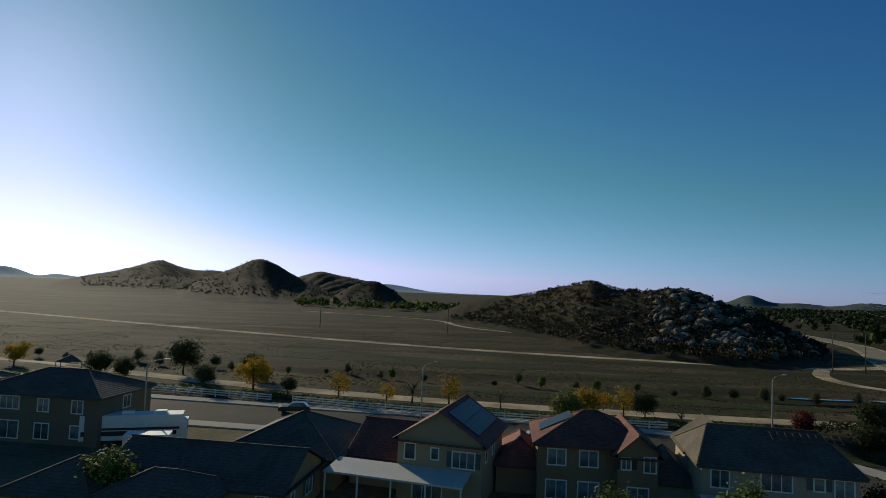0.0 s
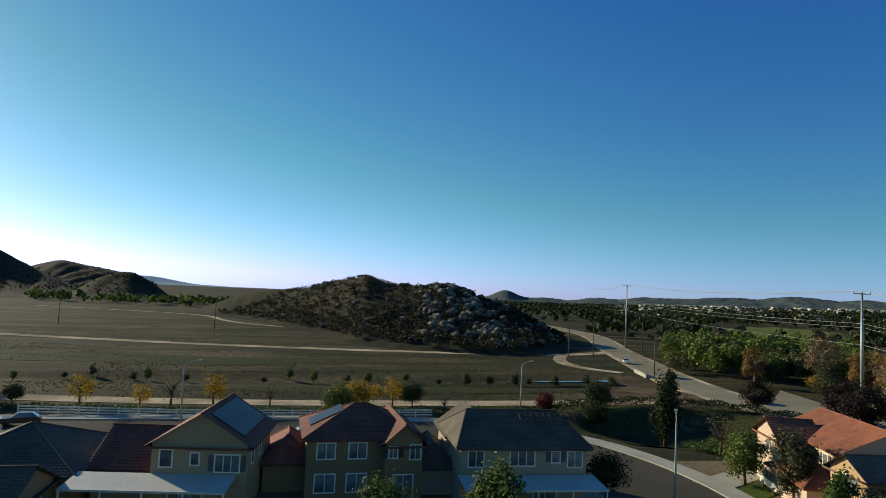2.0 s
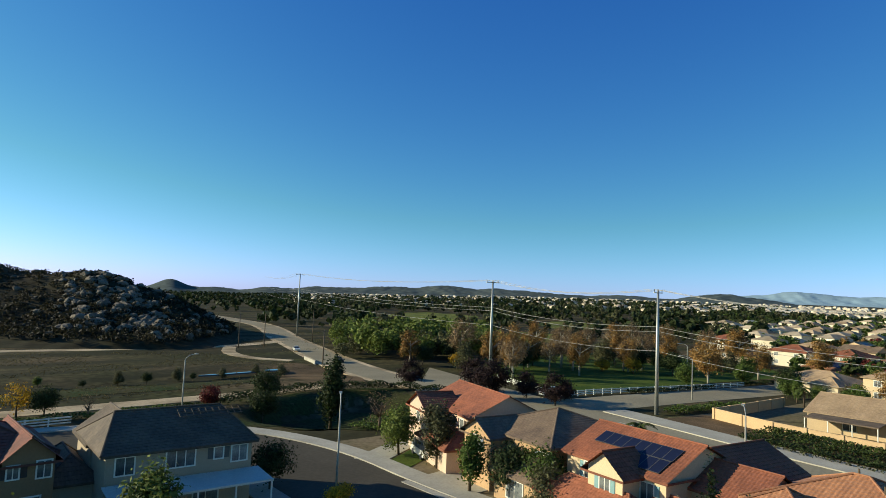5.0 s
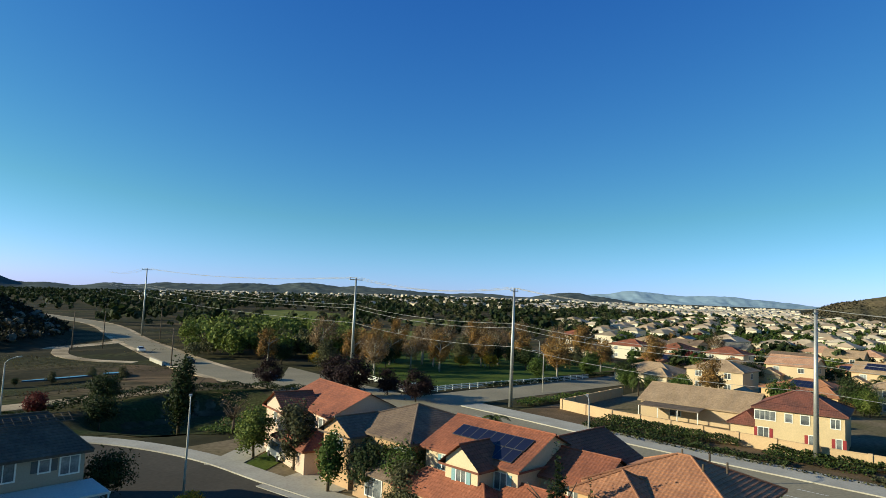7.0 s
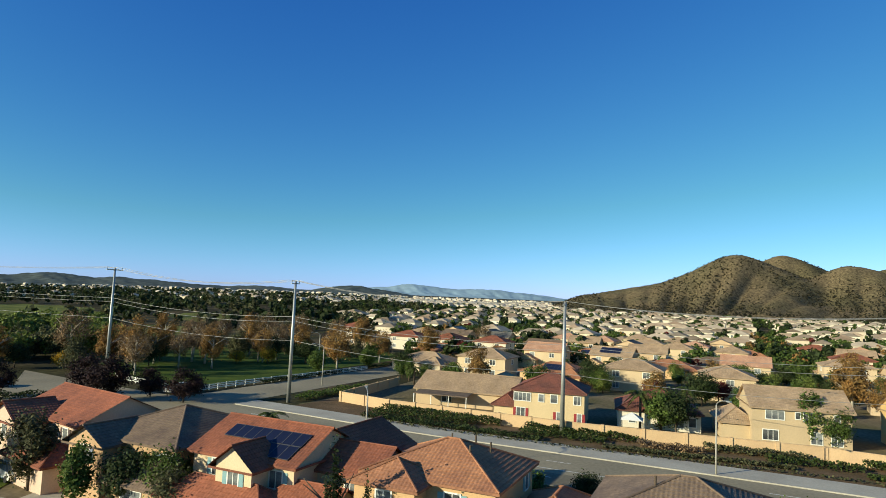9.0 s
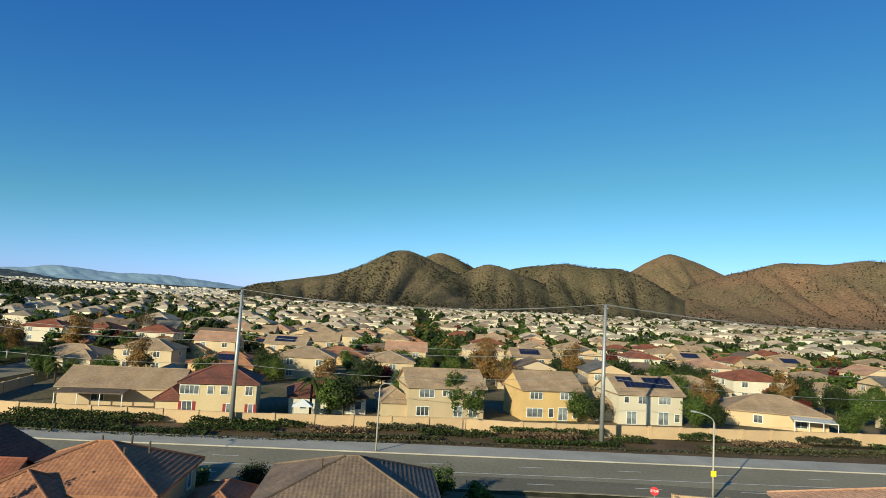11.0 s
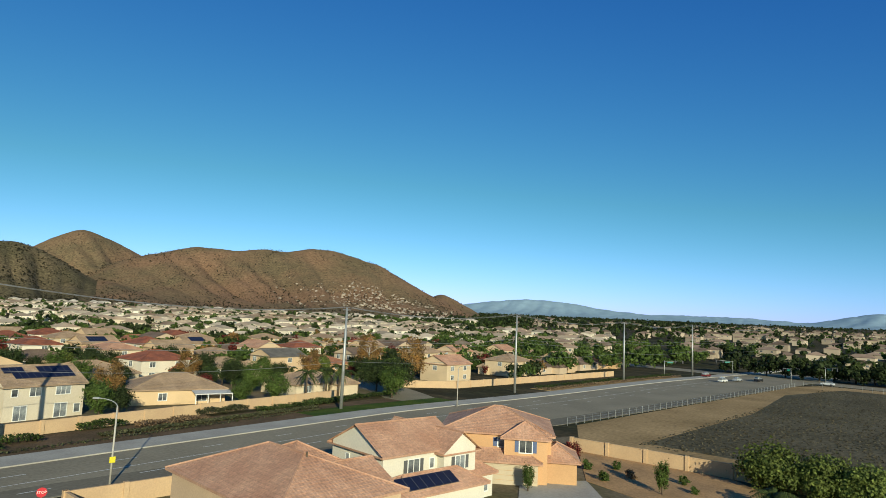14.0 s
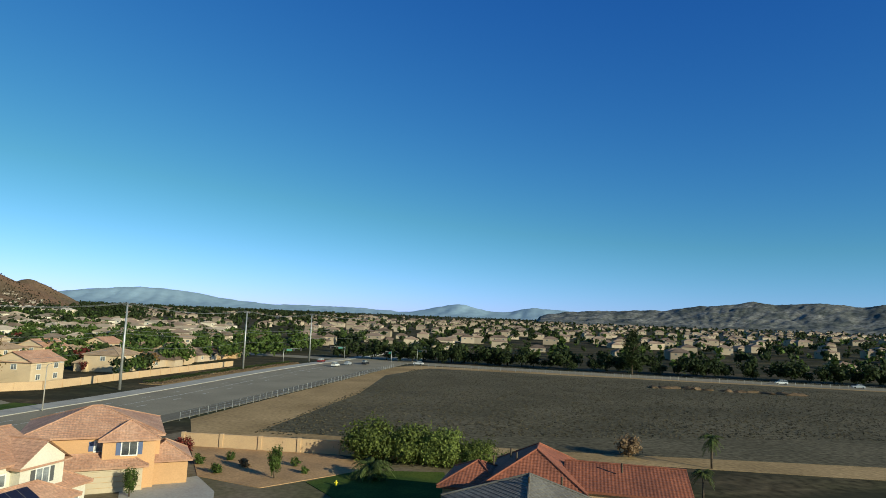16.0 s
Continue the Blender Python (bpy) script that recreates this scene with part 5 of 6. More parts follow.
T = dict(
    oak=tree_model("green", 6.5, 5.0, 4160, 0.148, 1, 34, label="round green leafy street tree"),
    bright=tree_model("bright", 6, 4.6, 3840, 0.148, 2, 30, label="light green leafy yard tree"),
    dark=tree_model("dark", 7, 6.0, 3840, 0.163, 3, 34, label="dense dark green evergreen tree"),
    purple=tree_model("purple", 6, 6.0, 3840, 0.163, 4, 34, label="dark purple-leaved plum tree"),
    rust=tree_model("rust", 12, 8.0, 4160, 0.200, 5, 34, "palebark", 9, 0.2, 0.26, "tall sycamore with rusty autumn leaves"),
    rust_thin=tree_model("brown", 13, 9.0, 2720, 0.185, 6, 30, "palebark", 11, 0.18, 0.24, "tall thinning sycamore with pale limbs"),
    orange=tree_model("yellow", 5, 5.0, 2400, 0.148, 7, 24, label="low tree with golden autumn leaves"),
    yellow_thin=tree_model("yellow", 5, 3.6, 768, 0.126, 8, 18, limbs=8, label="sparse young tree with yellow leaves"),
    tall=tree_model("dark", 11, 4.0, 3520, 0.192, 9, 30, low=0.12, label="tall narrow dark evergreen tree"),
    cypress=tree_model("dark", 9, 1.3, 2880, 0.118, 10, 30, low=0.04, label="slim dark columnar cypress tree"),
    column=tree_model("green", 6, 2.4, 2880, 0.133, 11, 30, low=0.08, label="upright green garden conifer tree"),
    willow=tree_model("olive", 8, 7.0, 4800, 0.178, 12, 40, low=0.03, limbs=9, label="olive green willow thicket tree"),
    pepper=tree_model("bright", 5.2, 7.4, 6800, 0.17, 23, 46, low=0.03, limbs=9, label="broad feathery olive-green pepper tree"),
    slim=tree_model("olive", 8, 3.6, 3600, 0.15, 21, 30, low=0.12, limbs=8, label="tall slim olive-green street tree"),
    feather=tree_model("bright", 5.6, 4.6, 3800, 0.15, 22, 34, low=0.05, label="feathery light green yard tree"),
    red=tree_model("red", 5, 4.4, 2880, 0.148, 13, 26, label="small tree with dark red leaves"),
    bare=tree_model("brown", 4.5, 3.0, 256, 0.074, 14, 16, limbs=14, label="nearly bare twiggy winter tree"),
    shrub=tree_model("green", 1.8, 2.0, 1120, 0.104, 15, 14, limbs=4, low=0.02, label="rounded green leafy garden shrub", name="shrub"),
    dryshrub=tree_model("brown", 1.6, 2.0, 960, 0.096, 16, 14, limbs=5, low=0.02, label="dry reddish-brown shrub with thin twigs", name="shrub"),
    palm=palm_model(5.0, 26, 2.4, 17),
    date=palm_model(1.6, 40, 2.8, 18, 0.35, label="stout date palm with arching fronds"),
)
spin = lambda: rng.uniform(0, 360)

# along the field path and behind the white rail
for x, y, k, s in ((-41, 118, "orange", 0.0), (-86, 128, "orange", 1.0), (-62, 116, "dark", 0.75), (-56, 113, "dark", 0.6), (-50, 124, "dark", 1.0), (-36, 122, "dark", 0.7), (-40, 108, "dark", 0.6), (-32, 110, "orange", 1.2), (-25, 106, "dark", 0.45), (-16, 103, "yellow_thin", 1.1), (-8, 101, "yellow_thin", 0.8), (-4, 102, "bare", 1.2), (2, 101, "yellow_thin", 1.1), (10, 99, "bare", 1.0), (24, 97, "orange", 1.05), (21, 99, "yellow_thin", 0.8), (29, 98, "yellow_thin", 1.0), (32, 97, "dark", 0.6), (17, 82, "bright", 0.95), (19, 96, "dark", 0.5), (52, 90, "red", 0.75), (62, 90, "dark", 0.75), (36, 93, "bare", 0.8)):
    if s:
        plant(T[k], x, y, s)
# creek-side bushes
for i in range(34):
    x = -110 + i * 6 + rng.uniform(-2, 2)
    plant(T[rng.choice(("willow", "dark", "bright", "willow"))], x, 134 - 0.12 * x + rng.uniform(-3, 3), rng.uniform(0.18, 0.42))
# basin and bend
plant(T["tall"], 67, 79, 1.05)
plant(T["dark"], 57, 83, 0.75)
plant(T["bare"], 62, 63, 1.3)
plant(T["bright"], 54.6, 52, 0.95)
plant(T["slim"], 53.6, 45.2, 1.0)
plant(T["column"], 49.5, 37.6, 1.0)
plant(T["dark"], 51, 33.8, 0.72)
plant(T["oak"], 50.8, 30.6, 0.85)
plant(T["willow"], 48.5, 28.5, 0.6)
plant(T["dark"], 36.0, 50.5, 0.62)
plant(T["cypress"], 44.5, 14.0, 0.95)
plant(T["cypress"], 43.2, 11.3, 0.75)
plant(T["orange"], 37.6, 42.6, 0.5)
plant(T["palm"], 72, 36, 0.75)
plant(T["palm"], 74, 31, 0.8)
plant(T["feather"], 13.6, 47.0, 0.8)
plant(T["feather"], 22.6, 45.6, 1.0)
plant(T["bright"], -25, 48.5, 0.95)
for x, y, k, s in ((70, 12, "shrub", 1.4), (66, 0, "shrub", 1.2), (63, -5, "dark", 0.45), (58.5, -22, "oak", 0.55), (62, -16, "dryshrub", 1.3), (54.5, -24.5, "shrub", 1.6), (45, -54, "shrub", 1.5), (37, -72, "shrub", 1.6), (33, -76, "dryshrub", 1.2)):
    plant(T[k], x, y, s)
# road junction
for x, y, k, s in ((95, 88, "purple", 0.85), (104, 78, "purple", 1.1), (98, 70, "purple", 1.15), (104, 66, "purple", 0.8), (101, 58, "purple", 0.9), (108, 60, "purple", 0.6)):
    plant(T[k], x, y, s)
# park sycamores
for i in range(75):
    x, y = rng.uniform(122, 235), rng.uniform(50, 118)
    if y < 98 - 0.36 * (x - 60) + 4:
        continue
    plant(T[rng.choice(("rust", "rust_thin", "rust", "dark", "orange", "rust_thin", "willow"))], x, y, rng.uniform(0.7, 1.05))
for i in range(16):
    x = 150 + i * 9
    plant(T[rng.choice(("rust", "rust_thin", "dark", "oak"))], x, 42 - 0.3 * (x - 150) + rng.uniform(-8, 2) + 14, rng.uniform(0.6, 1.0))
# creek thicket across the road
THICKET = []
for i in range(190):
    w, r = radians(rng.uniform(40.5, 54)), rng.uniform(186, 275)
    THICKET.append((r * math.sin(w), r * math.cos(w)))
# yards of the facing tract
for x, y, k, s in ((105, -17, "palm", 1.1), (104, -20, "oak", 1.1), (103, -22, "dark", 0.9), (100, -40, "column", 1.3), (99, -43, "oak", 0.9), (96, -62, "oak", 0.9), (94, -64, "dark", 0.7), (87, -80, "oak", 0.9), (86, -83, "dark", 0.7), (78, -105, "oak", 0.85), (75, -112, "oak", 1.0), (72, -119, "palm", 1.1), (70, -124, "palm", 1.1), (69, -128, "palm", 1.2), (60, -140, "dark", 1.3), (66, -142, "dark", 1.2), (58, -133, "oak", 1.2), (109, -4, "orange", 0.8)):
    plant(T[k], x, y, s)
MORE = {}
for i in range(2500):
    brg, r = radians(rng.uniform(78, 172)), 125 + 330 * rng.random() ** 0.75
    x, y = r * math.sin(brg), r * math.cos(brg)
    if x < 62 - (y + 130) * -0.42 + 12 and math.degrees(brg) > 140:
        continue
    if math.degrees(brg) < 150 and x < 124 + 0.32 * y:
        continue
    kind = rng.choice(("oak", "dark", "oak", "bright", "palm", "dark", "oak", "palm", "red", "feather", "column", "dark", "rust", "palm"))
    if any((x - hx) ** 2 + (y - hy) ** 2 < 81 for hx, hy in TRACT):
        continue
    if r < 200:
        plant(T[kind], x, y, rng.uniform(0.55, 1.05))
    else:
        MORE.setdefault(kind if kind in ("red", "rust", "dark", "bright") else "green", []).append((x, y))
# entrance yard and field edge
for x, y, k, s in ((0.5, -76, "column", 0.6), (-10.5, -75, "date", 1.0), (-12, -85, "pepper", 1.0), (-16.5, -83, "pepper", 0.92), (-20.5, -81, "pepper", 0.9), (-25, -79, "pepper", 0.7), (-29, -77, "pepper", 0.5), (-58, -76, "palm", 0.8), (-50, -84, "dryshrub", 2.0), (-46, -62, "palm", 0.6), (-41, -66, "palm", 0.5), (12, -88, "red", 0.5), (9.5, -84, "shrub", 0.7), (6, -86, "shrub", 0.6), (4, -82, "dryshrub", 0.7), (-2, -82, "shrub", 0.6), (7, -79, "shrub", 0.7), (-3, -78, "shrub", 0.5), (14.5, -70, "column", 0.5)):
    plant(T[k], x, y, s)
# dark row behind the cross road
plant(T["tall"], -146, -240, 1.9)
for i in range(12):
    plant(T["palm"], -45 - i * 6, -308 + i * 2.4 + rng.uniform(-4, 4), rng.uniform(1.4, 2.0))
ROW_TREES = []
for i in range(230):
    s = i / 229
    ROW_TREES.append((-30 - 420 * s + rng.uniform(-3, 3), -308 + 228 * s + rng.uniform(-10, 2)))
GREEN_TREES = []
for i in range(260):
    brg, r = radians(rng.uniform(161, 188)), rng.uniform(240, 520)
    x, y = r * math.sin(brg), r * math.cos(brg)
    if -36 < x - 0.42 * (y + 230) < 34:
        continue
    GREEN_TREES.append((x, y))
for p in T.values():
    for o in list(p.children_recursive) + [p]:
        bpy.data.objects.remove(o)


def far_trees(name, spots, leaf, label, size=5.0, quads=26, seed=3):
    """Trees past counting: each crown is a few rounded clumps of leaves."""
    g = np.random.default_rng(seed)
    fine = math.sqrt(26 / quads)
    base = np.array([(x, y, rise(x, y)) for x, y in spots])
    h = size * g.uniform(0.6, 1.5, len(spots))
    w = h * g.uniform(0.4, 0.62, len(spots))
    n = 3 if quads < 100 else 12
    which = np.repeat(np.arange(len(spots)), n)
    d = g.normal(size=(len(which), 3))
    d[:, 2] = d[:, 2] * 0.8 + 0.25
    d /= np.linalg.norm(d, axis=1)[:, None]
    half = np.stack([w, w, h * 0.42], 1)
    cen = base[which] + d * half[which] * g.uniform(0.35, 0.75, (len(which), 1))
    cen[:, 2] += 0.5 * h[which]
    clump = np.repeat(np.arange(len(which)), quads // n)
    ball = g.normal(size=(len(clump), 3))
    ball /= np.linalg.norm(ball, axis=1)[:, None]
    big = (0.42 if n == 3 else 0.34) * w[which][clump]
    pos = cen[clump] + ball * (big * g.uniform(0.7, 1.1, len(clump)))[:, None]
    pos[:, 2] = np.maximum(pos[:, 2], base[which][clump][:, 2] + 0.2)
    v = leaf_quads(g, pos, fine * 0.4 * w[which][clump], fine * 0.32 * w[which][clump], ball + 0.4 * d[clump])
    return tagged(new(name, quad_mesh(name, v, LEAF[leaf])), label, "trees", "", "stuff")


def scatter(n, b0, b1, r0, r1, power=0.8):
    out = []
    for _ in range(n):
        w, r = radians(rng.uniform(b0, b1)), r0 + (r1 - r0) * rng.random() ** power
        out.append((r * math.sin(w), r * math.cos(w)))
    return out


far_trees("creek_thicket", THICKET[:110], "bright", "dense bright green thicket along the creek", 8.0, 600, 13)
far_trees("creek_thicket", THICKET[110:], "olive", "dense green thicket along the creek", 6.5, 600, 14)
far_trees("tree_row", ROW_TREES, "dark", "row of dark trees behind the cross road", 7.5, 260, 11)
far_trees("roadside_trees", GREEN_TREES, "green", "green trees round the distant crossing", 7.0, 220, 12)
for leaf, spots in MORE.items():
    far_trees("tract_trees", spots, leaf, "small yard trees among the facing houses", 5.0, 160, 9)
def off_fairway(spots):
    """The spots that lie on no fairway."""
    out = []
    for x, y in spots:
        for cx, cy, a, c, turn in FAIRWAYS:
            p = pose(0, 0, 0, 0, 0, -turn) @ Vector((x - cx, y - cy, 0))
            if (p.x / (a + 4)) ** 2 + (p.y / (c + 4)) ** 2 < 1:
                break
        else:
            out.append((x, y))
    return out


far_trees("valley_trees", off_fairway(scatter(2800, 34, 78, 330, 1900)), "dark", "dark tree cover across the far valley", 7)
far_trees("valley_trees", scatter(520, 25.5, 35, 520, 1900), "dark", "dark trees beyond the rocky hill", 7, seed=15)
far_trees("tree_belt", scatter(900, 158, 186, 900, 2600), "dark", "dark tree belt on the southern skyline", 9, 30, seed=16)
far_trees("valley_trees", off_fairway(scatter(620, 36, 80, 300, 1400)), "olive", "olive trees across the far valley", 7, 60, seed=4)
far_trees("tract_trees", scatter(2600, 74, 168, 330, 1150), "green", "small green trees between distant houses", 5.6, 60, seed=5)
far_trees("tract_trees", scatter(1900, 74, 168, 250, 1100), "dark", "dark green trees between distant houses", 6.0, 60, seed=17)
far_trees("southern_trees", scatter(3600, 162, 242, 330, 3300, 0.8), "dark", "dark wooded suburb beyond the cross road", 6.5, 40, seed=6)
far_trees("southern_trees", scatter(900, 162, 242, 330, 1700), "green", "green wooded suburb beyond the cross road", 5.5, seed=7)
far_trees("sunward_trees", scatter(160, -13, 5, 520, 640), "bright", "sunlit olive trees at the foot of the hills", 6, seed=8)


# ---- boulders on the rocky hill ----
def rocky_height(x, y):
    return float(crest_height(np.array(x), np.array(y), ROCKY, 0.15, 30))


def boulder_mesh(seed):
    bm = bmesh.new()
    bmesh.ops.create_icosphere(bm, subdivisions=2, radius=1.0)
    for v in bm.verts:
        n = noise.noise(v.co * 0.9 + Vector((seed * 7.1, 0, 0))) * 0.5 + noise.noise(v.co * 2.3 + Vector((0, seed * 3.3, 0))) * 0.18
        v.co *= 1 + n
        v.co.z *= 0.75
    me = bpy.data.meshes.new("boulder")
    bm.to_mesh(me)
    bm.free()
    me.materials.append(M["rock"])
    return me


BOULDERS = [boulder_mesh(i) for i in range(6)]
loose_v, loose_f = [], []
near = 0
for i in range(1100):
    if i % 2:
        brg, r = rng.uniform(18.5, 26.5), rng.uniform(225, 320)
    else:
        brg, r = rng.uniform(3, 31), rng.uniform(205, 390)
    x, y = r * math.sin(radians(brg)), r * math.cos(radians(brg))
    hh = rocky_height(x, y)
    if hh < 2.0 or (brg < 15 and hh < 12 and i % 4):
        continue
    s = 0.35 + 1.5 * rng.random() ** 3
    if 19 < brg < 27 and hh > 4:
        s *= 1.3
    m = pose(x, y, hh + rise(x, y) + 0.1 * s, rng.uniform(-20, 20), rng.uniform(-20, 20), rng.uniform(0, 360)) @ Matrix.Diagonal((s * rng.uniform(0.8, 1.3), s, s * rng.uniform(0.8, 1.2), 1))
    me = rng.choice(BOULDERS)
    if s > 0.95 and near < 280 and r < 330:
        ob = child("boulder", me, rocky, at=m)
        near += 1
    else:
        k = len(loose_v)
        loose_v += [m @ v.co for v in me.vertices]
        loose_f += [tuple(k + q for q in p.vertices) for p in me.polygons]
stuff = child("boulders", mesh_of("boulders", loose_v, loose_f, M["rock"]), rocky, "scattered granite boulders")
tagged(stuff, "", "", "", "stuff")


def hill_brush(n, seed):
    """Low dark bushes between the boulders."""
    g = np.random.default_rng(seed)
    spots = []
    for _ in range(n):
        brg, r = radians(g.uniform(1, 32)), g.uniform(205, 400)
        x, y = r * math.sin(brg), r * math.cos(brg)
        h = rocky_height(x, y)
        if h < 2:
            continue
        s = g.uniform(0.5, 1.4)
        spots.append((x, y, h + rise(x, y) + 0.4 * s, s))
    spots = np.repeat(np.array(spots), 16, axis=0)
    s = spots[:, 3]
    v = leaf_quads(g, spots[:, :3] + g.normal(size=(len(s), 3)) * s[:, None] * np.array([0.6, 0.6, 0.35]), 0.35 * s, 0.3 * s)
    ob = child("brush", quad_mesh("brush", v, LEAF["scrub"]), rocky, "low dark brush between boulders")
    tagged(ob, "", "", "", "stuff")


hill_brush(5500, 5)


def hill_shrubs(name, crests, spurs, fold, bearing, near, far, n, leaf, size, label, seed):
    """Dark brush dotted over the far slopes."""
    g = np.random.default_rng(seed)
    b, r = np.radians(g.uniform(*bearing, n)), g.uniform(near, far, n)
    x, y = r * np.sin(b), r * np.cos(b)
    h = crest_height(x, y, crests, spurs, fold)
    keep = h > 5
    x, y, h = x[keep], y[keep], h[keep]
    z = np.array([rise(p, q) for p, q in zip(x.tolist(), y.tolist())]) + h + 0.4
    k = size * g.uniform(0.5, 1.4, len(x))
    spots, k = np.repeat(np.column_stack([x, y, z]), 3, axis=0), np.repeat(k, 3)
    v = leaf_quads(g, spots + g.normal(size=spots.shape) * k[:, None] * 0.35, k, k * 0.8)
    tagged(new(name, quad_mesh(name, v, LEAF[leaf])), label, "brush", "", "stuff")


hill_shrubs("hill_brush", OLIVE_HILLS, 0.42, 170, (92, 131), 1000, 1800, 15000, "scrub", 1.35, "dark brush dotted over the olive hills", 41)
hill_shrubs("hill_brush", BROWN_HILLS, 0.28, 190, (127, 163), 1150, 2000, 7000, "scrub", 1.2, "sparse dark brush on the brown hills", 42)
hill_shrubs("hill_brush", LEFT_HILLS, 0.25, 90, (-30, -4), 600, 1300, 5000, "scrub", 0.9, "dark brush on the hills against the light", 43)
# pale boulders low on the brown hills
pale_rock = material("pale_granite", (0.42, 0.36, 0.29), 0.95, 0.2, 0.3, 0.3, (0.3, 0.25, 0.2), island=0.3)
field_v, field_f = [], []
for i in range(620):
    brg = radians(min(162, max(146, rng.gauss(155, 3.6))))
    r = rng.uniform(1260, 1560)
    x, y = r * math.sin(brg), r * math.cos(brg)
    h = float(crest_height(np.array(x), np.array(y), BROWN_HILLS, 0.28, 190))
    if h < 3:
        continue
    s = 0.9 + 2.6 * rng.random() ** 2.5
    m = pose(x, y, rise(x, y) + h, 0, 0, rng.uniform(0, 360)) @ Matrix.Diagonal((s * 1.2, s, s, 1))
    k = len(field_v)
    me = rng.choice(BOULDERS)
    field_v += [m @ v.co for v in me.vertices]
    field_f += [tuple(k + q for q in p.vertices) for p in me.polygons]
tagged(new("boulder_field", mesh_of("boulder_field", field_v, field_f, pale_rock)), "pale granite boulders on the lower brown slope", "rocks", "", "stuff")


# ---- poles, wires, lamps, fences, walls ----
POLES = [(161.7, 215.3, 26, 3), (122.0, 87.7, 23.0, 3), (108.0, 42.3, 21.3, 1), (96.0, -4.4, 19.4, 1), (78.8, -54.7, 20.2, 1), (59.3, -111.0, 19.8, 1), (36.3, -164.0, 20.4, 1), (11.7, -228.0, 20.1, 1), (-13.1, -279.3, 20.5, 1)]
for x, y, h, arm in POLES:
    p = empty("utility_pole", x, y, rise(x, y))
    tagged(p, "tall grey steel utility pole beside the boulevard", "utility pole", "power line poles")
    child("shaft", Bits().tube((0, 0, -0.3), (0, 0, h), 0.36, 0.2, 12).done("shaft", M["steel"], True), p)
    turn = pose(0, 0, 0, 0, 0, -18)
    if arm == 3:
        for z in (h - 0.4,):
            child("crossarm", Bits().box(-1.9, -0.08, z - 0.1, 1.9, 0.08, z + 0.1).done("crossarm", M["steel"]), p, at=turn)
    else:
        child("crossarm", Bits().box(-1.1, -0.06, h - 0.5, 1.1, 0.06, h - 0.35).done("crossarm", M["steel"]), p, at=turn)
    for s in (-1, 0, 1):
        child("insulator", Bits().tube((s * (1.7 if arm == 3 else 1.0), 0, h - 0.4), (s * (1.7 if arm == 3 else 1.0), 0, h + 0.15), 0.06, 0.05, 6).done("insulator", M["black"]), p, at=turn)
for x, y, h in ((111.2, 177.5, 11), (120, 176.7, 11), (105.5, 128.8, 9), (3.5, 274.8, 14), (-52.9, 277.3, 12), (150, 190, 12)):
    p = empty("utility_pole", x, y, 0)
    tagged(p, "slim dark wooden utility pole in the open field", "utility pole", "wooden poles")
    child("shaft", Bits().tube((0, 0, -0.3), (0, 0, h), 0.17, 0.11, 8).done("shaft", M["wood"], True), p)
    child("crossarm", Bits().box(-0.9, -0.05, h - 0.6, 0.9, 0.05, h - 0.48).done("crossarm", M["wood"]), p)


def wire(a, c, sag, r=0.03, n=16, k=5):
    """One sagging tube."""
    bits = Bits()
    a, c = Vector(a), Vector(c)
    side = (c - a).cross(Vector((0, 0, 1))).normalized()
    for i in range(n + 1):
        s = i / n
        q = a.lerp(c, s) - Vector((0, 0, sag * 4 * s * (1 - s)))
        for j in range(k):
            w = 2 * math.pi * j / k
            bits.v.append(q + side * r * math.cos(w) + Vector((0, 0, r * math.sin(w))))
    bits.f = [(i * k + j, i * k + (j + 1) % k, (i + 1) * k + (j + 1) % k, (i + 1) * k + j) for i in range(n) for j in range(k)]
    return bits


full = [(230, 340, 27, 3)] + POLES + [(-60, -375, 20.5, 1)]
for (x0, y0, h0, k0), (x1, y1, h1, k1) in zip(full, full[1:]):
    for off, dz, sag in ((-1, 0.15, 1.6), (0, 0.15, 1.7), (1, 0.15, 1.6), (0, -6.3, 1.0), (0.2, -7.1, 1.2), (0.1, -10.5, 1.1)):
        u = Vector((math.cos(radians(-18)), math.sin(radians(-18)), 0)) * off * (1.7 if k0 == 3 else 1.0)
        w = wire(Vector((x0, y0, rise(x0, y0) + h0 + dz)) + u, Vector((x1, y1, rise(x1, y1) + h1 + dz)) + u, sag)
        tagged(new("power_line", w.done("power_line", M["cable"], True)), "thin sagging power line strung between poles", "cable", "power lines")


def street_lamp(x, y, turn, h=8.8, arm=2.0, tag=False):
    p = empty("street_lamp", x, y, 0, turn)
    tagged(p, "concrete street lamp with a curved arm", "street lamp", "street lamps")
    child("pole", Bits().tube((0, 0, -0.2), (0, 0, h - 0.8), 0.12, 0.08, 10).done("pole", M["concrete"], True), p)
    bits, last = Bits(), Vector((0, 0, h - 0.85))
    for i in range(1, 9):
        w = math.pi / 2 * i / 8
        q = Vector((arm * (1 - math.cos(w)), 0, h - 0.85 + 0.8 * math.sin(w)))
        bits.tube(last, q, 0.05, 0.05, 6)
        last = q
    child("arm", bits.done("arm", M["steel"], True), p)
    child("lamp_head", Bits().box(arm - 0.1, -0.14, h - 0.12, arm + 0.55, 0.14, h + 0.04).done("lamp_head", M["steel"]), p)
    return p


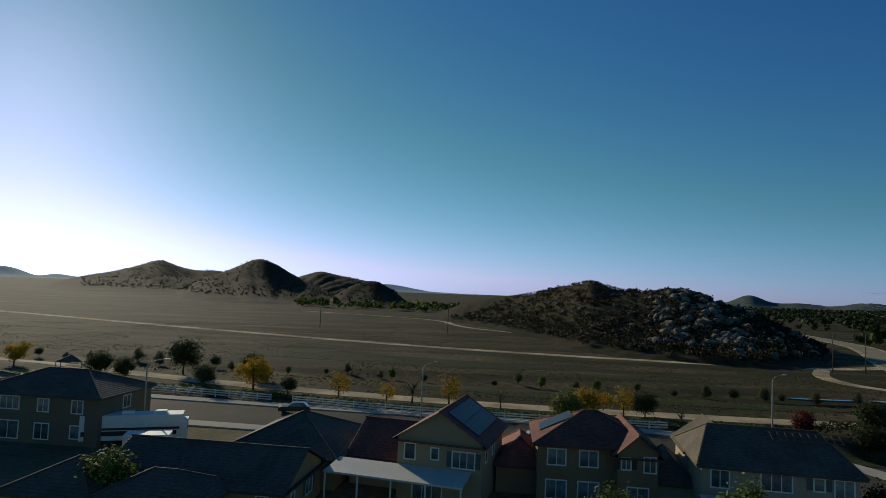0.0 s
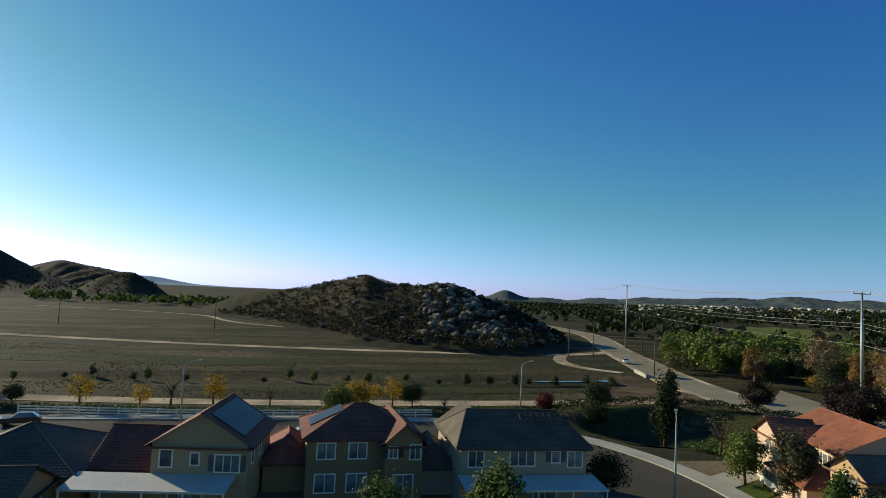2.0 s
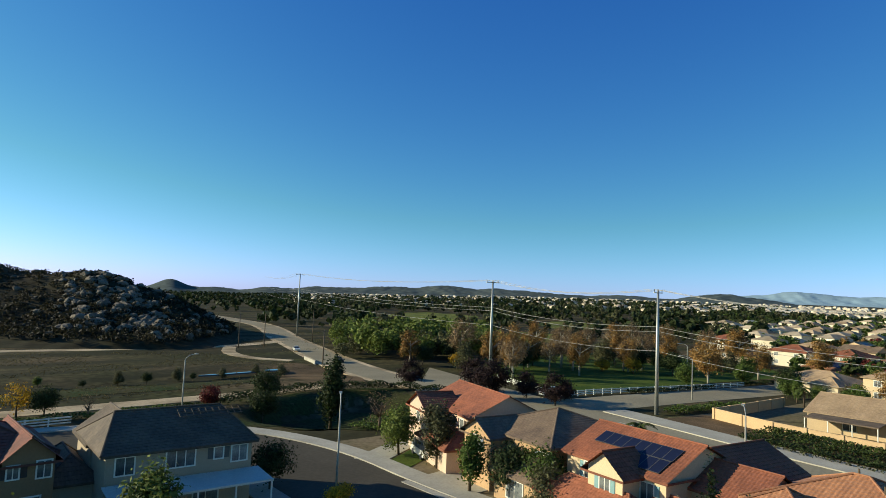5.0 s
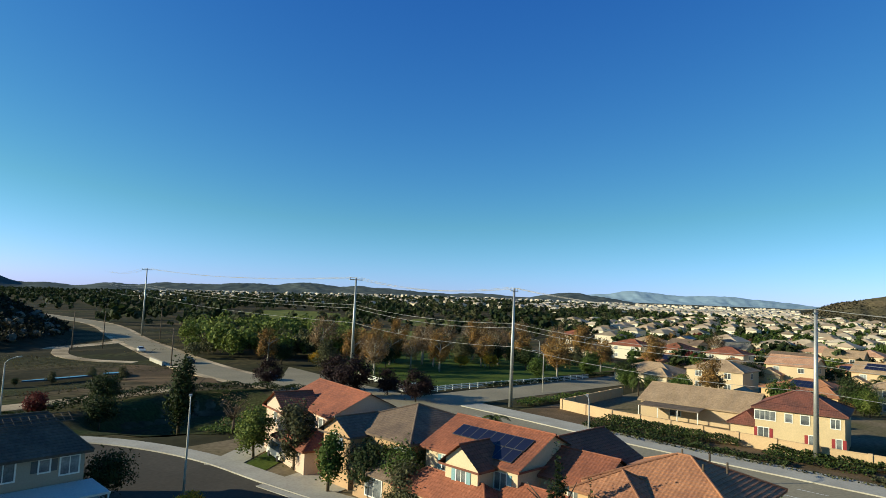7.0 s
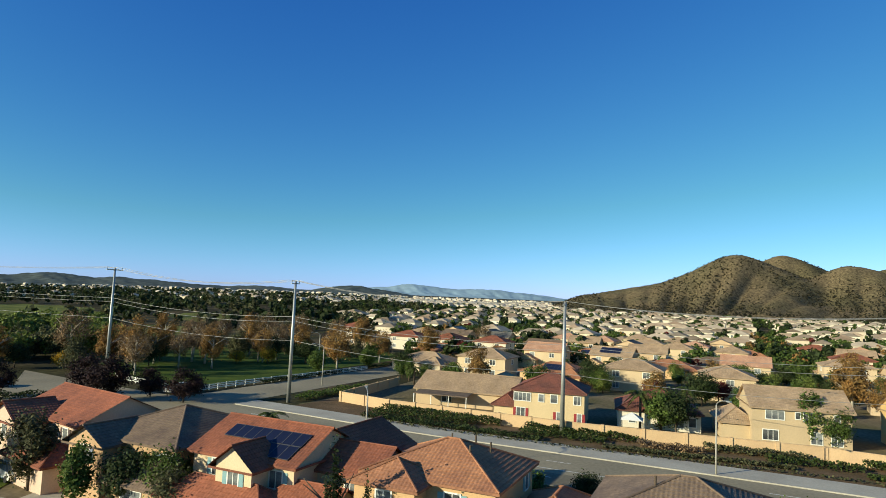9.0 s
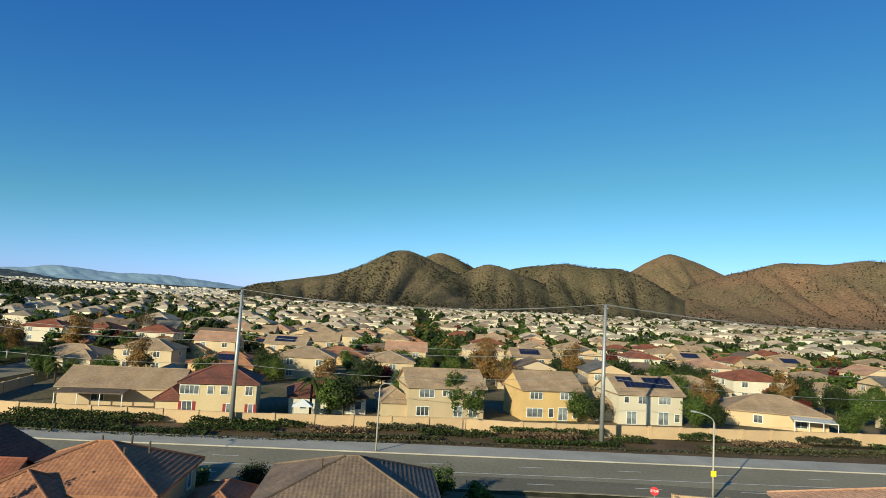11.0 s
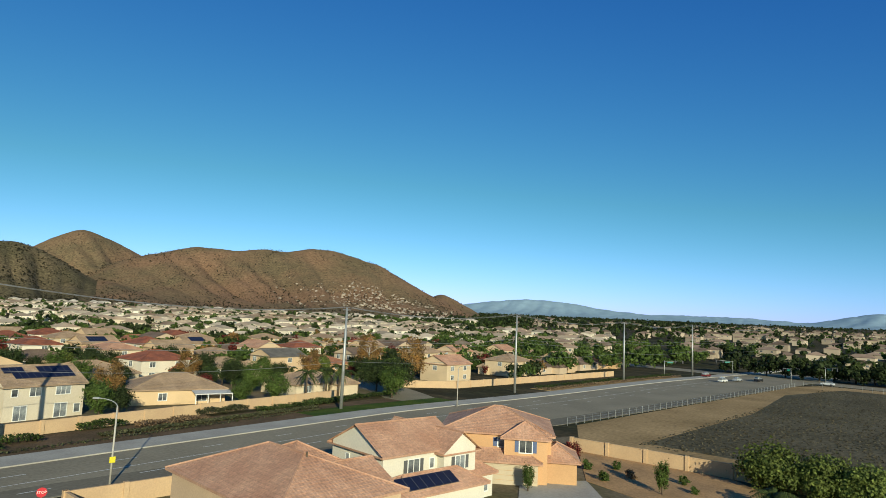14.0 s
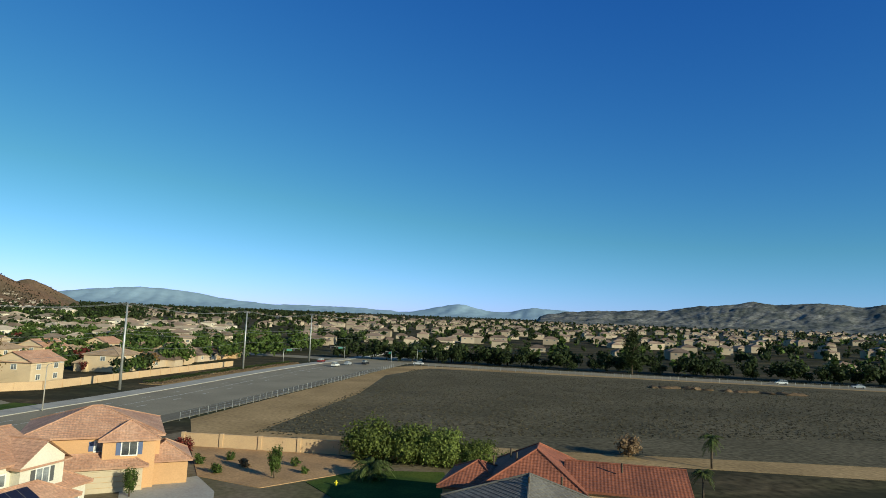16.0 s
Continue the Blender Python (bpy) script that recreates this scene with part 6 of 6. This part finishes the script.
for x, y, turn in ((40.4, 46.3, 50), (46.1, 86.8, 20), (78.6, -21.0, 200), (53.8, -51.0, 20), (41.2, -129.0, 195), (68.5, 18, 20), (-35, 76, 30), (-2, 84, 40), (131, 44, 120), (175, 60, 120)):
    street_lamp(x, y, turn)
yellow = material("yellow_sign", (0.7, 0.6, 0.02), 0.5, 0.05, 1, 0)
redsign = material("stop_red", (0.5, 0.015, 0.02), 0.5, 0.05, 1, 0)
sg = empty("warning_sign", 53.6, -50.85, 0)
tagged(sg, "small yellow warning sign on the lamp pole", "road sign")
child("plate", Bits().box(-0.28, -0.03, 2.4, 0.28, 0, 3.0).done("plate", yellow), sg, at=pose(0, 0, 0, 0, 0, 200 - 140))
st = empty("stop_sign", 50.0, -40.2, 0, 230)
tagged(st, "red octagonal stop sign on a steel post", "road sign")
child("post", Bits().tube((0, 0, 0), (0, 0, 2.2), 0.03, 0.03, 6).done("post", M["steel"]), st)
oct8 = Bits()
oct8.tube((0, -0.06, 2.5), (0, -0.03, 2.5), 0.42, 0.42, 8)
child("plate", oct8.done("plate", redsign), st)
fc = bpy.data.curves.new("stop_word", "FONT")
fc.body, fc.size, fc.align_x, fc.align_y, fc.extrude = "STOP", 0.3, "CENTER", "CENTER", 0.003
tmp = new("stop_word", fc)
word = bpy.data.meshes.new_from_object(tmp.evaluated_get(bpy.context.evaluated_depsgraph_get()))
bpy.data.objects.remove(tmp)
word.materials.clear()
word.materials.append(M["white"])
child("lettering", word, st, "white word STOP", pose(0, -0.066, 2.5, 90, 0, 0))


def rail_fence(line, label, spacing=2.4, h=1.2):
    """White three-rail fence: posts and rails as parts."""
    fence = empty("rail_fence", line[0][0], line[0][1], 0)
    tagged(fence, label, "fence")
    post = Bits().box(-0.07, -0.07, -0.1, 0.07, 0.07, h).done("post", M["white"])
    rail = Bits().box(0, -0.03, -0.08, 1, 0.03, 0.08).done("rail", M["white"])
    o = Vector((line[0][0], line[0][1], 0))
    for a, c in zip(line, line[1:]):
        a, c = Vector((*a, 0)), Vector((*c, 0))
        n = max(1, int((c - a).length / spacing))
        turn = math.degrees(math.atan2(c.y - a.y, c.x - a.x))
        for i in range(n):
            p = a.lerp(c, i / n) - o
            child("post", post, fence, at=pose(*p, 0, 0, turn))
            for z in (0.35, 0.7, 1.05):
                child("rail", rail, fence, at=pose(p.x, p.y, z, 0, 0, turn) @ Matrix.Diagonal(((c - a).length / n, 1, 1, 1)))
    return fence


rail_fence([(-110, 116), (-50, 105), (-26, 99.5)], "white three-rail vinyl fence along the street")
rail_fence([(-22.5, 98.8), (-2.7, 94.0), (15, 91.6), (33, 90.2)], "white three-rail vinyl fence along the street")
rail_fence([(122, 85.5), (117, 76), (112.8, 68)], "white rail fence on the road bend")
rail_fence([(110.6, 62.2), (120, 60), (143, 51), (165, 43)], "white rail fence before the park")

# block wall with caps, and its hedge
WALL_LINE = [(138, 29), (112, 34), (106.5, 24), (97, -4.6), (90.5, -38), (87, -46), (73.5, -101), (67.5, -124.5)]
wl = empty("block_wall", *WALL_LINE[0])
tagged(wl, "long tan block wall between boulevard and yards", "wall")
block = Bits().box(0, -0.1, -0.1, 1, 0.1, 1.78).done("panel", M["wall_block"])
cap = Bits().box(0, -0.14, 1.78, 1, 0.14, 1.88).done("cap", M["wall_block"])
pier = Bits().box(-0.24, -0.24, -0.1, 0.24, 0.24, 1.95).done("pier", M["wall_block"])


def block_wall(root, line, step=5.0):
    o = Vector((*line[0], 0))
    for a, c in zip(line, line[1:]):
        a, c = Vector((*a, 0)), Vector((*c, 0))
        n = max(1, int((c - a).length / step))
        turn = math.degrees(math.atan2(c.y - a.y, c.x - a.x))
        ln = (c - a).length / n
        for i in range(n):
            p = a.lerp(c, i / n) - o
            at = pose(*p, 0, 0, turn)
            pn = child("panel", block, root, at=at @ pose(0.24, 0, 0) @ Matrix.Diagonal((ln - 0.48, 1, 1, 1)))
            child("cap", cap, pn)
            child("pier", pier, root, at=at)


block_wall(wl, WALL_LINE)
w2 = empty("block_wall", 66, -154)
tagged(w2, "tan block wall beyond the side street", "wall")
block_wall(w2, [(66, -154), (52, -163), (40, -190), (16, -245)])
w3 = empty("block_wall", 13, -96)
tagged(w3, "pink block wall between yard and open field", "wall")
block_wall(w3, [(13, -96), (-8, -88.6), (-23, -80), (-34, -74)])
w4 = empty("block_wall", 50.5, -43)
tagged(w4, "tan block wall beside the tract entrance", "wall")
block_wall(w4, [(50.5, -43), (41, -39), (36, -37)], 3)
w5 = empty("block_wall", 50.5, -43)
tagged(w5, "tan rear wall along the boulevard side", "wall")
block_wall(w5, [(50.5, -43.6), (33, -80), (18, -92)])


def hedge(line, leaf, width, height, label, seed, density=34):
    g = np.random.default_rng(seed)
    cen = [np.zeros((0, 3))]
    for a, c in zip(line, line[1:]):
        a, c = np.array(a), np.array(c)
        ln = np.linalg.norm(c - a)
        t = (c - a) / ln
        n = int(ln * density * 1.7)
        s, q = g.random(n) * ln, (g.random(n) - 0.5) * width
        high = height * (0.85 + 0.25 * np.sin(s * 0.8 + seed) * np.sin(s * 0.31))
        z = np.maximum(0.05, high * g.random(n) ** 0.45 + 0.1)
        xy = a + t * s[:, None] + np.array([t[1], -t[0]]) * q[:, None]
        cen.append(np.column_stack([xy, z]))
    cen = np.concatenate(cen)
    v = leaf_quads(g, cen, np.full(len(cen), 0.17), np.full(len(cen), 0.13), np.column_stack([np.zeros((len(cen), 2)), np.ones(len(cen))]))
    return tagged(new("hedge", quad_mesh("hedge", v, LEAF[leaf])), label, "hedge", "", "stuff")


def along_wall(d, y0, y1):
    return [p for p in offset_line(soften(WALL_LINE[2:], 3), d) if y0 < p[1] < y1]


for n, (d, y0, y1, leaf, wide, high, label) in enumerate((
        (1.5, 4, 30, "hedge", 1.6, 1.5, "clipped green hedge along the block wall"),
        (1.5, -18, 2, "hedge", 1.5, 1.4, "clipped green hedge along the block wall"),
        (1.5, -36, -20, "olive", 1.6, 1.3, "clipped olive hedge along the block wall"),
        (1.5, -60, -40, "hedge", 1.6, 1.4, "clipped green hedge along the block wall"),
        (1.5, -82, -64, "hedge", 1.6, 1.3, "clipped green hedge along the block wall"),
        (1.5, -100, -86, "olive", 1.6, 1.3, "clipped olive hedge along the block wall"),
        (4.4, 6, 30, "hedge", 3.4, 1.2, "broad clipped green hedge in the verge"),
        (4.2, -12, 4, "hedge", 2.8, 1.1, "broad clipped green hedge in the verge"),
        (4.2, -26, -14, "brown", 2.6, 1.2, "reddish-brown dry shrubs in the verge"),
        (4.2, -40, -28, "hedge", 2.6, 1.1, "clipped dark green hedge block in the verge"),
        (4.2, -54, -42, "brown", 2.6, 1.2, "reddish-brown dry shrubs in the verge"),
        (4.4, -66, -56, "hedge", 2.6, 1.1, "clipped green hedge block in the verge"),
        (4.2, -92, -70, "brown", 2.8, 0.9, "reddish-brown dry shrubs in the verge"),
        (4.2, -122, -94, "hedge", 2.6, 1.0, "clipped green shrubs in the verge"),
        (7.4, -4, 28, "dark", 2.4, 0.8, "dark clipped shrub mass in the verge"),
        (7.2, -34, -8, "olive", 1.8, 0.6, "olive-green low shrubs in the verge"),
        (7.2, -60, -38, "hedge", 2.2, 0.7, "low green shrubs in the verge"),
        (7.2, -110, -64, "olive", 2.0, 0.5, "olive-green low plants in the verge"))):
    hedge(along_wall(d, y0, y1), leaf, wide, high, label, n + 1, 60)
hedge(along_wall(9.6, -110, 24), "olive", 1.2, 0.35, "sparse small plants near the sidewalk", 25, 9)
hedge([(68, -112), (63, -128), (60, -138)], "hedge", 2.0, 1.0, "clipped green hedge behind the corner lawn", 30, 60)
hedge(offset_line(SOUTH, -11), "hedge", 2.4, 0.9, "green shrubs along the southern wall", 31, 30)
hedge(offset_line(SOUTH, -8), "brown", 2.4, 0.5, "dry grasses in the southern verge", 32, 20)
hedge([(46, 88), (60, 93), (76, 96), (92, 88), (94, 78)], "dark", 2.2, 1.6, "dark hedge round the basin", 7, 60)
hedge([(-120, 120), (-50, 108), (-22, 102), (-2, 97), (34, 93.5), (48, 92)], "green", 2.4, 0.8, "low green shrubs behind the rail fence", 8, 40)
hedge([(60, 64), (72, 68), (86, 74)], "green", 5, 0.7, "ground cover on the basin slope", 9, 60)
hedge([(128, 56), (150, 49), (180, 40)], "dark", 2, 0.9, "dark shrubs behind the park fence", 10, 50)
hedge([(110, 41), (120, 38), (132, 34)], "green", 3, 1.1, "green shrubs at the street corner", 11, 60)

# wire fence along the boulevard and field
wf = empty("wire_fence", 17, -118)
tagged(wf, "low chain-link fence along the field", "fence")
wpost = Bits().tube((0, 0, -0.1), (0, 0, 1.5), 0.04, 0.04, 6).done("post", M["steel"])
for a, c in (((16.5, -118), (-46.5, -255)), ((-50, -262), (-220, -184))):
    a, c = Vector((*a, 0)), Vector((*c, 0))
    n = int((c - a).length / 3)
    for i in range(n):
        child("post", wpost, wf, at=Matrix.Translation(a.lerp(c, i / n) - Vector((17, -118, 0))))
    for z in (0.5, 1.0, 1.45):
        child("wire", Bits().tube(a + Vector((-17, 118, z)), c + Vector((-17, 118, z)), 0.015, 0.015, 4).done("wire", M["steel"]), wf)

# creek bridge
bridge = empty("bridge", 107, 136, 0, 66)
tagged(bridge, "low white concrete culvert bridge", "bridge")
child("parapet", Bits().box(-6, -0.2, -0.6, 6, 0.2, 0.9).done("parapet", M["concrete"]), bridge)
for s in (-5, -1.7, 1.7, 5):
    child("pier", Bits().box(s - 0.3, -0.15, -2.2, s + 0.3, 0.6, -0.6).done("pier", M["concrete"]), bridge)
water = material("still_water", (0.05, 0.08, 0.12), 0.04, 0.1, 0.2, 0.02)
for x, y, a, c, label in ((77, 125, 7, 0.8, "narrow strip of still creek water"), (89, 125.5, 2.6, 1.2, "small pond of still water by the bridge")):
    pts = [(x + a * math.cos(w) * (1 + 0.15 * math.sin(3 * w)), y + c * math.sin(w) * (1 + 0.2 * math.cos(2 * w))) for w in (2 * math.pi * i / 28 for i in range(28))]
    sheet("water", pts, water, 0.06, label)


# ---- vehicles ----
def car(x, y, turn, paint, label, van=False, z=0.05):
    """Body with cabin, glass, four wheels."""
    c = empty("car", x, y, z, turn)
    tagged(c, label, "car")
    prof = [(-2.2, 0.35), (-2.2, 0.85), (-1.9, 0.95), (-1.0, 1.0), (-0.6, 1.02), (1.9, 1.0), (2.2, 0.9), (2.25, 0.35)]
    top = [(-0.95, 1.0), (-0.3, 1.48), (1.3, 1.5), (1.95, 1.0)] if not van else [(-1.2, 1.0), (-0.6, 1.75), (2.0, 1.75), (2.2, 1.0)]
    def solid(pr, half, inset, mat, name):
        v, n = [], len(pr)
        zs = [q[1] for q in pr]
        for s in (-1, 1):
            for px, pz in pr:
                k = half - inset * (pz - min(zs)) / max(0.01, max(zs) - min(zs))
                v.append((px, s * k, pz))
        f = [tuple(range(n)), tuple(range(2 * n - 1, n - 1, -1))] + [(i, n + i, n + (i + 1) % n, (i + 1) % n) for i in range(n)]
        return mesh_of(name, v, f, mat)
    child("body", solid(prof, 0.88, 0.06, paint, "body"), c)
    child("cabin_glass", solid(top, 0.78, 0.18, M["glass"], "cabin_glass"), c)
    child("roof_panel", Bits().box(top[1][0] + 0.05, -0.56, top[1][1] - 0.01, top[2][0] - 0.05, 0.56, top[1][1] + 0.04).done("roof_panel", paint), c)
    tyre = Bits().tube((0, -0.1, 0), (0, 0.1, 0), 0.33, 0.33, 14).done("wheel", M["black"])
    for wx in (-1.4, 1.4):
        for wy in (-0.82, 0.82):
            child("wheel", tyre, c, at=pose(wx, wy, 0.33))
    return c


paints = {n: material("paint_" + n, c, 0.3, 0.05, 1, 0, metal=0.2) for n, c in (("black", (0.02, 0.02, 0.025)), ("white", (0.75, 0.75, 0.75)), ("blue", (0.05, 0.09, 0.18)), ("silver", (0.4, 0.42, 0.45)), ("red", (0.2, 0.03, 0.03)))}
car(-20.5, 91.5, 8, paints["black"], "black sedan parked on the street")
car(12, 77.5, 5, paints["black"], "dark car parked behind the houses", True)
car(9, 74.5, 5, paints["white"], "white car parked behind the houses")
car(22, 76, 0, paints["blue"], "blue car parked in a driveway", True)
car(56.2, 49.5, 62, paints["white"], "white pickup parked in the driveway", True)
car(121.7, 161.7, 62, paints["white"], "white car on the creek road")
car(112.7, 131, 64, paints["black"], "black car on the creek road")
car(104, 96, 75, paints["blue"], "dark blue car on the creek road")
car(110, 64.5, -20, paints["silver"], "silver car waiting at the junction", True)
for i, (x, y) in enumerate(((-22, -252), (-28, -262), (-36, -268), (-60, -272), (-18, -275))):
    car(x, y, 60 if i != 3 else 150, paints[("white", "silver", "black", "white", "red")[i]], "car waiting at the distant crossing", i % 2 == 0)
car(-190, -205, 153, paints["white"], "white pickup on the cross road", True)
car(-214, -193, 153, paints["silver"], "silver car on the cross road")
for i in range(14):
    s = rng.uniform(150, 420)
    brg = radians(rng.uniform(84, 130))
    x, y = s * math.sin(brg), s * math.cos(brg)
    car(x, y, rng.choice((-18, 72)), paints[rng.choice(("white", "silver", "black", "blue"))], "car parked on a tract street", rng.random() < 0.4, rise(x, y) + 0.05)
rv = empty("motorhome", -34.0, 71.5, 0, 18)
tagged(rv, "long white motorhome with dark swoosh bands", "motorhome")
child("body", Bits().box(-5.2, -1.2, 0.6, 5.2, 1.2, 3.3).box(5.2, -1.15, 0.6, 5.7, 1.15, 2.6).done("body", M["white"]), rv)
child("stripe", Bits().box(-5.0, -1.23, 1.1, 4.6, -1.2, 1.6).box(-3.0, -1.23, 1.7, 4.9, -1.2, 1.95).done("stripe", M["black"]), rv, "dark swoosh bands")
child("windscreen", Bits().box(5.7, -1.0, 1.6, 5.74, 1.0, 2.5).done("windscreen", M["glass"]), rv)
for wx in (-3.2, -2.3, 3.6):
    for wy in (-1.0, 1.0):
        child("wheel", Bits().tube((wx, wy - 0.15, 0.48), (wx, wy + 0.15, 0.48), 0.48, 0.48, 14).done("wheel", M["black"]), rv)
child("air_conditioner", Bits().box(-1.2, -0.4, 3.3, 0, 0.4, 3.6).box(2.2, -0.4, 3.3, 3.4, 0.4, 3.6).done("air_conditioner", M["white"]), rv)
tr = empty("cargo_trailer", -29.8, 66.0, 0, 14)
tagged(tr, "white enclosed cargo trailer beside the house", "trailer")
child("body", Bits().box(-2.2, -1.0, 0.45, 2.2, 1.0, 2.5).done("body", M["white"]), tr)
for wy in (-0.95, 0.95):
    child("wheel", Bits().tube((0, wy - 0.12, 0.33), (0, wy + 0.12, 0.33), 0.33, 0.33, 12).done("wheel", M["black"]), tr)

# driveways and lawns round the bend and the entrance
sheet("driveway", [(49.5, 54.0), (60, 57.5), (61.5, 54.5), (50.5, 50.5)], M["concrete"], 0.1, "pale concrete driveway")
sheet("driveway", [(47.0, 44.2), (57, 44), (56, 36), (46, 37.5)], M["concrete"], 0.1, "wide pale concrete driveway")
sheet("front_lawn", [(50, 50.0), (60, 53.5), (60, 50), (49, 46.5)], M["lawn"], 0.09, "small green front lawn")
sheet("driveway", [(16, -73), (9, -78), (6.5, -71), (6, -62), (14, -62)], M["concrete"], 0.1, "pale concrete driveway before the garage")
sheet("front_bed", [(12, -95.5), (-8, -88), (-12, -80), (2, -72), (9, -78)], M["granite_bed"], 0.09, "bare front yard bed with shrubs")
sheet("front_lawn", [(-3, -74), (-10, -79), (-20, -77), (-18, -66), (-6, -66)], M["lawn"], 0.1, "shaded green front lawn")
sheet("front_lawn", [(-84, 119), (-78, 122), (-70, 113), (-75, 107), (-88, 110)], M["fairway"], 0.12, "bright green lawn beside the field path")
shelter = empty("garden_shelter", -69.5, 119.5, 0, 20)
tagged(shelter, "small garden shelter with a dark pyramid roof", "shelter")
child("roof", Bits().poly((-2.4, -2.4, 2.4), (2.4, -2.4, 2.4), (0, 0, 3.6)).poly((2.4, -2.4, 2.4), (2.4, 2.4, 2.4), (0, 0, 3.6)).poly((2.4, 2.4, 2.4), (-2.4, 2.4, 2.4), (0, 0, 3.6)).poly((-2.4, 2.4, 2.4), (-2.4, -2.4, 2.4), (0, 0, 3.6)).done("roof", M["wood"]), shelter)
for sx in (-2.1, 2.1):
    for sy in (-2.1, 2.1):
        child("post", Bits().box(sx - 0.08, sy - 0.08, 0, sx + 0.08, sy + 0.08, 2.45).done("post", M["white"]), shelter)
hy = empty("fire_hydrant", -6.2, -71.9, 0)
tagged(hy, "small yellow fire hydrant at the kerb", "fire hydrant")
child("barrel", Bits().tube((0, 0, 0), (0, 0, 0.6), 0.12, 0.1, 10).tube((0, 0, 0.6), (0, 0, 0.75), 0.13, 0.04, 10).done("barrel", yellow), hy)
child("outlet", Bits().tube((-0.2, 0, 0.45), (0.2, 0, 0.45), 0.06, 0.06, 8).done("outlet", yellow), hy)


# ---- tufts of dry grass and stubble ----
def tufts(name, n, inside, leaf, size, label, seed, tall=0.5):
    """Small crossed blades in clumps on open ground."""
    g = random.Random(seed)
    v, f = [], []
    made = 0
    while made < n:
        p = inside(g)
        if p is None:
            continue
        made += 1
        x, y = p
        z = land(x, y)
        for _ in range(3):
            w, s = g.uniform(0, math.pi), size * g.uniform(0.5, 1.3)
            dx, dy = math.cos(w) * s, math.sin(w) * s
            lx, ly = g.uniform(-0.4, 0.4) * s, g.uniform(-0.4, 0.4) * s
            v += [(x - dx, y - dy, z), (x + dx, y + dy, z), (x + dx * 0.7 + lx, y + dy * 0.7 + ly, z + s * tall * 2), (x - dx * 0.7 + lx, y - dy * 0.7 + ly, z + s * tall * 2)]
    return tagged(new(name, quad_mesh(name, v, LEAF[leaf])), label, "grass", "", "stuff")


def in_meadow(g):
    b, r = radians(g.uniform(-40, 40)), g.uniform(100, 300)
    x, y = r * math.sin(b), r * math.cos(b)
    near_path = abs(y - (105 - 0.06 * x)) < 4 or abs(y - (200 - 0.2 * x)) < 5
    if near_path or y < 107 - 0.35 * min(0, x) or noise.noise(Vector((x * 0.05, y * 0.05, 0))) < -0.05:
        return None
    return x, y


def in_brush(g):
    b, r = radians(g.uniform(172, 242)), g.uniform(95, 260)
    x, y = r * math.sin(b), r * math.cos(b)
    if y > -104 - 0.1 * x or -y > 250 + (x + 46) * 0.5 or x > 2 + (y + 111) * 0.40:
        return None
    return x, y


tufts("meadow_grass", 16000, in_meadow, "meadow", 0.12, "sparse olive and dry grass tufts in the field", 1)
tufts("field_stubble", 20000, in_brush, "stubble", 0.16, "dense grey-brown stubble covering the open field", 2)


# ---- small things ----
tent = empty("canopy_tent", 101.5, -15.2, 0, 78)
tagged(tent, "small white peaked canopy tent in a yard", "tent")
child("canopy", Bits().poly((-1.6, -1.6, 2.1), (1.6, -1.6, 2.1), (0, 0, 3.1)).poly((1.6, -1.6, 2.1), (1.6, 1.6, 2.1), (0, 0, 3.1)).poly((1.6, 1.6, 2.1), (-1.6, 1.6, 2.1), (0, 0, 3.1)).poly((-1.6, 1.6, 2.1), (-1.6, -1.6, 2.1), (0, 0, 3.1)).done("canopy", M["white"]), tent)
for sx in (-1.5, 1.5):
    for sy in (-1.5, 1.5):
        child("pole", Bits().tube((sx, sy, 0), (sx, sy, 2.1), 0.03, 0.03, 6).done("pole", M["steel"]), tent)
signgreen = material("street_sign_green", (0.0, 0.16, 0.12), 0.5, 0.05, 1, 0)
for x, y, turn in ((-2, -262, 200), (-46, -262, 60), (-30, -296, 20), (-62, -284, 110)):
    s = empty("traffic_signal", x, y, 0, turn)
    tagged(s, "grey traffic signal mast over the distant crossing", "traffic signal", "traffic signals")
    child("pole", Bits().tube((0, 0, 0), (0, 0, 6.2), 0.14, 0.1, 8).done("pole", M["steel"], True), s)
    child("mast_arm", Bits().tube((0, 0, 5.8), (7.5, 0, 6.3), 0.09, 0.05, 8).done("mast_arm", M["steel"], True), s)
    for d in (4.2, 7.2):
        child("signal_head", Bits().box(d - 0.2, -0.2, 5.2, d + 0.2, 0.15, 6.2).done("signal_head", M["black"]), s)
    child("name_plate", Bits().box(1.2, -0.05, 5.2, 3.4, 0, 5.75).done("name_plate", signgreen), s, "plain green street-name plate")
for i in range(13):
    x, y = -120 - i * 3.6 + rng.uniform(-1, 1), -186 + i * 1.6 + rng.uniform(-1.5, 1.5)
    me = rng.choice(BOULDERS).copy()
    me.materials.clear()
    me.materials.append(M["mulch"])
    ob = new("dirt_mound", me)
    ob.matrix_basis = pose(x, y, 0.1, 0, 0, rng.uniform(0, 360)) @ Matrix.Diagonal((rng.uniform(2, 3.4), rng.uniform(1.4, 2.2), rng.uniform(0.8, 1.3), 1))
    tagged(ob, "low heap of dry earth at the field edge", "mound", "earth heaps")
